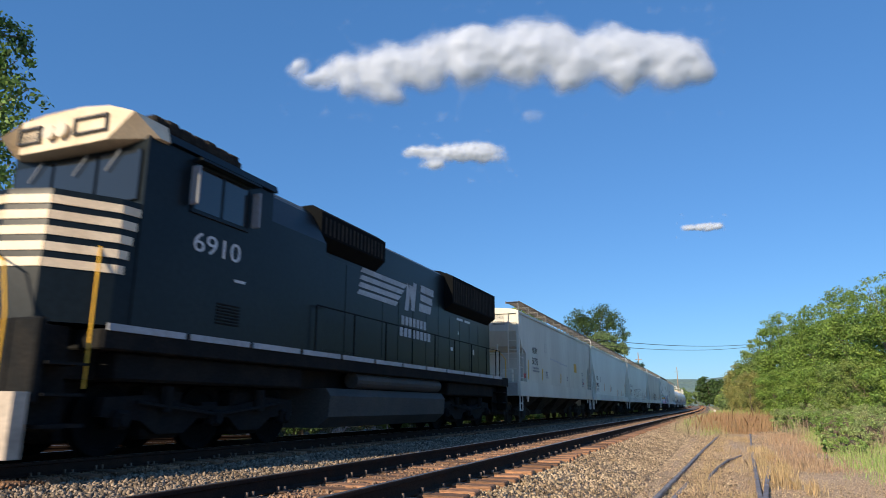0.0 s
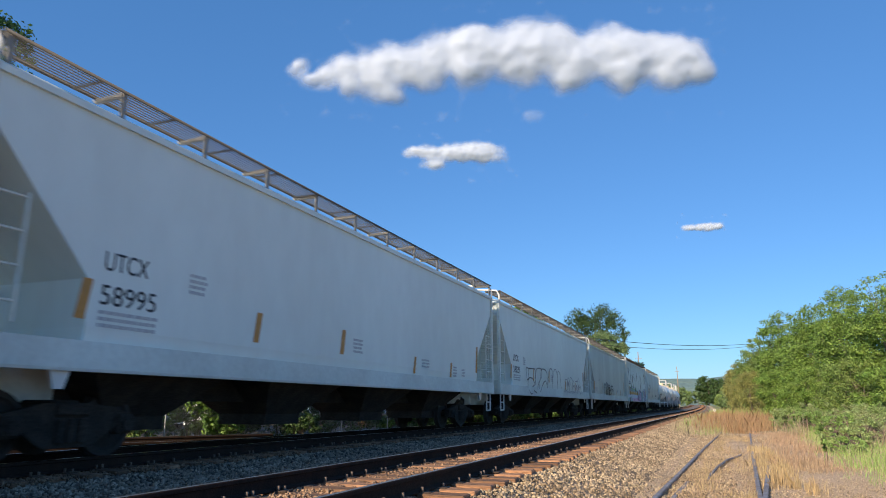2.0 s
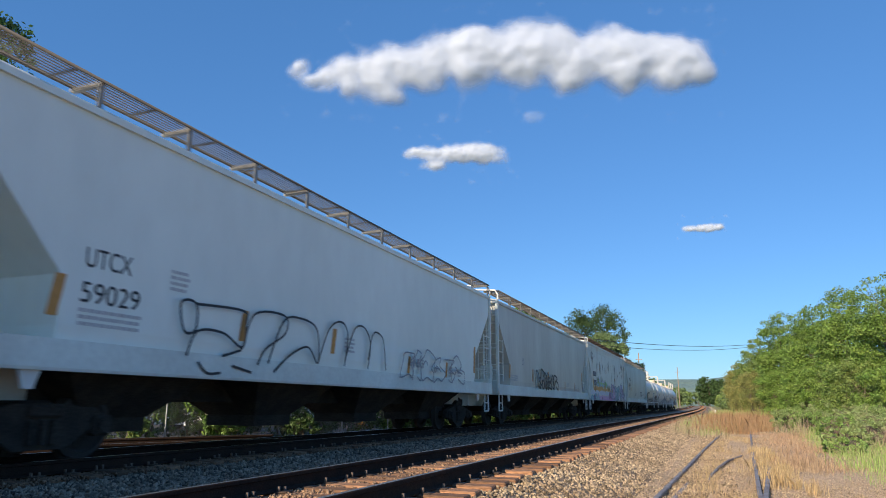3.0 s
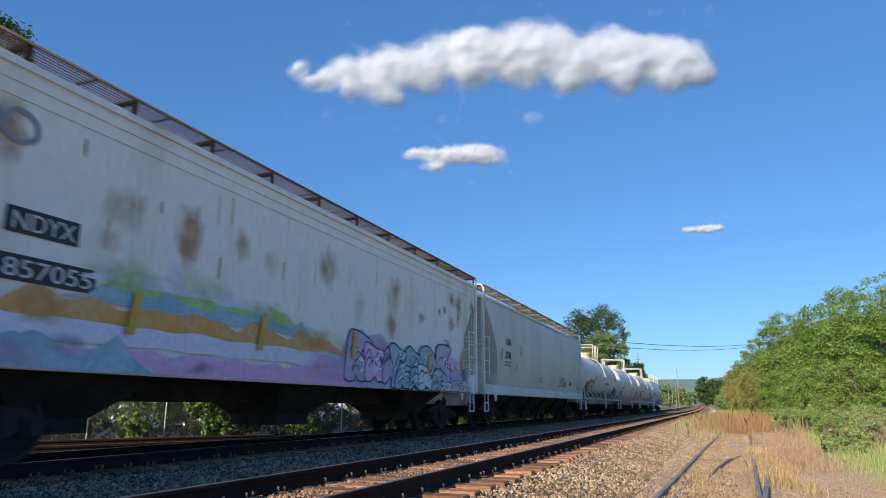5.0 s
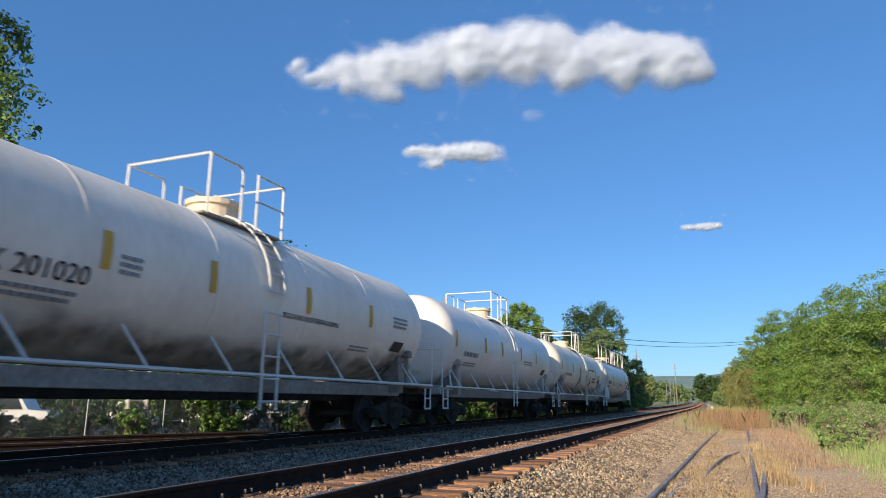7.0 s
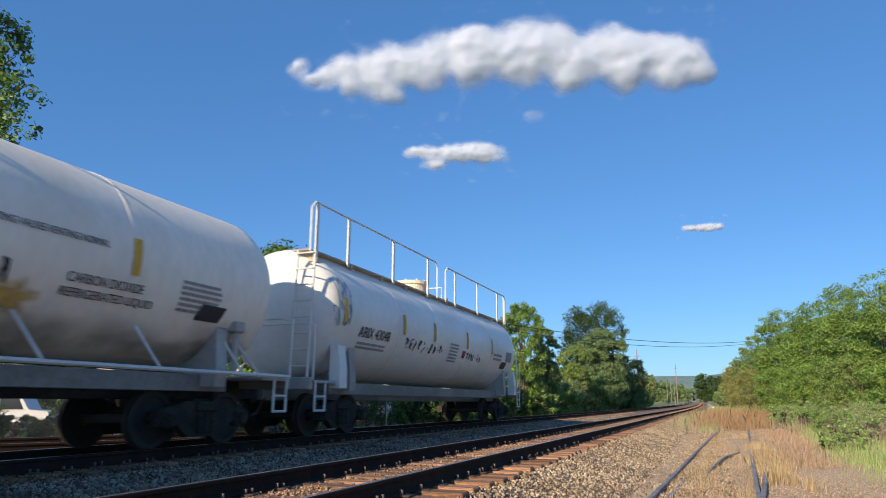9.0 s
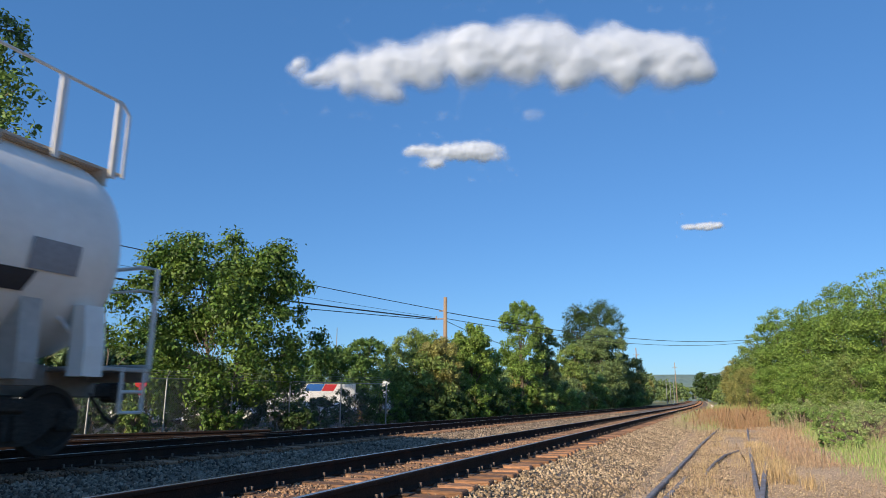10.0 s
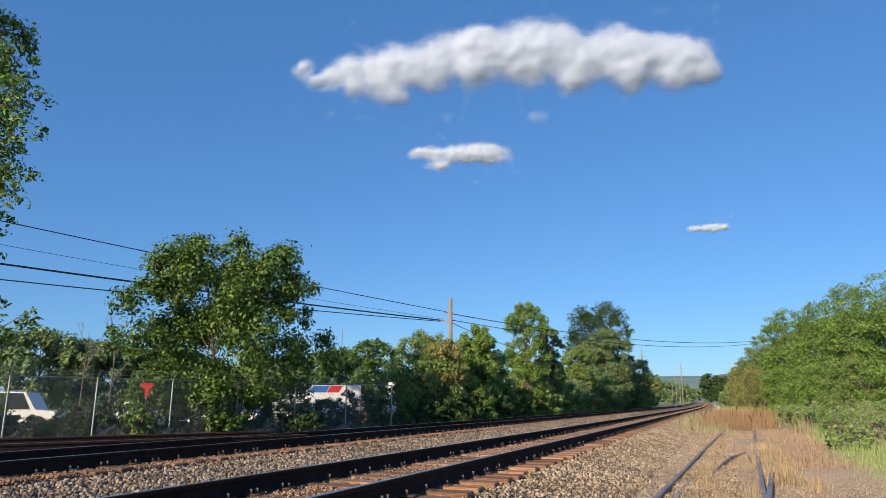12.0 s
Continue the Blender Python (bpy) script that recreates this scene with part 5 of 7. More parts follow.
def frame_mesh(axles, r):
    """Side frames, bolster and springs of a truck."""
    bm = bmesh.new()
    h = axles[-1]
    for s in (-1, 1):
        x0, x1 = s * 0.95, s * 1.1
        lo, hi = min(x0, x1), max(x0, x1)
        if len(axles) == 2:
            out = [(-h - 0.2, r - 0.1), (-h - 0.2, r + 0.14), (-h + 0.1, r + 0.2), (-0.35, r + 0.3), (0.35, r + 0.3), (h - 0.1, r + 0.2), (h + 0.2, r + 0.14), (h + 0.2, r - 0.1), (h - 0.12, r - 0.02), (0.38, 0.17), (-0.38, 0.17), (-h + 0.12, r - 0.02)]
            prism(bm, out, lo, hi, "x")
            for k in (-0.16, 0, 0.16):
                rod(bm, (s * 1.12, k, 0.24), (s * 1.12, k, 0.55), 0.065, 8)
            box(bm, (min(s * 0.8, s * 1.16), -0.25, 0.58), (max(s * 0.8, s * 1.16), 0.25, 0.74), 0.03)
        else:
            out = [(-h - 0.35, r + 0.05), (-h - 0.3, r + 0.32), (-h + 0.5, r + 0.36), (-0.5, r + 0.2), (0.5, r + 0.2), (h - 0.5, r + 0.36), (h + 0.3, r + 0.32), (h + 0.35, r + 0.05), (h - 0.4, r - 0.02), (h - 0.75, 0.3), (0.7, 0.3), (0.4, r), (-0.4, r), (-0.7, 0.3), (-h + 0.75, 0.3), (-h + 0.4, r - 0.02)]
            prism(bm, out, lo, hi, "x")
            for k in (-h + 0.85, h - 0.85):
                rod(bm, (s * 1.14, k, r + 0.1), (s * 1.14, k, r + 0.5), 0.1, 8)
            tube(bm, [(s * 1.2, -h + 0.2, r + 0.25), (s * 1.2, 0, r + 0.05), (s * 1.2, h - 0.2, r + 0.25)], 0.035)
        for a in axles:
            box(bm, (min(s * 0.98, s * 1.2), a - 0.14, r - 0.14), (max(s * 0.98, s * 1.2), a + 0.14, r + 0.14), 0.04)
            rod(bm, (s * 1.12, a, r), (s * 1.24, a, r), 0.1, 10)
    box(bm, (-1.0, -0.2, 0.5), (1.0, 0.2, 0.8), 0.03)
    me = bpy.data.meshes.new("truck")
    bmesh.ops.recalc_face_normals(bm, faces=bm.faces)
    bm.to_mesh(me)
    bm.free()
    me.materials.append(M["under"])
    return me


FREIGHT = ((-0.89, 0.89), 0.46)
ENGINE = ((-2.05, 0.0, 2.05), 0.53)
MESH = {}


def truck(parent, y, kind=FREIGHT):
    axles, r = kind
    if kind not in MESH:
        MESH[kind] = (frame_mesh(axles, r), wheel_mesh(r))
        if kind == ENGINE:
            MESH[kind][0].materials[0] = M["grime_black"]
            MESH[kind][1].materials[0] = MESH[kind][1].materials[1] = M["vent_black"]
    t = new("truck", MESH[kind][0])
    t.parent = parent
    t.location = (0, y, 0)
    for a in axles:
        w = new("wheelset", MESH[kind][1])
        w.parent = t
        WHEELS.append((w, a, r))


def coupler(parent, y, s):
    bm = bmesh.new()
    box(bm, (-0.1, min(y, y + s * 0.75), 0.78), (0.1, max(y, y + s * 0.75), 1.0), 0.03)
    box(bm, (-0.19, min(y + s * 0.6, y + s * 0.9), 0.7), (0.17, max(y + s * 0.6, y + s * 0.9), 1.06), 0.06)
    tube(bm, [(0.3, y, 0.85), (0.32, y + s * 0.3, 0.5), (0.2, y + s * 0.6, 0.38), (0.1, y + s * 0.8, 0.5)], 0.03)
    part("coupler", bm, M["under"], parent)


def grate(parent, x0, x1, y0, y1, z, material, name="running_board"):
    """An open steel grating."""
    cube = np.array([(x, y, w) for w in (-1, 1) for y in (-1, 1) for x in (-1, 1)]) * 0.5
    cf = [(0, 2, 3, 1), (4, 5, 7, 6), (0, 1, 5, 4), (2, 6, 7, 3), (0, 4, 6, 2), (1, 3, 7, 5)]
    pos, sc = [], []
    n = max(3, int((x1 - x0) / 0.065))
    for i in range(n + 1):
        x = x0 + (x1 - x0) * i / n
        pos.append((x, (y0 + y1) / 2, z))
        sc.append((0.01, y1 - y0, 0.01))
    m = int((y1 - y0) / 0.07)
    for j in range(m + 1):
        pos.append(((x0 + x1) / 2, y0 + (y1 - y0) * j / m, z))
        sc.append((x1 - x0, 0.016, 0.008) if material == M["grating"] else (x1 - x0, 0.022, 0.01))
    for j in range(int((y1 - y0) / 1.4) + 1):
        pos.append(((x0 + x1) / 2, y0 + j * 1.4, z - 0.016))
        sc.append((x1 - x0, 0.045, 0.02))
    for x in (x0, x1):
        pos.append((x, (y0 + y1) / 2, z + 0.004))
        sc.append((0.02, y1 - y0 + 0.02, 0.045))
    m3 = np.zeros((len(sc), 3, 3))
    for i in range(3):
        m3[:, i, i] = np.array(sc)[:, i]
    return scatter(name, cube, cf, pos, m3, material, parent)


def hopper(y0, y1, label, paint, slot, board="grating", eave=4.77, bulge=False, sill="sill_paint", outlets=4, hoops=True, rear=1.0, lip=1.78, proud=0.03, deck="", lift=0.43):
    """A covered hopper from its front corner post at y0 to the rear one at y1."""
    c, h = (y0 + y1) / 2, (y1 - y0) / 2
    th = thing("covered_hopper", label, "freight car", "cars of the freight train")
    CARS.append((th, c))
    W = 1.57
    # the shell: slope sheets at both ends, straight or bulging sides
    levels = [(1.3, slot[0][0], W - 0.06)]
    for a, z in slot:
        levels.append((z, a, W))
    levels.append((eave - 0.02, slot[-1][0], W))
    if bulge:
        zs = [1.25, 1.6, 1.95, 2.3, 2.7, 3.1, 3.5, 3.9, 4.3, 4.6, eave - 0.02]
        sy = lambda z: float(np.interp(z, [q[1] for q in slot], [q[0] for q in slot]))
        levels = [(z, sy(z), 1.18 + 0.39 * math.sin(min(1.0, max(0.0, (z - 0.95) / 2.4)) * math.pi / 2) - 0.1 * max(0, (z - 4.0)) ** 2) for z in zs]
    bm = bmesh.new()
    loft(bm, [[(-w, -h + a, z), (w, -h + a, z), (w, h - a * rear, z), (-w, h - a * rear, z)] for z, a, w in levels])
    bmesh.ops.recalc_face_normals(bm, faces=bm.faces)
    body = part("body", bm, M[paint], th)
    # arched roof with a rolled eave
    top = levels[-1][2]
    bm = bmesh.new()
    arch = [(math.cos(a) * (top + 0.05), eave + math.sin(a) * 0.2) for a in [i * math.pi / 10 for i in range(11)]]
    prism(bm, arch + [(-top - 0.05, eave - 0.09), (top + 0.05, eave - 0.09)], -h + 0.05, h - 0.05, "y")
    part("roof", bm, M[paint], th)
    bm = bmesh.new()
    for k in range(3):
        rod(bm, (0, -h * 0.62 + k * h * 0.62, eave + 0.17), (0, -h * 0.62 + k * h * 0.62, eave + 0.3), 0.42, 18)
    part("roof_hatch", bm, M[paint], th)
    # side sills and end platforms
    for s in (-1, 1):
        bm = bmesh.new()
        x = s * (W + (proud if not bulge else -0.02))
        prism(bm, [(x - 0.06, 1.16), (x + 0.04, 1.16), (x + 0.05, 1.2), (x + 0.03, lip), (x - 0.06, lip)] if s > 0 else [(x - 0.04, 1.16), (x + 0.06, 1.16), (x + 0.06, lip), (x - 0.03, lip), (x - 0.05, 1.2)], -h, h, "y")
        part("side_sill", bm, M[sill], th)
    for s in (-1, 1):
        bm = bmesh.new()
        box(bm, (-W, min(s * h, s * (h - 0.12)), 1.16), (W, max(s * h, s * (h - 0.12)), 1.72), 0.02)
        box(bm, (-W, min(s * h, s * (h - 1.6)), 1.3), (W, max(s * h, s * (h - 1.6)), 1.36))
        box(bm, (-0.35, min(s * (h - 0.1), s * (h - 2.4)), 0.75), (0.35, max(s * (h - 0.1), s * (h - 2.4)), 1.3), 0.03)
        part("end_platform", bm, M[deck or sill], th)
    # corner posts, ladders, braces
    for sx in (-1, 1):
        for sy_ in (-1, 1):
            ye = sy_ * (h - 0.03)
            bm = bmesh.new()
            box(bm, (sx * W - 0.06, ye - 0.06, 1.2), (sx * W + 0.05, ye + 0.06, eave + 0.02), 0.012)
            part("corner_post", bm, M[sill], th)
            bm = bmesh.new()
            yi = sy_ * (h - 0.72)
            rod(bm, (sx * W, yi, 1.7), (sx * W, yi, 3.3), 0.026, 6)
            for k in range(4):
                z = 1.95 + k * 0.43
                rod(bm, (sx * W, ye, z), (sx * W, yi, z), 0.018, 6)
            for k in range(9):
                z = 1.5 + k * 0.4
                rod(bm, (sx * W * 0.98, ye, z), (sx * (W - 0.45), ye, z), 0.015, 6)
            rod(bm, (sx * (W - 0.45), ye, 1.3), (sx * (W - 0.45), ye, eave), 0.02, 6)
            part("ladder", bm, M[sill], th)
            bm = bmesh.new()
            ys = sy_ * (h - 0.2)
            for k in (0, -sy_ * 0.42):
                tube(bm, [(sx * (W - 0.02), ys + k, 1.18), (sx * (W - 0.02), ys + k, 0.55)], 0.028)
            for z in (0.57, 0.86):
                rod(bm, (sx * (W - 0.02), ys, z), (sx * (W - 0.02), ys - sy_ * 0.42, z), 0.024, 6)
            part("step", bm, M["white_paint"], th)
            bm = bmesh.new()
            prism(bm, [(ys - sy_ * 1.1, 1.17), (ys - sy_ * 1.4, 1.17), (ys - sy_ * 1.32, 0.93), (ys - sy_ * 1.18, 0.93)], sx * W - 0.02, sx * W + 0.02, "x")
            part("towing_lug", bm, M["white_paint"], th)
    for s in (-1, 1):
        bm = bmesh.new()
        y = s * (h - 0.1)
        for x in (-0.5, 0.5):
            rod(bm, (x, y - s * 0.2, 1.3), (x, y - s * 0.35, 3.4), 0.035, 6)
        rod(bm, (-W, y, 2.95), (W, y, 2.95), 0.03, 6)
        rod(bm, (-W, y, 2.1), (W, y, 2.1), 0.022, 6)
        box(bm, (0.7, y - s * 0.5 - 0.12, 1.75), (1.15, y - s * 0.5 + 0.12, 2.3), 0.03)
        part("end_brace", bm, M[sill], th)
    if hoops:
        for s in (-1, 1):
            bm = bmesh.new()
            y = s * (h - 0.04)
            tube(bm, [(1.6, y, eave - 0.35), (1.6, y, eave + 0.25), (1.5, y, eave + lift), (0.9, y, eave + lift + 0.06), (-0.9, y, eave + lift + 0.06), (-1.5, y, eave + lift), (-1.6, y, eave + 0.25), (-1.6, y, eave - 0.35)], 0.035)
            part("end_handrail", bm, M["white_paint"], th)
    # running boards on the roof
    for s in (-1, 1):
        a, b = sorted((s * 1.02, s * 1.6))
        grate(th, a, b, -h + 0.1, h - 0.1, eave + lift, M[board])
    n = int(2 * h / 1.75)
    key = ("bracket", board, lift)
    if key not in MESH:
        bm = bmesh.new()
        prism(bm, [(0.545, 0), (0.575, 0), (0.575, lift + 0.01), (-0.02, lift - 0.015), (-0.02, lift - 0.06), (0.545, lift - 0.06)], -0.04, 0.04, "y")
        MESH[key] = bpy.data.meshes.new("board_bracket")
        bm.to_mesh(MESH[key])
        bm.free()
        MESH[key].materials.append(M["tank_beam" if board == "grating" else "under"])
    for k in range(n + 1):
        for s in (0, 180):
            ob = new("board_bracket", MESH[key])
            ob.parent = th
            ob.matrix_basis = pose(1.0 if s == 0 else -1.0, -h + 0.2 + (2 * h - 0.4) * k / n, eave, 0, 0, s)
    # outlets under the floor
    for k in range(outlets):
        y = (k - (outlets - 1) / 2) * (2 * h - 7.4) / max(1, outlets - 1)
        bm = bmesh.new()
        loft(bm, [[(-a, y - b, z), (a, y - b, z), (a, y + b, z), (-a, y + b, z)] for a, b, z in ((1.35, 1.55, 1.32), (0.6, 0.62, 0.55), (0.6, 0.62, 0.34))])
        bmesh.ops.recalc_face_normals(bm, faces=bm.faces)
        part("outlet", bm, M["under"], th)
    bm = bmesh.new()
    box(bm, (-0.3, -h + 1, 0.8), (0.3, h - 1, 1.3))
    part("centre_sill", bm, M["under"], th)
    for s in (-1, 1):
        truck(th, s * (h - 2.1))
        coupler(th, s * (h - 0.2), s)
    return th, h, W + 0.004, body


def bars(parent, spots, x, material, name="paint_bar", label=""):
    for y0, y1, z0, z1, lean in spots:
        bm = bmesh.new()
        plaque(bm, y0, y1, z0, z1, x, 0, lean)
        part(name, bm, M[material], parent, label)


def grey_hopper():
    th, h, x, _ = hopper(28.12, 46.1, "light grey covered hopper car with clean paint and black lettering", "grey_paint", [(1.38, 1.8), (1.25, 3.05), (0.55, 3.3), (0.16, 3.95), (0.12, 4.3)], hoops=False, sill="grey_paint", deck="dusty_paint")
    o = -28.12 - h
    lettering(th, "MGRX", 30.52 + o, 3.13, x, 0.3, M["mark_black"], 0.98)
    lettering(th, "50275", 30.46 + o, 2.62, x, 0.32, M["mark_black"], 1.08)
    small_print(th, [(30.35 + o, 2.42, 1.2, 2, 0.08), (33.0 + o, 2.35, 0.4, 4, 0.05), (38 + o, 2.3, 0.3, 3, 0.05), (42.6 + o, 2.7, 0.5, 2, 0.07), (42.6 + o, 2.35, 0.5, 5, 0.06), (31.5 + o, 1.6, 0.9, 3, 0.06), (38.5 + o, 1.6, 0.6, 3, 0.05)], x + 0.05, M["mark_grey"])
    bars(th, [(29.66 + o, 29.82 + o, 1.9, 2.75, 0.08), (32.3 + o, 32.5 + o, 1.95, 2.5, 0.08), (36.5 + o, 36.7 + o, 1.95, 2.45, 0.08), (44.6 + o, 44.75 + o, 1.9, 2.7, 0.08)], x, "stripe_yellow", label="yellow reflective stripe")
    bars(th, [(40.4 + o, 41.2 + o, 2.7, 3.2, 0.0)], x, "stripe_yellow", "notice_patch", "faded yellow notice patch")
    bars(th, [(43.3 + o, 43.6 + o, 2.05, 2.2, 0)], x, "mark_red", "notice_patch", "small dark red notice patch")
    bars(th, [(29.02 + o, 29.42 + o, 1.95, 2.14, 0.0)], x - 0.03, "mark_red", "brake_box", "red box behind the ladder")
    bm = bmesh.new()
    for k in range(5):
        plaque(bm, 34.2 + o + k * 0.8, 35.2 + o + k * 0.8, 3.05 - k * 0.035, 3.12 - k * 0.035, x)
    part("faded_stripe", bm, M["mark_faint"], th, "faded reddish stripe")
    bm = bmesh.new()
    for a, b in (((33.0, 3.35), (33.35, 3.35)), ((33.35, 3.35), (33.35, 3.75)), ((33.35, 3.75), (33.0, 3.75)), ((33.0, 3.75), (33.0, 3.35))):
        ribbon(bm, [(a[0] + o, a[1]), (b[0] + o, b[1])], 0.02, x)
    part("stencil_frame", bm, M["mark_grey"], th)
    # mark on the front end
    tx = lettering(th, "MGRX", 0, 0, 0, 0.18, M["mark_black"], 0.55)
    tx.matrix_basis = Matrix.Translation((0.38, -h + 0.115, 4.45)) @ Matrix.Rotation(radians(-90), 4, "Z")
    tx = lettering(th, "50275", 0, 0, 0, 0.18, M["mark_black"], 0.6)
    tx.matrix_basis = Matrix.Translation((0.35, -h + 0.115, 4.2)) @ Matrix.Rotation(radians(-90), 4, "Z")


def pale_hopper(y0, y1, mark, number, x_mark, label, seed, paint="pale_paint"):
    th, h, x, _ = hopper(y0, y1, label, paint, [(1.75, 1.75), (1.7, 2.4), (0.2, 4.0), (0.12, 4.2)], lip=1.56)
    o = -y0 - h
    if mark:
        lettering(th, mark, x_mark + o, 2.56, x, 0.28, M["mark_black"], 0.8)
        lettering(th, number, x_mark - 0.02 + o, 2.08, x, 0.29, M["mark_black"], 1.02)
    small_print(th, [(x_mark + o, 1.95, 1.0, 3, 0.05), (y0 + 3.6 + o, 2.75, 0.35, 4, 0.05), (y0 + 9.0 + o, 2.2, 0.4, 4, 0.05), (y0 + 13 + o, 1.98, 0.5, 3, 0.05), (y0 + 15.5 + o, 1.9, 0.3, 4, 0.05), (y0 + 16.3 + o, 1.85, 0.25, 3, 0.05)], x, M["mark_faint"])
    bars(th, [(y0 + q + o, y0 + q + 0.16 + o, 1.85, 2.4, 0.08) for q in (1.55, 5.3, 8.4)] + [(y0 + q + o, y0 + q + 0.13 + o, 1.6, 2.06, 0.08) for q in (12.4, 15.2)] + [(y1 - 1.9 + o, y1 - 1.74 + o, 1.85, 2.75, 0.08)], x, "stripe_orange", label="orange reflective stripe")
    return th, h, x, o


def outline_tag(parent, x, o, shapes, material, width, label):
    bm = bmesh.new()
    for s, closed in shapes:
        ribbon(bm, curve([(a + o, b) for a, b in s], 6, closed), width, x)
    tagged(part("spray_tag", bm, M[material], parent, label), kind="stuff")


def balloon_letters(y, z, w, h, n, seed):
    """Sprayed wild-style strokes in a row, not readable."""
    rng = random.Random(seed)
    out = []
    u = rng.uniform
    a = y
    for k in range(n):
        d = w / n * u(0.7, 1.35)
        top, low = h * u(0.75, 1.15), -h * u(0.0, 0.12)
        lean = u(-0.25, 0.25) * d
        ring = [(a + u(-0.1, 0.1) * d, z + low), (a + u(-0.15, 0.1) * d + lean * 0.5, z + top * u(0.35, 0.6)), (a + u(0.0, 0.25) * d + lean, z + top * u(0.8, 1.0)), (a + u(0.3, 0.55) * d + lean, z + top * u(0.95, 1.15)),
                (a + u(0.7, 1.0) * d + lean, z + top * u(0.7, 1.0)), (a + u(0.5, 0.85) * d, z + top * u(0.45, 0.65)), (a + u(0.85, 1.15) * d, z + top * u(0.2, 0.4)), (a + u(0.75, 1.0) * d, z + low * u(0.3, 1.2)), (a + u(0.35, 0.55) * d, z + top * u(0.0, 0.18))]
        if rng.random() < 0.45:
            ring = ring[rng.randrange(3):]
            out.append((ring, False))
        else:
            out.append((ring, True))
        for _ in range(rng.randrange(1, 4)):
            p, q = a + u(0.1, 0.8) * d, z + top * u(0.1, 0.6)
            out.append(([(p, q), (p + u(-0.2, 0.3) * d, q + top * u(0.1, 0.3)), (p + u(0.0, 0.5) * d, q + top * u(-0.1, 0.4))], False))
        a += d * u(0.75, 0.95)
    return out


OUTLINES = [([(71.0, 1.88), (70.89, 2.31), (71.22, 2.33), (71.25, 1.92)], True), ([(71.22, 2.33), (72.39, 2.37), (72.5, 2.15), (72.44, 1.73), (71.92, 1.93), (71.3, 1.9), (71.1, 1.5)], False),
            ([(71.93, 1.55), (72.3, 1.65), (72.45, 1.75), (72.74, 2.36), (73.66, 2.43), (73.7, 2.1), (73.1, 1.75), (72.9, 1.45)], False), ([(73.2, 1.5), (73.6, 2.3), (74.1, 2.45), (74.8, 2.3), (74.9, 1.6), (74.5, 1.9), (73.9, 1.7), (73.4, 1.35)], False),
            ([(74.9, 1.6), (75.3, 2.35), (75.8, 2.56), (76.1, 2.3), (76.0, 1.6)], False), ([(76.0, 1.7), (76.4, 2.45), (76.86, 2.55), (77.2, 2.2), (77.1, 1.6)], False), ([(77.1, 1.8), (77.3, 2.4), (77.59, 2.49), (77.9, 2.3), (78.05, 1.6)], False),
            ([(71.37, 1.42), (71.6, 1.25), (71.93, 1.27)], False), ([(72.2, 1.4), (72.74, 1.31)], False)]


def pale_hoppers():
    pale_hopper(46.62, 66.2, "UTCX", "58995", 48.55, "pale blue-grey covered hopper car with black lettering", 1)
    th, h, x, o = pale_hopper(67.12, 86.85, "UTCX", "59029", 69.15, "pale grey covered hopper car with black outline graffiti", 2)
    outline_tag(th, x + 0.084, o, OUTLINES, "mark_black", 0.045, "black outline graffiti")
    outline_tag(th, x + 0.084, o, balloon_letters(79.0, 1.5, 5.0, 0.75, 6, 9), "mark_grey", 0.04, "thin grey outline graffiti")
    th, h, x, o = pale_hopper(87.8, 107.25, "", "", 89.6, "grey covered hopper car with a smudge of dark graffiti", 3, "grey_paint")
    outline_tag(th, x + 0.084, o, balloon_letters(93.5, 1.6, 5.5, 0.7, 7, 12), "mark_black", 0.09, "dark smudged graffiti")


def soft_patch(parent, spots, x, material, name, label, bend=None):
    """Sprayed or rusted patches that fade out to their rims: y, z, half-width, half-height, strength."""
    verts, faces, cover = [], [], []
    for k, (cy, cz, w, h, a) in enumerate(spots):
        base = len(verts)
        rng = random.Random(k * 13 + int(abs(cy) * 10))
        wob = [rng.uniform(0.75, 1.25) for _ in range(16)]
        for q, v in ((0.0, 1.0), (0.35, 0.85), (0.7, 0.4), (1.0, 0.0)):
            for i in range(16):
                e = q * (wob[i] if q > 0.5 else 1)
                verts.append((x + 0.0006 * k, cy + w * e * math.cos(i * math.tau / 16), cz + h * e * math.sin(i * math.tau / 16)))
                cover.append(v * a)
        for g in range(3):
            for i in range(16):
                b = base + g * 16
                faces.append((b + i, b + (i + 1) % 16, b + 16 + (i + 1) % 16, b + 16 + i))
    ob = raw(name, verts, faces, M[material], parent)
    at = ob.data.attributes.new("cover", "FLOAT", "POINT")
    at.data.foreach_set("value", np.array(cover, np.float32))
    tagged(ob, label, kind="stuff")
    return bend(ob) if bend else ob


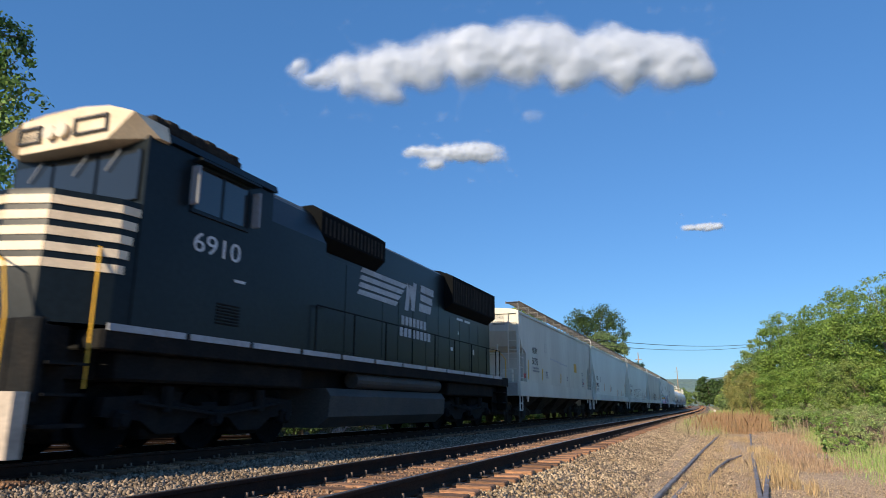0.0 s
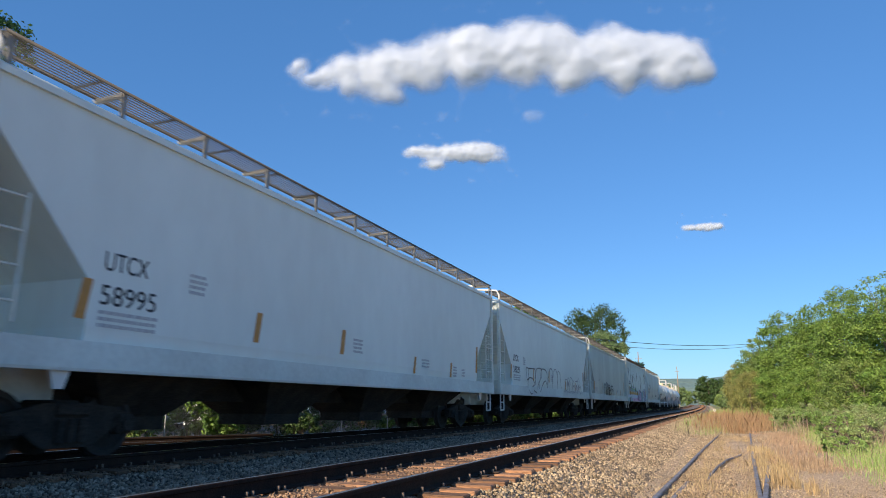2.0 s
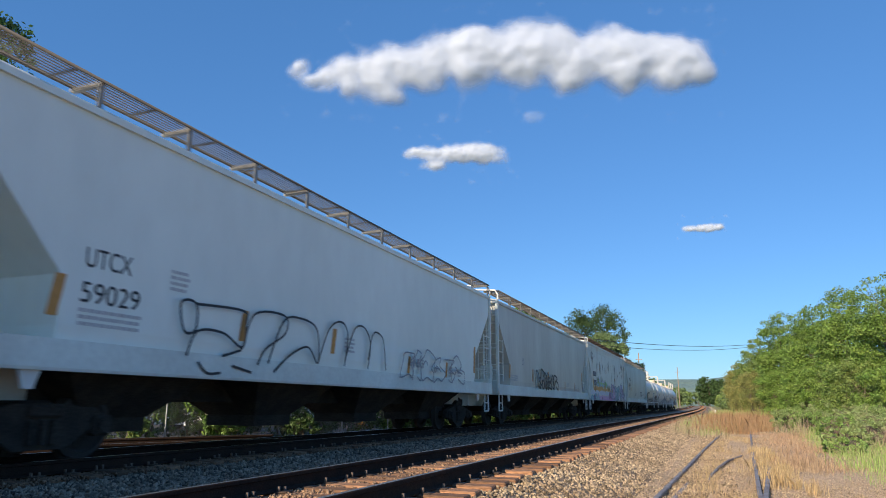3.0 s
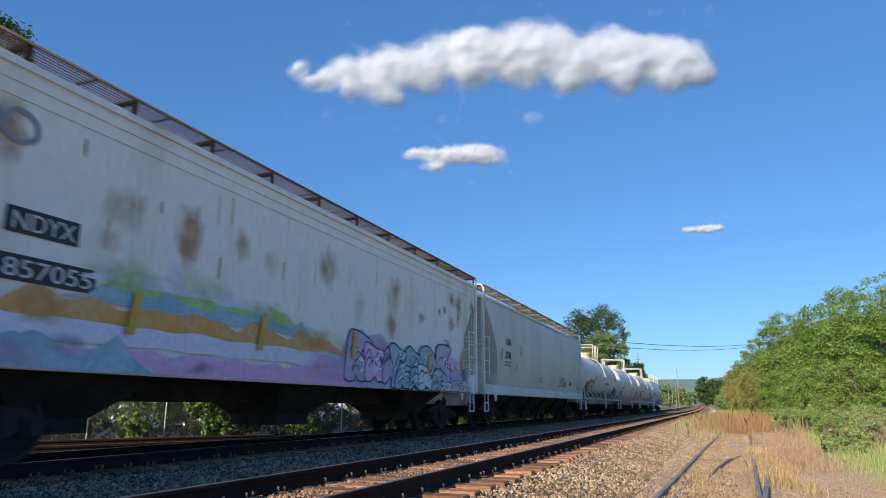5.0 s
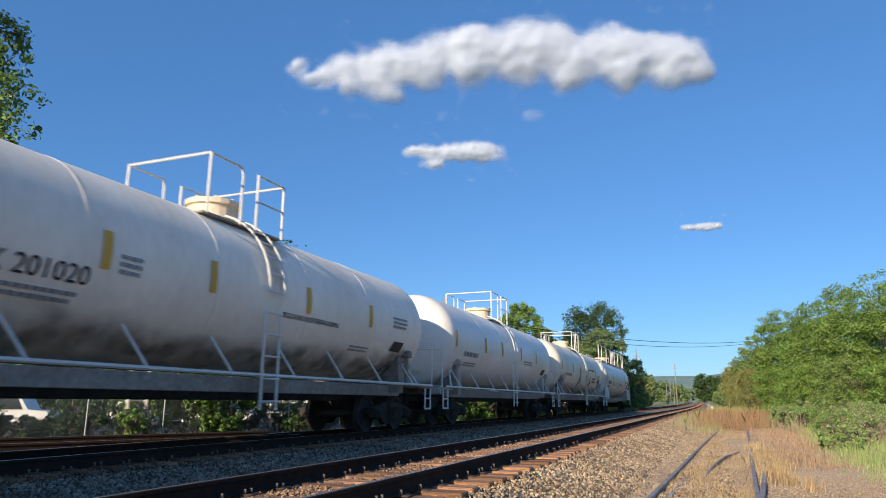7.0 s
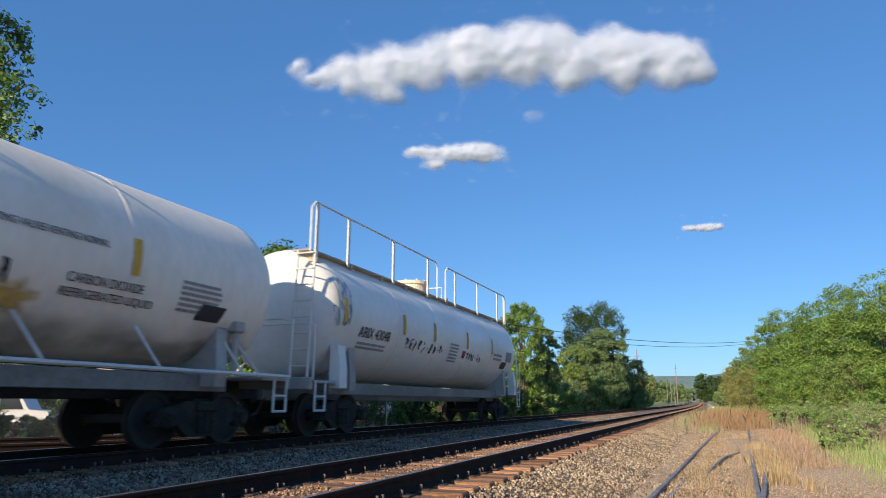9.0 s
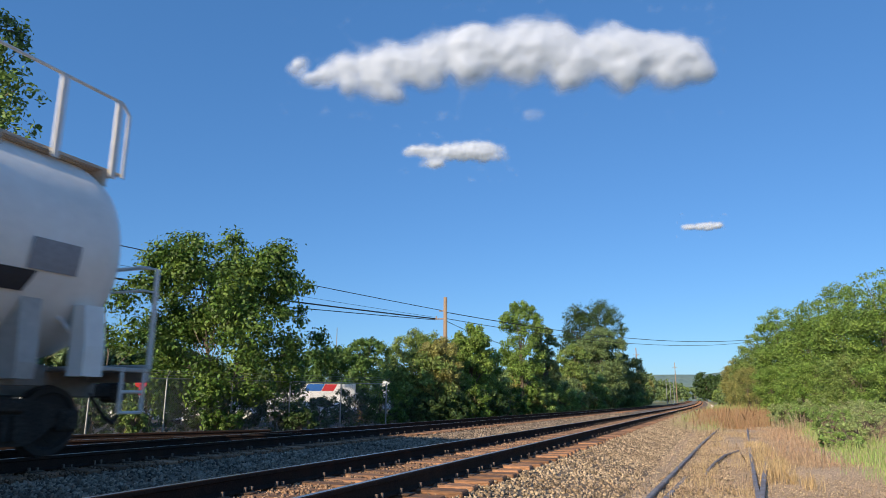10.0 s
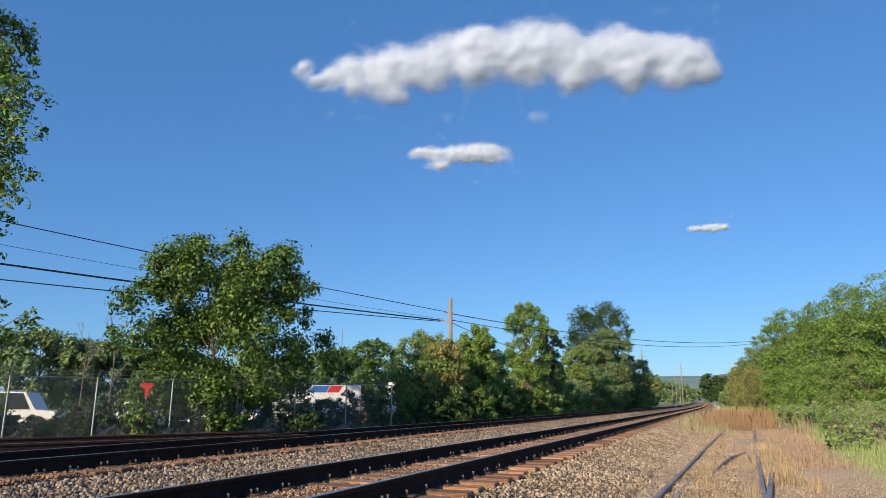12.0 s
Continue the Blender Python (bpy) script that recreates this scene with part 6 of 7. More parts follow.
def burner(parent, x, y, z, w, h, n, seed, fills, line, wide, layer):
    """Filled, outlined, interlocking sprayed letters that cannot be read."""
    rng = random.Random(seed)
    u = rng.uniform
    edge, shine = bmesh.new(), bmesh.new()
    a, step = y, w / n
    for k in range(n):
        d, top, sl = step * u(1.05, 1.4), h * u(0.82, 1.1), u(-0.3, 0.35) * step
        ring = [(a - 0.05 * d, z), (a + u(-0.1, 0.05) * d + sl * 0.4, z + top * 0.45), (a - 0.1 * d + sl, z + top * u(0.8, 0.9)), (a + 0.15 * d + sl, z + top), (a + 0.5 * d + sl, z + top * u(0.85, 1.05)),
                (a + 0.9 * d + sl, z + top * u(0.75, 1.0)), (a + u(0.65, 0.8) * d, z + top * 0.58), (a + u(0.9, 1.1) * d, z + top * u(0.3, 0.45)), (a + 0.95 * d, z + h * u(-0.04, 0.1)), (a + 0.6 * d, z + h * u(-0.03, 0.05)), (a + 0.45 * d, z + top * u(0.12, 0.25)), (a + 0.3 * d, z)]
        ring = curve([(p + u(-0.08, 0.08) * d, max(z, q + u(-0.04, 0.04) * h)) for p, q in ring], 2, True)[:-1]
        bm = bmesh.new()
        bm.faces.new([bm.verts.new((x + layer + 0.0012 * k, p, q)) for p, q in ring])
        part("spray_letter", bm, M[fills[k % len(fills)]], parent, "filled graffiti letter")
        top_x = x + layer + 0.0012 * k + 0.0006
        ribbon(edge, ring + ring[:1], wide, top_x)
        for _ in range(7):
            p, q = a + u(0.1, 0.8) * d + sl * 0.5, z + top * u(0.25, 0.75)
            ribbon(edge, curve([(p - 0.18 * d, q - 0.1 * h), (p, q + u(0.0, 0.16) * h), (p + 0.2 * d, q + u(-0.15, 0.1) * h)], 5), wide * u(0.5, 0.9), top_x)
        for _ in range(4):
            p, q = a + u(0.1, 0.8) * d + sl * 0.5, z + top * u(0.15, 0.85)
            ribbon(shine, curve([(p, q), (p + u(0.05, 0.2) * d, q + u(0.05, 0.15) * h), (p + u(0.2, 0.35) * d, q + u(-0.1, 0.2) * h)], 5), wide * u(0.7, 1.3), top_x + 0.0002)
        a += step
    tagged(part("spray_outline", edge, M[line], parent, "dark graffiti outlines"), kind="stuff")
    tagged(part("spray_highlight", shine, M["spray_pale"], parent, "pale graffiti highlights"), kind="stuff")


def rusty_hopper():
    th, h, x, _ = hopper(107.9, 127.15, "old rust-stained grey covered hopper covered in colourful graffiti", "old_paint", [(1.5, 1.8), (1.47, 2.3), (1.15, 3.1), (0.5, 3.9), (0.14, 4.15)], "grating_rust", sill="old_paint", outlets=3, proud=-0.048, eave=4.93, lift=0.27)
    o = -107.9 - h
    bm = bmesh.new()
    for k in range(2):
        box(bm, (x - 0.01, -h + 0.1, 4.45 + k * 0.2), (x + 0.016, h - 0.1, 4.49 + k * 0.2))
    for k in range(1, 5):
        y = -h + k * 2 * h / 5
        box(bm, (x - 0.01, y - 0.012, 2.7), (x + 0.01, y + 0.012, 4.45))
    part("seam", bm, M["old_paint"], th)
    bars(th, [(109.83 + o, 110.86 + o, 2.78, 3.1, 0), (109.8 + o, 111.2 + o, 2.2, 2.52, 0)], x + 0.012, "mark_black", "number_panel", "black number panel")
    lettering(th, "NDYX", 109.9 + o, 2.83, x + 0.018, 0.23, M["mark_white"], 0.9)
    lettering(th, "857055", 109.87 + o, 2.25, x + 0.018, 0.23, M["mark_white"], 1.26)
    # rust blooms and runs below the roof seam
    rust = [(109.66, 4.0, 0.35, 0.5, 1.0), (111.6, 3.5, 0.45, 0.4, 0.7), (111.35, 3.0, 0.3, 0.22, 0.6), (112.9, 3.5, 0.4, 0.5, 0.9), (112.85, 3.15, 0.25, 0.3, 0.8), (114.2, 3.55, 0.25, 0.35, 0.9), (115.1, 3.4, 0.3, 0.3, 0.5), (117.1, 3.7, 0.5, 0.5, 0.8), (120.5, 3.6, 0.5, 0.6, 0.9),
            (120.35, 2.8, 0.35, 0.5, 0.8), (122.3, 3.2, 0.22, 0.24, 0.9), (123.7, 3.58, 0.16, 0.16, 0.9), (124.1, 3.68, 0.2, 0.18, 0.9), (124.8, 4.1, 0.4, 0.3, 1.0), (125.4, 4.05, 0.35, 0.45, 1.0), (124.7, 3.3, 0.35, 0.3, 0.7), (125.3, 3.55, 0.2, 0.4, 0.8), (126.7, 4.0, 0.3, 0.6, 0.9), (118.6, 3.0, 0.3, 0.5, 0.4)]
    soft_patch(th, [(y + o, z, w, k, s) for y, z, w, k, s in rust], x + 0.002, "soft_rust", "rust_patch", "brown rust blooms")
    rng = random.Random(8)
    bm = bmesh.new()
    for k in range(20):
        y, z = rng.uniform(-h + 1.8, h - 0.6), rng.uniform(3.2, 4.35)
        ribbon(bm, [(y, z), (y + rng.uniform(-0.02, 0.02), z - rng.uniform(0.15, 0.7))], rng.uniform(0.012, 0.035), x + 0.016)
    tagged(part("rust_run", bm, M["rust_streak"], th, "thin brown rust runs"), kind="stuff")
    # bands of sprayed colour under the rear half
    def band(y0, y1, z0, z1, material, seed, d, wave, spikes=0.0):
        rng = random.Random(seed)
        bm = bmesh.new()
        n = int((y1 - y0) / 0.12)
        up, dn = [], []
        for i in range(n + 1):
            y = y0 + (y1 - y0) * i / n + o
            e = min(1, i / 6, (n - i) / 6)
            up.append((y, z0 + (z1 - z0) * e + wave * e * noise.fractal((y * 1.3, seed, 0), 1.0, 2.0, 3) + spikes * e * (0.5 + 0.5 * math.sin(y * 5.1 + seed)) ** 4 * rng.uniform(0.5, 1.2)))
            dn.append((y, max(1.17, z0 + wave * 0.4 * noise.noise((y * 1.3, seed, 7)))))
        vs = [(bm.verts.new((x + d, *a)), bm.verts.new((x + d, *b))) for a, b in zip(up, dn)]
        for (a, b), (c, e) in zip(vs, vs[1:]):
            bm.faces.new((a, b, e, c))
        part("spray_band", bm, M[material], th, "sprayed colour band")
    band(108.3, 120.6, 1.55, 1.86, "spray_pale", 4, 0.014, 0.12)
    band(109.4, 118.6, 1.18, 1.5, "spray_violet", 5, 0.0155, 0.12)
    band(108.2, 112.4, 1.18, 1.5, "spray_teal", 6, 0.0165, 0.2, 0.1)
    band(111.0, 116.3, 2.2, 2.45, "spray_green", 1, 0.0145, 0.22, 0.2)
    band(110.9, 115.2, 2.42, 2.55, "spray_pale", 14, 0.0155, 0.25, 0.25)
    band(110.6, 116.8, 2.1, 2.3, "spray_teal", 2, 0.016, 0.16, 0.1)
    band(109.6, 118.0, 1.84, 2.12, "spray_orange", 3, 0.0175, 0.18)
    band(117.4, 121.2, 1.18, 2.4, "spray_lilac", 8, 0.0145, 0.25, 0.15)
    band(123.4, 126.6, 1.18, 1.95, "spray_lilac", 10, 0.0145, 0.2, 0.1)
    soft_patch(th, [(q + o, z, w, k, s) for q, z, w, k, s in ((111.8, 2.55, 0.8, 0.3, 0.8), (113.2, 2.6, 0.9, 0.3, 0.7), (115.0, 2.4, 1.0, 0.3, 0.7))], x + 0.019, "soft_green", "spray_mist", "green spray mist")
    soft_patch(th, [(q + o, z, w, k, s) for q, z, w, k, s in ((110.4, 1.95, 0.5, 0.25, 0.9), (116.8, 2.1, 1.0, 0.25, 0.8), (118.2, 2.0, 0.6, 0.2, 0.6))], x + 0.022, "soft_orange", "spray_mist", "orange spray mist")
    soft_patch(th, [(q + o, z, w, k, s) for q, z, w, k, s in ((117.6, 1.6, 1.4, 0.4, 0.9), (119.4, 2.0, 1.3, 0.55, 0.9), (124.6, 2.0, 0.9, 0.4, 0.9), (110.0, 1.35, 0.6, 0.25, 0.9))], x + 0.024, "soft_violet", "spray_mist", "violet spray mist")
    soft_patch(th, [(q + o, z, w, k, s) for q, z, w, k, s in ((110.9, 1.5, 0.35, 0.18, 0.9), (113.4, 1.32, 0.3, 0.12, 0.8), (125.9, 1.75, 0.5, 0.25, 1.0), (119.2, 1.5, 0.6, 0.25, 0.7))], x + 0.026, "soft_deep", "spray_mist", "dark blue spray mist")
    burner(th, x, 118.0 + o, 1.3, 2.8, 1.1, 3, 25, ("spray_lilac", "spray_violet", "spray_lilac"), "spray_deep", 0.045, 0.029)
    burner(th, x, 120.4 + o, 1.2, 3.9, 1.38, 4, 31, ("spray_ice", "spray_teal", "spray_ice", "spray_lilac"), "spray_deep", 0.05, 0.036)
    burner(th, x, 120.6 + o, 1.18, 3.2, 0.72, 4, 44, ("spray_ice", "spray_teal", "spray_pale", "spray_ice"), "spray_deep", 0.04, 0.044)
    burner(th, x, 123.7 + o, 1.18, 2.6, 0.34, 5, 37, ("mark_white", "spray_pale"), "spray_deep", 0.025, 0.053)
    bars(th, [(y + o, y + 0.15 + o, z, z + 0.62, 0.1) for y, z in ((109.35, 1.95), (111.75, 1.72), (114.75, 1.72), (118.2, 1.8), (122.65, 1.62), (125.5, 1.9))], x + 0.062, "stripe_yellow", label="yellow reflective stripe")
    outline_tag(th, x + 0.016, o, balloon_letters(124.05, 2.45, 0.6, 0.3, 3, 61), "mark_black", 0.018, "small black graffiti scrawl")
    bm = bmesh.new()
    for cy in (-h + 0.75 + 0.7, -h + 1.95):
        ribbon(bm, curve([(cy - 0.2, 4.0), (cy - 0.17, 4.22), (cy, 4.3), (cy + 0.2, 4.2), (cy + 0.22, 4.0), (cy, 3.9)], 5, True), 0.07, x + 0.016)
    part("stencil", bm, M["mark_grey"], th)


def round_hopper():
    th, h, x, _ = hopper(127.95, 147.35, "grey covered hopper car with bulging sides and a black tag", "cream_paint", [(2.3, 1.2), (2.15, 2.0), (1.75, 2.9), (1.1, 3.8), (0.45, 4.4), (0.3, 4.9)], bulge=True, outlets=5, rear=0.35, lip=1.52, lift=0.38)
    o = -127.95 - h
    before = set(th.children)
    lettering(th, "CKIX", 130.92 + o, 3.15, x, 0.3, M["mark_black"], 0.8)
    lettering(th, "3006", 130.85 + o, 2.62, x, 0.32, M["mark_black"], 0.88)
    small_print(th, [(130.85 + o, 2.45, 1.0, 2, 0.07), (133.1 + o, 3.2, 0.3, 4, 0.06), (137 + o, 2.05, 0.6, 3, 0.06)], x - 0.02, M["mark_grey"])
    bars(th, [(130.3 + o, 130.48 + o, 2.55, 3.0, 0.1), (132.6 + o, 132.75 + o, 2.2, 2.55, 0.12), (145.2 + o, 145.36 + o, 2.6, 3.2, 0.08)], x - 0.015, "stripe_yellow", label="yellow reflective stripe")
    outline_tag(th, x - 0.04, o, balloon_letters(141.4, 1.8, 2.2, 0.42, 5, 33), "mark_black", 0.035, "black graffiti tag")
    bars(th, [(144.3 + o, 144.75 + o, 1.9, 2.1, 0.05)], x - 0.04, "mark_black", "notice_patch", "black consolidated stencil patch")
    # the marks follow the bulging side
    for ob in set(th.children) - before:
        low = min(v.co.x for v in ob.data.vertices)
        for v in ob.data.vertices:
            v.co.x += 1.18 + 0.39 * math.sin(min(1.0, max(0.0, (v.co.z - 0.95) / 2.4)) * math.pi / 2) + 0.006 - low


def scrawl(y, z, w, h, n, seed):
    """A quick marker tag: angular glyphs of two or three strokes with gaps, not readable."""
    rng = random.Random(seed)
    u = rng.uniform
    out, a, d = [], y, w / n
    for k in range(n):
        if rng.random() < 0.14:
            out.append(([(a + 0.3 * d, z + 0.4 * h), (a + 0.4 * d, z + 0.45 * h)], False))
            a += d * 0.7
            continue
        for _ in range(rng.randrange(3, 5)):
            pts = [(a + u(0.0, 0.75) * d, z + u(0.0, 1.0) * h) for _ in range(rng.randrange(2, 4))]
            pts.sort(key=lambda q: q[1] * (1 if k % 2 else -1))
            out.append((pts, False))
        a += d
    return out


def tank(y0, y1, label, paint, mark="", number="", mark_y=0.0, walkway=False, belt=1.23, dirt=False, prints=(), seed=0, tags=()):
    """A tank car; its tank reaches from y0 to y1."""
    c, h = (y0 + y1) / 2, (y1 - y0) / 2
    th = thing("tank_car", label, "tank car", "cars of the freight train")
    CARS.append((th, c))
    steel = "sill_dirty" if dirt else "dusty_paint"
    R, zc, seg = 1.53, 2.80, 40
    bm = bmesh.new()
    rings = []
    ends = [(-h, 0.04), (-h + 0.03, 0.35), (-h + 0.1, 0.62), (-h + 0.22, 0.83), (-h + 0.4, 0.95), (-h + 0.6, 0.995), (-h + 0.75, 1.0)]
    prof = ends + [(y, 1.0) for y in np.linspace(-h + 2, h - 2, 7)] + [(-a, b) for a, b in reversed(ends)]
    for y, k in prof:
        rings.append([(math.cos(a) * R * k, y, zc + math.sin(a) * R * k) for a in [i * math.tau / seg for i in range(seg)]])
    loft(bm, rings)
    bmesh.ops.recalc_face_normals(bm, faces=bm.faces)
    part("tank_shell", bm, M[paint], th, smooth=True)
    for y in (-h * 0.52, -h * 0.18, h * 0.18, h * 0.52):
        bm = bmesh.new()
        rr = [[(math.cos(a) * r, y + d, zc + math.sin(a) * r) for a in [i * math.tau / seg for i in range(seg)]] for r, d in ((R - 0.01, -0.03), (R + 0.006, -0.02), (R + 0.006, 0.02), (R - 0.01, 0.03))]
        loft(bm, rr, caps=False)
        bmesh.ops.recalc_face_normals(bm, faces=bm.faces)
        part("weld_band", bm, M[paint], th, smooth=True)
    e0, e1 = -h - 0.55, h + 0.55
    bm = bmesh.new()
    box(bm, (-0.32, e0 + 0.1, 0.78), (0.32, e1 - 0.1, 1.18), 0.02)
    for s in (-1, 1):
        b2 = bmesh.new()
        box(b2, (s * 1.0 - 0.05, -h + 1, 0.92), (s * 1.0 + 0.05, h - 1, 1.2), 0.01)
        part("side_beam", b2, M["sill_dirty" if dirt else "tank_beam"], th)
    part("underframe", bm, M["tank_beam" if walkway else "under"], th)
    for s in (-1, 1):
        y = s * (h - 1.55)
        bm = bmesh.new()
        prism(bm, [(-1.35, 1.0), (1.35, 1.0), (1.38, 1.2), (1.3, 2.15), (1.05, 1.75), (0.6, 1.42), (0, 1.3), (-0.6, 1.42), (-1.05, 1.75), (-1.3, 2.15), (-1.38, 1.2)], y - 0.14, y + 0.14, "y")
        part("saddle", bm, M[steel], th)
        bm = bmesh.new()
        ye = s * (h + 0.35)
        box(bm, (-1.5, min(ye, ye - s * 0.9), 1.14), (1.5, max(ye, ye - s * 0.9), 1.2), 0.01)
        box(bm, (-1.45, ye - 0.06, 1.0), (1.45, ye + 0.06, 1.26), 0.015)
        part("end_platform", bm, M[steel], th)
        bm = bmesh.new()
        for sx in (-1, 1):
            tube(bm, [(sx * 1.48, ye, 1.2), (sx * 1.48, ye, 2.35), (sx * 1.2, ye, 2.4), (0, ye, 2.4)], 0.022)
            rod(bm, (sx * 1.48, ye - s * 0.1, 1.2), (sx * 1.48, ye - s * 0.1, 0.55), 0.026)
            rod(bm, (sx * 1.48, ye - s * 0.5, 1.2), (sx * 1.48, ye - s * 0.5, 0.55), 0.026)
            rod(bm, (sx * 1.48, ye - s * 0.1, 0.57), (sx * 1.48, ye - s * 0.5, 0.57), 0.024)
            rod(bm, (sx * 1.48, ye - s * 0.1, 0.86), (sx * 1.48, ye - s * 0.5, 0.86), 0.024)
            rod(bm, (sx * 1.45, ye - s * 0.9, 1.2), (sx * 1.1, ye - s * 1.5, 2.0), 0.03)
        part("end_handrail", bm, M["white_paint"], th)
        truck(th, y)
        coupler(th, s * (h + 0.35), s)
        bm = bmesh.new()
        box(bm, (1.25, y + 0.3 * s - 0.12, 1.95), (1.5, y + 0.3 * s + 0.12, 2.15), 0.03)
        rod(bm, (1.38, y + 0.3 * s, 1.2), (1.38, y + 0.3 * s, 1.95), 0.06)
        if walkway:
            bm.free()
        else:
            part("valve_box", bm, M[steel], th)
    if not walkway:
        for s in (-1, 1):
            bm = bmesh.new()
            tube(bm, [(s * 1.56, -h - 0.2, belt), (s * 1.56, h + 0.2, belt)], 0.035)
            for k in range(8):
                y = -h * 0.85 + k * 1.7 * h / 7
                rod(bm, (s * 1.56, y, belt), (s * 1.28, y - 0.3, 1.85), 0.025)
            part("side_handrail", bm, M["white_paint"], th)
        for s in (-1, 1):
            bm = bmesh.new()
            for k in (-0.24, 0.24):
                tube(bm, [(s * 1.58, k + 0.08, 0.6), (s * 1.58, k + 0.08, 2.4)], 0.03)
                tube(bm, [(s * math.cos(a) * (R + 0.12), k + 0.08, zc + math.sin(a) * (R + 0.12)) for a in [i * 0.16 for i in range(9)]], 0.024)
            for k in range(11):
                a = (k - 5) * 0.22
                q = (s * math.cos(max(0, a)) * (R + 0.1), zc + (math.sin(a) * (R + 0.1) if a > 0 else a * 1.55 * 1.2))
                rod(bm, (q[0], -0.16, q[1]), (q[0], 0.32, q[1]), 0.02)
            part("ladder", bm, M["white_paint"], th)
        bm = bmesh.new()
        for s in (-1, 1):
            box(bm, (min(s * 0.5, s * 0.95), -1.35, 4.1), (max(s * 0.5, s * 0.95), 1.05, 4.14))
        part("platform", bm, M[steel], th)
        bm = bmesh.new()
        for s in (-1, 1):
            x = s * 1.0
            tube(bm, [(x, -1.3, 4.1), (x, -1.3, 5.25), (x, -0.4, 5.25), (x, -0.36, 5.1), (x, -0.36, 4.1)], 0.028)
            tube(bm, [(x, 0.12, 4.1), (x, 0.12, 5.25), (x, 1.0, 5.25), (x, 1.0, 4.1)], 0.028)
            rod(bm, (x, 0.12, 4.7), (x, 1.0, 4.7), 0.02)
        for y in (-1.3, 1.0):
            rod(bm, (-1, y, 5.25), (1, y, 5.25), 0.028)
        part("platform_railing", bm, M["white_paint"], th)
    else:
        bm = bmesh.new()
        for k in range(6):
            box(bm, (0.5 + k * 0.08, -h + 0.1, 4.14), (0.56 + k * 0.08, h - 0.1, 4.18))
        for k in range(10):
            y = -h + 0.4 + k * (2 * h - 0.8) / 9
            box(bm, (0.5, y - 0.03, 3.9), (0.98, y + 0.03, 4.14))
        part("walkway", bm, M["walk_taupe"], th)
        bm = bmesh.new()
        a0, a1, b0, b1 = -h + 0.05, -0.15, 0.6, h - 0.1
        for p, q, posts in ((a0, a1, (-h + 0.3, -6.1, -3.5, -0.95)), (b0, b1, (1.55, 4.0, 6.6, h - 0.3))):
            tube(bm, [(1.0, p, 4.1), (1.0, p, 5.15), (1.0, p + 0.15, 5.3), (1.0, q - 0.15, 5.3), (1.0, q, 5.15), (1.0, q, 4.1)], 0.026)
            for y in posts:
                box(bm, (0.98, y - 0.05, 4.05), (1.02, y + 0.05, 5.29))
        tube(bm, [(-0.9, -2.2, 4.2), (-0.9, -2.1, 4.9), (-0.9, -0.3, 4.9), (-0.9, -0.1, 4.2)], 0.028)
        tube(bm, [(-0.5, 1.5, 4.3), (-0.5, 1.5, 4.75), (0.5, 1.5, 4.75), (0.5, 1.5, 4.3)], 0.026)
        part("walkway_railing", bm, M["white_paint"], th)
        bm = bmesh.new()
        for k in (0.75, 1.2):
            rod(bm, (k, -h - 0.15, 1.2), (k, -h - 0.05, 4.1), 0.03)
        for k in range(8):
            rod(bm, (0.75, -h - 0.12, 1.5 + k * 0.36), (1.2, -h - 0.12, 1.5 + k * 0.36), 0.02)
        part("ladder", bm, M["white_paint"], th)
        for s in (-1, 1):
            bm = bmesh.new()
            prism(bm, [(1.3, 1.05), (1.58, 1.05), (1.58, 1.45), (1.5, 2.0), (1.3, 2.0)], s * (h - 0.75) - 0.16, s * (h - 0.75) + 0.16, "y")
            part("end_plate", bm, M[paint], th)
        bm = bmesh.new()
        ye = h + 0.5
        tube(bm, [(1.3, ye, 1.2), (1.3, ye, 2.75), (1.0, ye, 2.8), (-1.0, ye, 2.8), (-1.3, ye, 2.75), (-1.3, ye, 1.2)], 0.035)
        part("brake_platform_rail", bm, M["white_paint"], th)
    bm = bmesh.new()
    rod(bm, (0, 0, 4.15), (0, 0, 4.62), 0.5, 20)
    rod(bm, (0, 0, 4.62), (0, 0, 4.72), 0.56, 20)
    for k in range(8):
        a = k * math.tau / 8
        rod(bm, (math.cos(a) * 0.48, math.sin(a) * 0.48, 4.5), (math.cos(a) * 0.48, math.sin(a) * 0.48, 4.77), 0.03, 6)
    part("manway", bm, M["cream"], th)
    o = -c
    # marks follow the round shell
    def wrap(ob):
        for v in ob.data.vertices:
            a = (v.co.z - zc) / R
            r = R + 0.018 + (v.co.x - 1.5)
            v.co.x, v.co.z = r * math.cos(a), zc + r * math.sin(a)
        return ob
    if mark:
        wrap(lettering(th, mark + " " + number, mark_y + o, 2.28, 1.5, 0.27, M["mark_black"], 2.1 if not walkway else 1.65))
    for q in (-0.9, -0.49, -0.21, 0.165, 0.52):
        bm = bmesh.new()
        plaque(bm, q * h, q * h + 0.15, 2.55, 3.1, 1.5)
        wrap(part("paint_bar", bm, M["stripe_yellow"], th, "yellow reflective stripe"))
    if prints:
        wrap(small_print(th, [(y + o, z, w, r, s) for y, z, w, r, s in prints], 1.5, M["mark_grey"]))
    for k, (y, z, w, hh, n, col) in enumerate(tags):
        bm = bmesh.new()
        for s_, closed in (scrawl if n > 5 else balloon_letters)(y + o, z, w, hh, n, seed + k):
            ribbon(bm, curve(s_, 5, closed), 0.042 if n > 5 else 0.03, 1.5)
        wrap(part("spray_tag", bm, M[col], th, "black sprayed tag"))
    bm = bmesh.new()
    plaque(bm, h - 2.35, h - 1.75, 2.05, 2.33, 1.502, 0, 0.1)
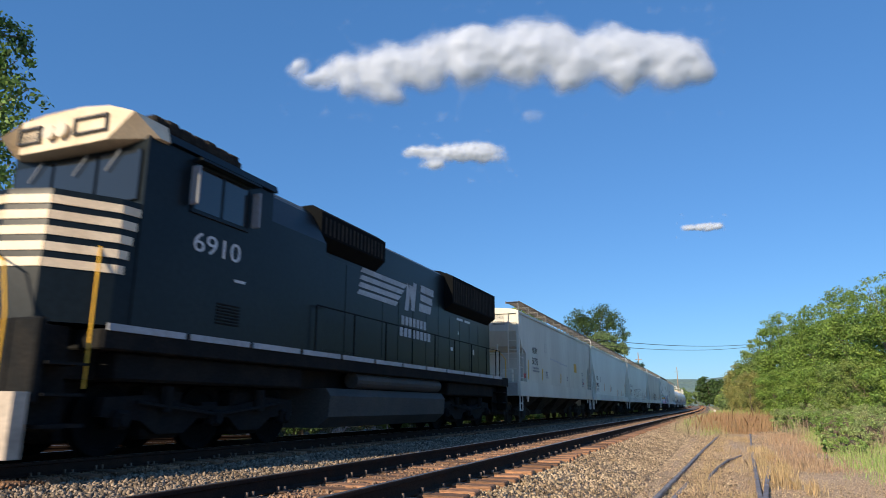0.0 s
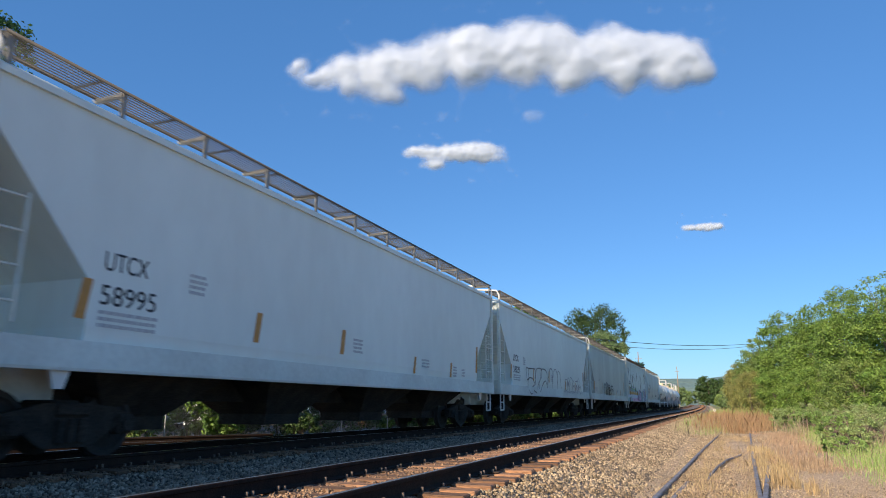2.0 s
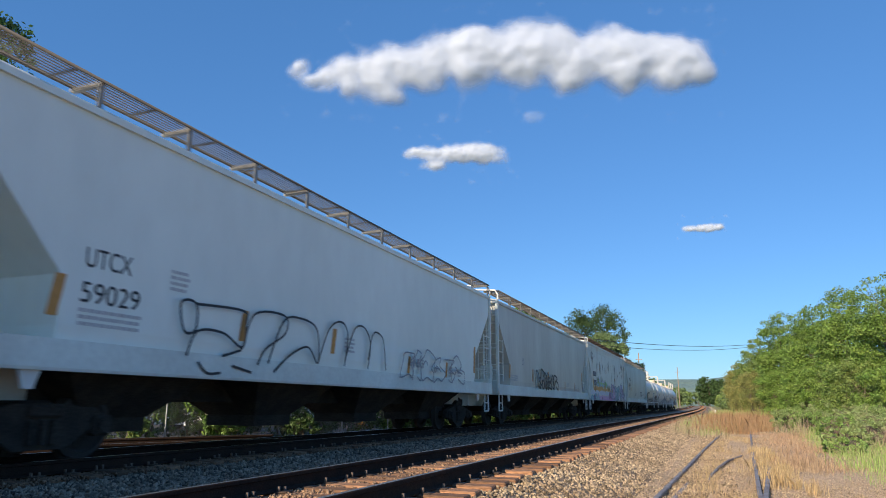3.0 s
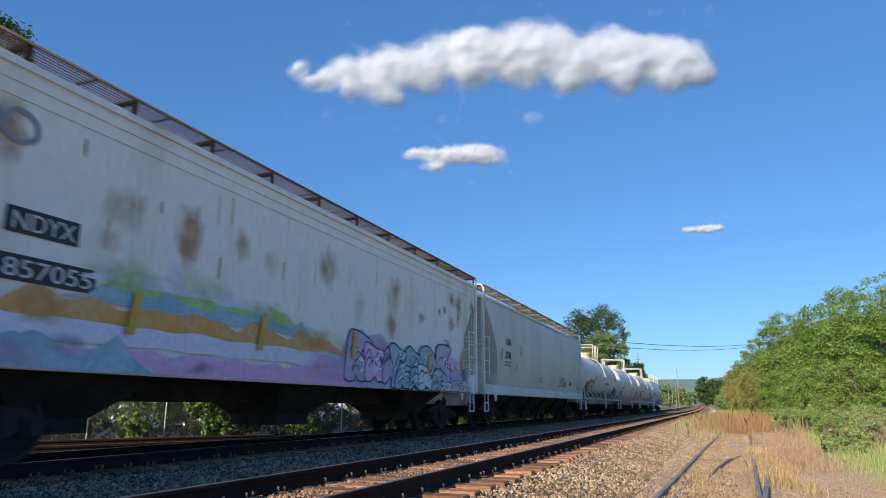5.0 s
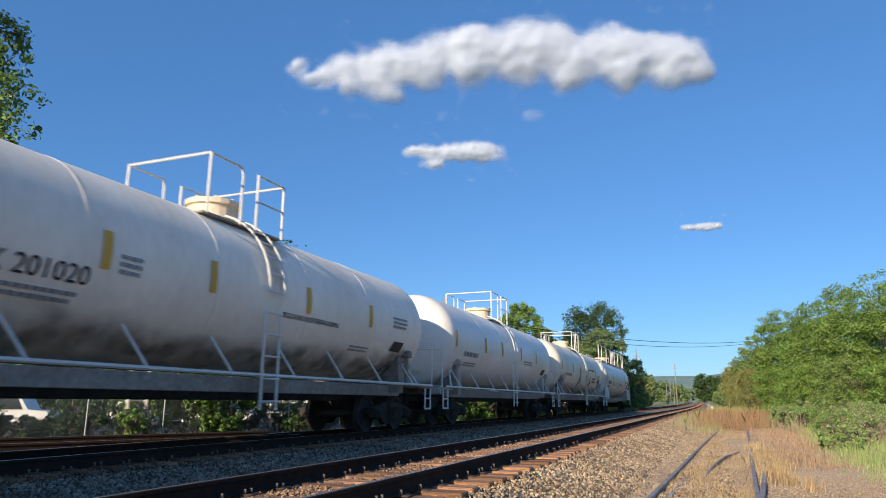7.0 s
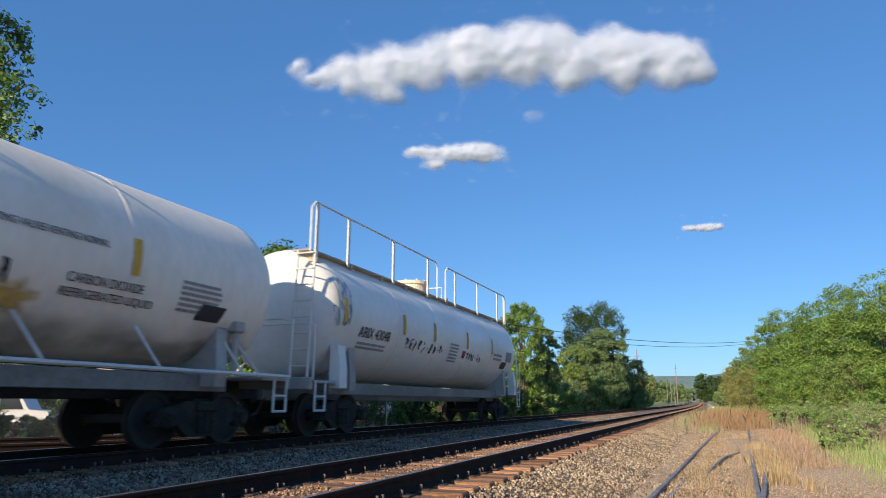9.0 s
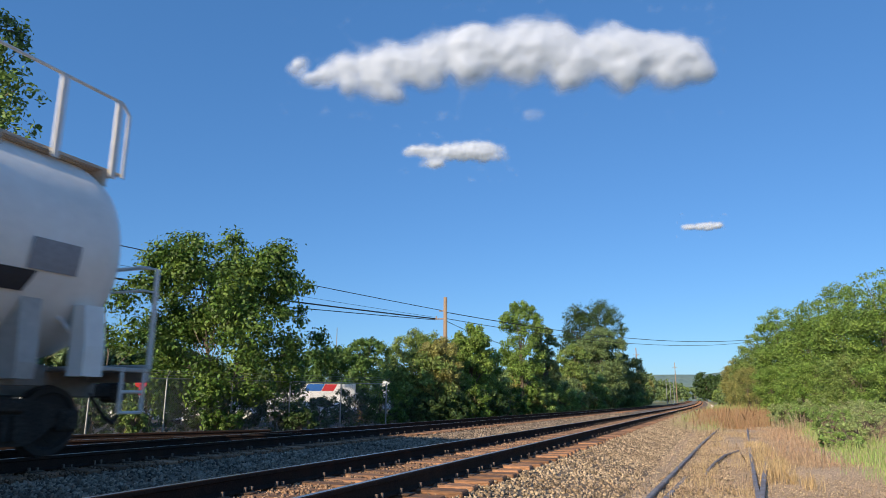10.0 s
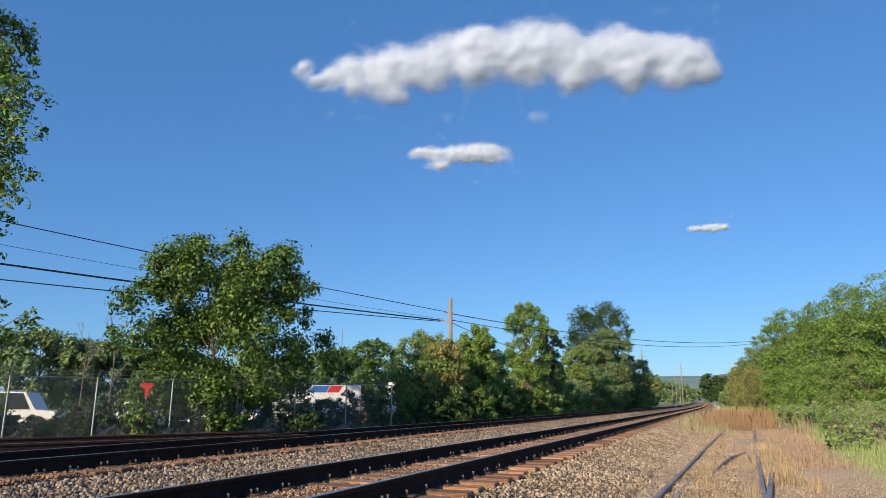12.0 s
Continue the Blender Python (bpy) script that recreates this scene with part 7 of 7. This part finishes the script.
    wrap(part("notice_patch", bm, M["mark_black"], th, "black consolidated stencil patch"))
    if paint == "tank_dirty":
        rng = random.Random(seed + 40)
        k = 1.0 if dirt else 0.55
        soft_patch(th, [(-h + 1.0 + i * (2 * h - 2) / 9, rng.uniform(1.3, 1.55), 1.7, rng.uniform(0.4, 0.65), 0.75 * k) for i in range(10)], 1.494, "soft_grime", "belly_grime", "soft brown patches along the belly", wrap)
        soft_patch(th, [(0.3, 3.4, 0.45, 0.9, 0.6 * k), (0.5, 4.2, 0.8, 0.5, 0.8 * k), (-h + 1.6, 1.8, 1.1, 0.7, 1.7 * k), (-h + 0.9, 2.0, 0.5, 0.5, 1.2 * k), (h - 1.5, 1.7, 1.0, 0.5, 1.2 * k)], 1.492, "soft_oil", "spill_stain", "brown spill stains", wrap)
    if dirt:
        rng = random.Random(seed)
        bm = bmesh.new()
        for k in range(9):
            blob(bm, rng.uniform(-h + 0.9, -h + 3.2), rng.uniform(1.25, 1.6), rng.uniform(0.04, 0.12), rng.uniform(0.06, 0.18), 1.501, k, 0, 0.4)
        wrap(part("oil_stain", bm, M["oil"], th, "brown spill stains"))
    return th, h, o, wrap


def tanks():
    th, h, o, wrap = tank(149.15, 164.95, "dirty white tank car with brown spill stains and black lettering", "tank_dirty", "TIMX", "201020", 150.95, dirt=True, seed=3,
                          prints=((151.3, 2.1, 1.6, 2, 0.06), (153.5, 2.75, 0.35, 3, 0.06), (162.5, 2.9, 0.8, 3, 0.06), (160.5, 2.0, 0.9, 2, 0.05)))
    wrap(lettering(th, "REGULATING VALVES VENTING NORMAL", 157.55 + o, 2.38, 1.5, 0.11, M["mark_black"], 2.2))
    tank(166.5, 181.8, "clean white tank car with small black lettering", "tank_white", seed=5, prints=((168.2, 2.3, 1.4, 1, 0.16), (168.4, 2.05, 1.2, 2, 0.05), (176, 2.5, 1.4, 2, 0.06)))
    th, h, o, wrap = tank(183.35, 199.4, "cream-white tank car with black sprayed tags and amber patches", "tank_dirty", seed=8,
                          prints=((196.6, 2.6, 0.9, 6, 0.05), (185.5, 2.3, 1.8, 1, 0.16)), tags=((189.65, 1.95, 0.8, 0.85, 3, "mark_black"), (192.1, 2.1, 2.0, 0.55, 7, "mark_black")))
    wrap(lettering(th, "REGULATING VALVES VENTING NORMAL", 193.05 + o, 2.86, 1.5, 0.1, M["mark_black"], 2.05))
    soft_patch(th, [(193.85 + o, 1.98, 0.42, 0.27, 1.8)], 1.5, "soft_amber", "amber_patch", "amber sprayed patch over the tag", wrap)
    wrap(lettering(th, "CARBON DIOXIDE", 194.55 + o, 2.3, 1.5, 0.14, M["mark_black"], 1.3))
    wrap(lettering(th, "REFRIGERATED LIQUID", 194.5 + o, 2.1, 1.5, 0.13, M["mark_black"], 1.6))
    th, h, o, wrap = tank(200.95, 216.7, "white tank car with a long top walkway and black tags", "tank_white", "ARIX", "43048", 202.55, walkway=True, seed=11,
                          prints=((202.6, 2.1, 1.5, 2, 0.06), (208.6, 2.55, 0.7, 6, 0.06), (213.2, 2.5, 1.0, 2, 0.09)), tags=((201.2, 2.55, 1.0, 1.0, 3, "mark_grey"), (205.2, 2.15, 3.0, 0.35, 10, "mark_black"), (210.2, 2.15, 1.7, 0.3, 8, "mark_black")))
    bm = bmesh.new()
    plaque(bm, 214.9 + o, 215.6 + o, 2.35, 2.75, 1.5)
    wrap(part("notice_patch", bm, M["mark_grey"], th, "grey notice patch"))
    bm = bmesh.new()
    plaque(bm, 209.8 + o, 210.05 + o, 2.2, 2.45, 1.5)
    wrap(part("notice_patch", bm, M["mark_red"], th, "faded red patch"))


def locomotive():
    th = thing("locomotive", "black six-axle diesel freight locomotive with cream nose stripes", "locomotive", "cars of the freight train")
    c = 16.4
    CARS.append((th, c))
    o = -c
    P = lambda name, bm, m, label="", parent=th, smooth=False: part(name, bm, M[m], parent, label, smooth)
    # frame and deck
    bm = bmesh.new()
    box(bm, (-1.5, 6.9 + o, 1.5), (1.5, 25.9 + o, 1.78), 0.02)
    box(bm, (-0.9, 6.5 + o, 1.1), (0.9, 26.3 + o, 1.5))
    P("frame", bm, "grime_black")
    for s in (-1, 1):
        bm = bmesh.new()
        y = 6.95 + o
        while y < 25.6 + o:
            box(bm, (s * 1.505 - 0.01, y, 1.76), (s * 1.505 + 0.02, min(y + 1.5, 25.8 + o), 1.86))
            y += 1.62
        P("deck_edge", bm, "worn_white", "worn pale reflective deck edge")
    # cab with side windows and roof
    bm = bmesh.new()
    wall = [(7.35 + o, 1.84), (10.55 + o, 1.84), (10.55 + o, 4.82), (7.35 + o, 4.82)]
    prism(bm, wall, -1.48, 1.48, "x")
    cab = P("cab", bm, "black_paint")
    bm = bmesh.new()
    roof = [(-1.55, 4.84), (1.55, 4.84), (1.5, 4.98), (1.0, 5.22), (0.4, 5.28), (-0.4, 5.28), (-1.0, 5.22), (-1.5, 4.98)]
    prism(bm, roof, 7.71 + o, 10.6 + o, "y")
    P("cab_roof", bm, "black_paint")
    bm = bmesh.new()
    rim = [(-1.56, 4.78), (-0.95, 4.7), (-0.5, 4.68), (0.5, 4.68), (0.95, 4.7), (1.56, 4.8), (1.47, 5.08), (0.95, 5.26), (0.4, 5.31), (-0.4, 5.31), (-0.95, 5.26), (-1.47, 5.08)]
    loft(bm, [[(a, 6.98 + o + (0.5 if abs(a) > 1.5 else 0.03 if abs(a) > 0.9 else 0.0), z) for a, z in rim], [(a, 7.7 + o, z) for a, z in rim]])
    bmesh.ops.recalc_face_normals(bm, faces=bm.faces)
    P("brow", bm, "cream", "cream roof brow above the windshield")
    for x0, x1 in ((-0.95, -0.45), (0.28, 0.98)):
        bm = bmesh.new()
        for a, b, e, f in ((x0, x1, 4.84, 4.87), (x0, x1, 5.12, 5.08), (x0, x0 + 0.03, 4.87, 5.12), (x1 - 0.03, x1, 4.87, 5.12)):
            box(bm, (a, 6.95 + o, e), (b, 6.985 + o, f))
        P("number_board", bm, "mark_black", "dark-framed number board")
    tx = lettering(th, "6910", 0, 0, 0, 0.13, M["mark_black"], 0.38)
    tx.matrix_basis = Matrix.Translation((-0.89, 6.972 + o, 4.9)) @ Matrix.Rotation(radians(-90), 4, "Z")
    bm = bmesh.new()
    for x in (-0.2, 0.06):
        rod(bm, (x, 6.99 + o, 4.96), (x, 6.9 + o, 4.96), 0.11, 18, 0.125)
    P("headlight", bm, "lamp_glass", "twin round headlights")
    # windshield and nose
    bm = bmesh.new()
    for x0, x1 in ((-1.38, -0.52), (-0.46, 0.46), (0.52, 1.38)):
        box(bm, (x0, 7.30 + o, 3.78), (x1, 7.34 + o, 4.6), 0.01)
    P("windshield", bm, "cab_glass", "dark front windshield panes")
    for x in (0.3, 1.0, -0.7):
        bm = bmesh.new()
        rod(bm, (x, 7.26 + o, 4.62), (x - 0.28, 7.26 + o, 4.3), 0.014)
        P("wiper", bm, "mark_grey")
    nose_b = [(-1.46, 7.36 + o), (-1.42, 7.05 + o), (-0.92, 6.25 + o), (-0.3, 6.05 + o), (0.3, 6.05 + o), (0.92, 6.25 + o), (1.42, 7.05 + o), (1.46, 7.36 + o)]
    bm = bmesh.new()
    loft(bm, [[(a, b, z) for a, b in nose_b] for z in (1.84, 2.6)] + [[(a, b + (0.04 if b < 6.9 + o else 0), z) for a, b in nose_b] for z in (3.66, 3.7)])
    bmesh.ops.recalc_face_normals(bm, faces=bm.faces)
    P("nose", bm, "black_paint")
    for k in range(5):
        z0 = 2.58 + k * 0.225
        sh = 0.035 * (k + 1) / 5
        for i, j in ((0, 1), (1, 2), (2, 3), (3, 4), (4, 5), (5, 6), (6, 7)):
            a, b = Vector(nose_b[i]), Vector(nose_b[j])
            if i == 0:
                a = b + (a - b) * (0.35 + 0.15 * k)
            if i == 6:
                b = a + (b - a) * (0.35 + 0.15 * k)
            n = Vector((b.y - a.y, -(b.x - a.x))).normalized() * 0.022
            bm = bmesh.new()
            loft(bm, [[(q.x + m.x, q.y + m.y + (sh if q.y < 6.9 + o else 0), z) for q, m in ((a, n), (b, n), (b, -n), (a, -n))] for z in (z0, z0 + 0.125)])
            bmesh.ops.recalc_face_normals(bm, faces=bm.faces)
            P("nose_stripe", bm, "cream", "cream painted nose stripe")
    # cab side window with frame, mirror, sunshade
    for s in (-1, 1):
        x = s * 1.485
        bm = bmesh.new()
        box(bm, (x - 0.01, 8.4 + o, 3.92), (x + 0.012, 9.75 + o, 4.66), 0.008)
        P("side_window", bm, "cab_glass", "sliding cab side window")
        bm = bmesh.new()
        for y0, y1, z0, z1 in ((8.33, 8.4, 3.85, 4.72), (9.05, 9.1, 3.92, 4.66), (9.75, 9.83, 3.85, 4.72), (8.4, 9.75, 3.85, 3.92), (8.4, 9.75, 4.66, 4.72)):
            box(bm, (x - 0.01, y0 + o, z0), (x + 0.03, y1 + o, z1), 0.006)
        P("window_frame", bm, "black_paint")
        bm = bmesh.new()
        box(bm, (min(x, x + s * 0.2), 8.3 + o, 4.72), (max(x, x + s * 0.2), 9.9 + o, 4.76))
        P("sunshade", bm, "black_paint")
        for y in (8.28, 9.9):
            bm = bmesh.new()
            box(bm, (min(x + s * 0.02, x + s * 0.2), y - 0.02 + o, 3.95), (max(x + s * 0.02, x + s * 0.2), y + 0.02 + o, 4.62), 0.01)
            P("wind_deflector", bm, "mark_grey", "glass wind deflector")
    lettering(th, "6910", 8.45 + o, 3.24, 1.487, 0.34, M["mark_white"], 1.22)
    bars(th, [(9.55 + o, 9.85 + o, 2.88, 2.93, 0)], 1.486, "mark_white", "builder_mark")
    bm = bmesh.new()
    for k in range(7):
        box(bm, (1.475, 9.15 + o, 2.1 + k * 0.055), (1.5, 9.75 + o, 2.125 + k * 0.055))
    P("vent", bm, "grime_black")
    # long hood and its boxes
    bm = bmesh.new()
    hood = [(-0.93, 1.84), (0.93, 1.84), (0.93, 5.07), (0.75, 5.2), (-0.75, 5.2), (-0.93, 5.07)]
    prism(bm, hood, 10.55 + o, 26.1 + o, "y")
    P("long_hood", bm, "black_paint")
    bm = bmesh.new()
    blower = [(-1.4, 1.84), (1.4, 1.84), (1.4, 4.3), (1.0, 5.0), (0.8, 5.18), (-0.8, 5.18), (-1.0, 5.0), (-1.4, 4.3)]
    prism(bm, blower, 10.56 + o, 12.7 + o, "y")
    P("equipment_locker", bm, "black_paint")
    bm = bmesh.new()
    flare = [(-0.93, 4.3), (0.93, 4.3), (1.22, 4.55), (1.22, 5.1), (0.95, 5.28), (-0.95, 5.28), (-1.22, 5.1), (-1.22, 4.55)]
    prism(bm, flare, 12.75 + o, 16.0 + o, "y")
    P("dynamic_brake_box", bm, "vent_black")
    for s in (-1, 1):
        bm = bmesh.new()
        for k in range(16):
            box(bm, (s * 1.22 - 0.012, 12.9 + k * 0.19 + o, 4.6), (s * 1.22 + 0.012, 12.97 + k * 0.19 + o, 5.0))
        P("grille", bm, "under")
    bm = bmesh.new()
    prism(bm, [(-0.93, 3.9), (0.93, 3.9), (1.25, 4.15), (1.25, 5.08), (1.0, 5.2), (-1.0, 5.2), (-1.25, 5.08), (-1.25, 4.15)], 21.1 + o, 25.86 + o, "y")
    P("radiator_box", bm, "vent_black")
    for s in (-1, 1):
        bm = bmesh.new()
        for k in range(26):
            box(bm, (s * 1.25 - 0.012, 21.2 + k * 0.175 + o, 4.2), (s * 1.25 + 0.012, 21.26 + k * 0.175 + o, 4.96))
        P("grille", bm, "under")
    for y in (21.9, 23.4, 24.9, 13.6, 15.0):
        bm = bmesh.new()
        rod(bm, (0, y + o, 5.12), (0, y + o, 5.36), 0.66, 24)
        rod(bm, (0, y + o, 5.36), (0, y + o, 5.4), 0.58, 24)
        P("roof_fan", bm, "grime_black")
    bm = bmesh.new()
    rod(bm, (0, 18.6 + o, 5.0), (0, 18.6 + o, 5.3), 0.3, 16)
    P("exhaust_stack", bm, "under")
    bm = bmesh.new()
    box(bm, (0.15, 8.9 + o, 5.2), (0.6, 9.5 + o, 5.38), 0.04)
    for k in range(5):
        rod(bm, (0.35 + 0.06 * (k % 3), 9.2 + k * 0.07 + o, 5.38), (0.35 + 0.06 * (k % 3), 9.0 + k * 0.07 + o, 5.43), 0.05)
    P("horn", bm, "under")
    for k, (x0, y0, w, d, hh) in enumerate(((0.35, 7.75, 0.5, 0.55, 0.16), (0.4, 8.5, 0.42, 0.3, 0.2), (0.5, 9.75, 0.4, 0.5, 0.17), (-0.6, 8.2, 0.8, 1.1, 0.14))):
        bm = bmesh.new()
        box(bm, (x0, y0 + o, 5.2), (x0 + w, y0 + d + o, 5.27 + hh), 0.03)
        P("roof_unit", bm, "under", "small dark roof-top unit")
    for k in range(7):
        bm = bmesh.new()
        y0 = 7.62 + k * 0.31 + o
        box(bm, (0.78, y0, 5.1), (1.22, y0 + 0.27, 5.34 + 0.03 * (k % 3 == 1)), 0.03)
        for q in range(3):
            box(bm, (1.2, y0 + 0.04 + q * 0.08, 5.14), (1.24, y0 + 0.08 + q * 0.08, 5.32))
        P("roof_unit", bm, "under", "small dark roof-top unit")
    for s in (9.75, 22.95):
        bm = bmesh.new()
        box(bm, (-0.62, s - 2.7 + o, 0.2), (0.62, s + 2.7 + o, 1.12), 0.05)
        for k in (-1.05, 1.05):
            box(bm, (-0.98, s + k - 0.42 + o, 0.22), (0.98, s + k + 0.42 + o, 1.02), 0.06)
        box(bm, (-1.3, s - 2.4 + o, 1.08), (1.3, s + 2.4 + o, 1.5), 0.04)
        P("traction_gear", bm, "grime_black", "oily black motors and brake gear")
    bm = bmesh.new()
    tube(bm, [(0.1, 7.7 + o, 5.2), (0.1, 7.7 + o, 5.34), (0.75, 7.7 + o, 5.34), (0.75, 7.7 + o, 5.16)], 0.014)
    P("grab_iron", bm, "grime_black")
    for k in range(13):
        y = 12.4 + k * 1.02 + o
        for s in (-1, 1):
            if k != 3:
                bm = bmesh.new()
                box(bm, (s * 0.93 - 0.008, y, 2.0), (s * 0.93 + 0.01, y + 0.96, 3.75 if y > 20.6 + o else 4.2), 0.004)
                P("hood_door", bm, "black_paint")
    # emblem: slanting bars and block shapes, and the owner's name as bars
    for k in range(4):
        z = 3.55 + k * 0.2
        bm = bmesh.new()
        prism(bm, [(15.0 + k * 0.05 + o, z), (17.3 + k * 0.18 + o, z - 0.02), (17.45 + k * 0.2 + o, z + 0.12), (15.12 + k * 0.05 + o, z + 0.13)], 0.942, 0.946, "x")
        P("emblem_stripe", bm, "worn_white", "worn white emblem stripe")
    bm = bmesh.new()
    for pts in (((17.9, 3.5), (18.15, 3.5), (18.3, 4.1), (18.05, 4.35)), ((18.35, 3.55), (18.6, 3.55), (18.75, 4.42), (18.5, 4.42)), ((18.2, 4.3), (18.45, 4.3), (18.6, 3.55), (18.4, 3.6)),
                ((18.95, 3.6), (19.85, 3.6), (19.95, 3.85), (18.98, 3.85)), ((19.05, 3.95), (20.0, 3.9), (20.0, 4.12), (19.05, 4.15)), ((19.05, 4.22), (20.1, 4.2), (20.12, 4.42), (19.1, 4.44))):
        prism(bm, [(a + o, b) for a, b in pts], 0.942, 0.946, "x")
    tagged(P("emblem_block", bm, "worn_white", "worn white emblem shapes"), kind="stuff")
    for y0, y1, z, n in ((17.7, 19.6, 3.06, 7), (17.6, 19.95, 2.72, 8)):
        for k in range(n):
            bm = bmesh.new()
            a = y0 + (y1 - y0) * k / n
            plaque(bm, a + o, a + (y1 - y0) / n * 0.7 + o, z, z + 0.26, 0.942)
            P("name_bar", bm, "worn_white", "worn white painted bar")
    bars(th, [(22.3 + o, 22.9 + o, 3.72, 3.8, 0), (23.1 + o, 23.7 + o, 3.72, 3.8, 0), (21.7 + o, 21.9 + o, 2.6, 2.72, 0), (24.0 + o, 24.15 + o, 2.6, 2.8, 0), (22.4 + o, 22.5 + o, 3.2, 3.32, 0)], 0.942, "mark_white", "label_patch")
    # walkway handrails
    for s in (-1, 1):
        bm = bmesh.new()
        tube(bm, [(s * 1.48, 12.3 + o, 2.85), (s * 1.48, 25.7 + o, 2.85)], 0.018)
        for k in range(9):
            rod(bm, (s * 1.48, 12.3 + k * 1.67 + o, 1.84), (s * 1.48, 12.3 + k * 1.67 + o, 2.85), 0.02)
        P("handrail", bm, "grime_black")
        bm = bmesh.new()
        tube(bm, [(s * 1.42, 6.75 + o, 0.95), (s * 1.42, 6.75 + o, 2.5), (s * 1.3, 6.85 + o, 2.95)], 0.017)
        tube(bm, [(s * 0.95, 5.85 + o, 0.95), (s * 0.95, 5.85 + o, 1.9), (s * 0.7, 5.9 + o, 2.6), (s * 0.3, 5.95 + o, 2.8)], 0.017)
        P("front_handrail", bm, "safety_yellow", "yellow front handrail")
        bm = bmesh.new()
        tube(bm, [(s * 1.42, 26.7 + o, 0.8), (s * 1.42, 26.7 + o, 2.6), (s * 1.1, 26.7 + o, 2.95), (s * 0.3, 26.7 + o, 2.95)], 0.02)
        P("rear_handrail", bm, "safety_yellow", "yellow rear handrail")
        for y0 in (6.1, 26.0):
            bm = bmesh.new()
            box(bm, (min(s * 1.0, s * 1.5), y0 + o, 0.45), (max(s * 1.0, s * 1.5), y0 + 0.65 + o, 0.5))
            for z in (0.85, 1.25):
                box(bm, (min(s * 1.0, s * 1.5), y0 + o, z), (max(s * 1.0, s * 1.5), y0 + 0.6 + o, z + 0.04))
            box(bm, (min(s * 1.0, s * 1.04), y0 + o, 0.4), (max(s * 1.0, s * 1.04), y0 + 0.65 + o, 1.8))
            P("step_well", bm, "grime_black")
    # pilots, plough, fuel tank, air reservoirs
    bm = bmesh.new()
    box(bm, (-1.45, 5.95 + o, 0.75), (1.45, 6.1 + o, 1.84), 0.03)
    P("pilot", bm, "grime_black")
    bm = bmesh.new()
    loft(bm, [[(-1.45, 5.75 + o, z0), (0, 5.25 + o, z0), (1.45, 5.75 + o, z0), (1.45, 5.95 + o, z0), (-1.45, 5.95 + o, z0)] for z0 in (0.1, 0.9)])
    bmesh.ops.recalc_face_normals(bm, faces=bm.faces)
    P("snow_plough", bm, "plough_tan", "pale tan worn steel plough")
    bm = bmesh.new()
    box(bm, (-1.5, 25.91 + o, 1.5), (1.5, 26.75 + o, 1.84), 0.02)
    P("rear_platform", bm, "grime_black")
    bm = bmesh.new()
    box(bm, (-1.45, 26.62 + o, 0.6), (1.45, 26.76 + o, 1.5), 0.03)
    for k in range(4):
        tube(bm, [(0.45 + k * 0.13, 26.74 + o, 1.2), (0.47 + k * 0.13, 26.95 + o, 0.9), (0.44 + k * 0.13, 26.9 + o, 0.45)], 0.025)
    P("rear_pilot", bm, "grime_black")
    for x in (-1.0, -0.35, 0.35, 1.0):
        bm = bmesh.new()
        rod(bm, (x, 26.68 + o, 1.84), (x, 26.68 + o, 2.95), 0.022)
        P("rear_post", bm, "grime_black")
    bm = bmesh.new()
    prism(bm, [(-1.1, 0.26), (1.1, 0.26), (1.38, 0.5), (1.42, 0.95), (1.3, 1.12), (-1.3, 1.12), (-1.42, 0.95), (-1.38, 0.5)], 13.1 + o, 19.95 + o, "y")
    P("fuel_tank", bm, "fuel_grime")
    for s in (-1, 1):
        bm = bmesh.new()
        rod(bm, (s * 1.25, 14.3 + o, 1.33), (s * 1.25, 19.6 + o, 1.33), 0.19, 16)
        P("air_reservoir", bm, "fuel_grime", smooth=False)
    truck(th, 9.75 + o, ENGINE)
    truck(th, 22.95 + o, ENGINE)
    coupler(th, 6.0 + o, -1)
    coupler(th, 26.7 + o, 1)


def car_rows(y0):
    rows = []
    for i in range(25):
        t = i * 0.5
        y = y0 - SPEED * t
        dx, dz, hd, cl = line(y)
        rows.append((t, pose(FAR + dx, y, dz, math.degrees(cl), 0, -math.degrees(hd))))
    return rows


locomotive()
grey_hopper()
pale_hoppers()
rusty_hopper()
round_hopper()
tanks()


def motions():
    for th, y0 in CARS:
        walk(th, car_rows(y0))
    steps = [i / 30 for i in range(361)]
    for w, a, r in WHEELS:
        walk(w, [(t, pose(0, a, r, math.degrees(SPEED * t / r) % 360)) for t in steps])
    for ob, rows in DRIFTS:
        walk(ob, rows)


motions()
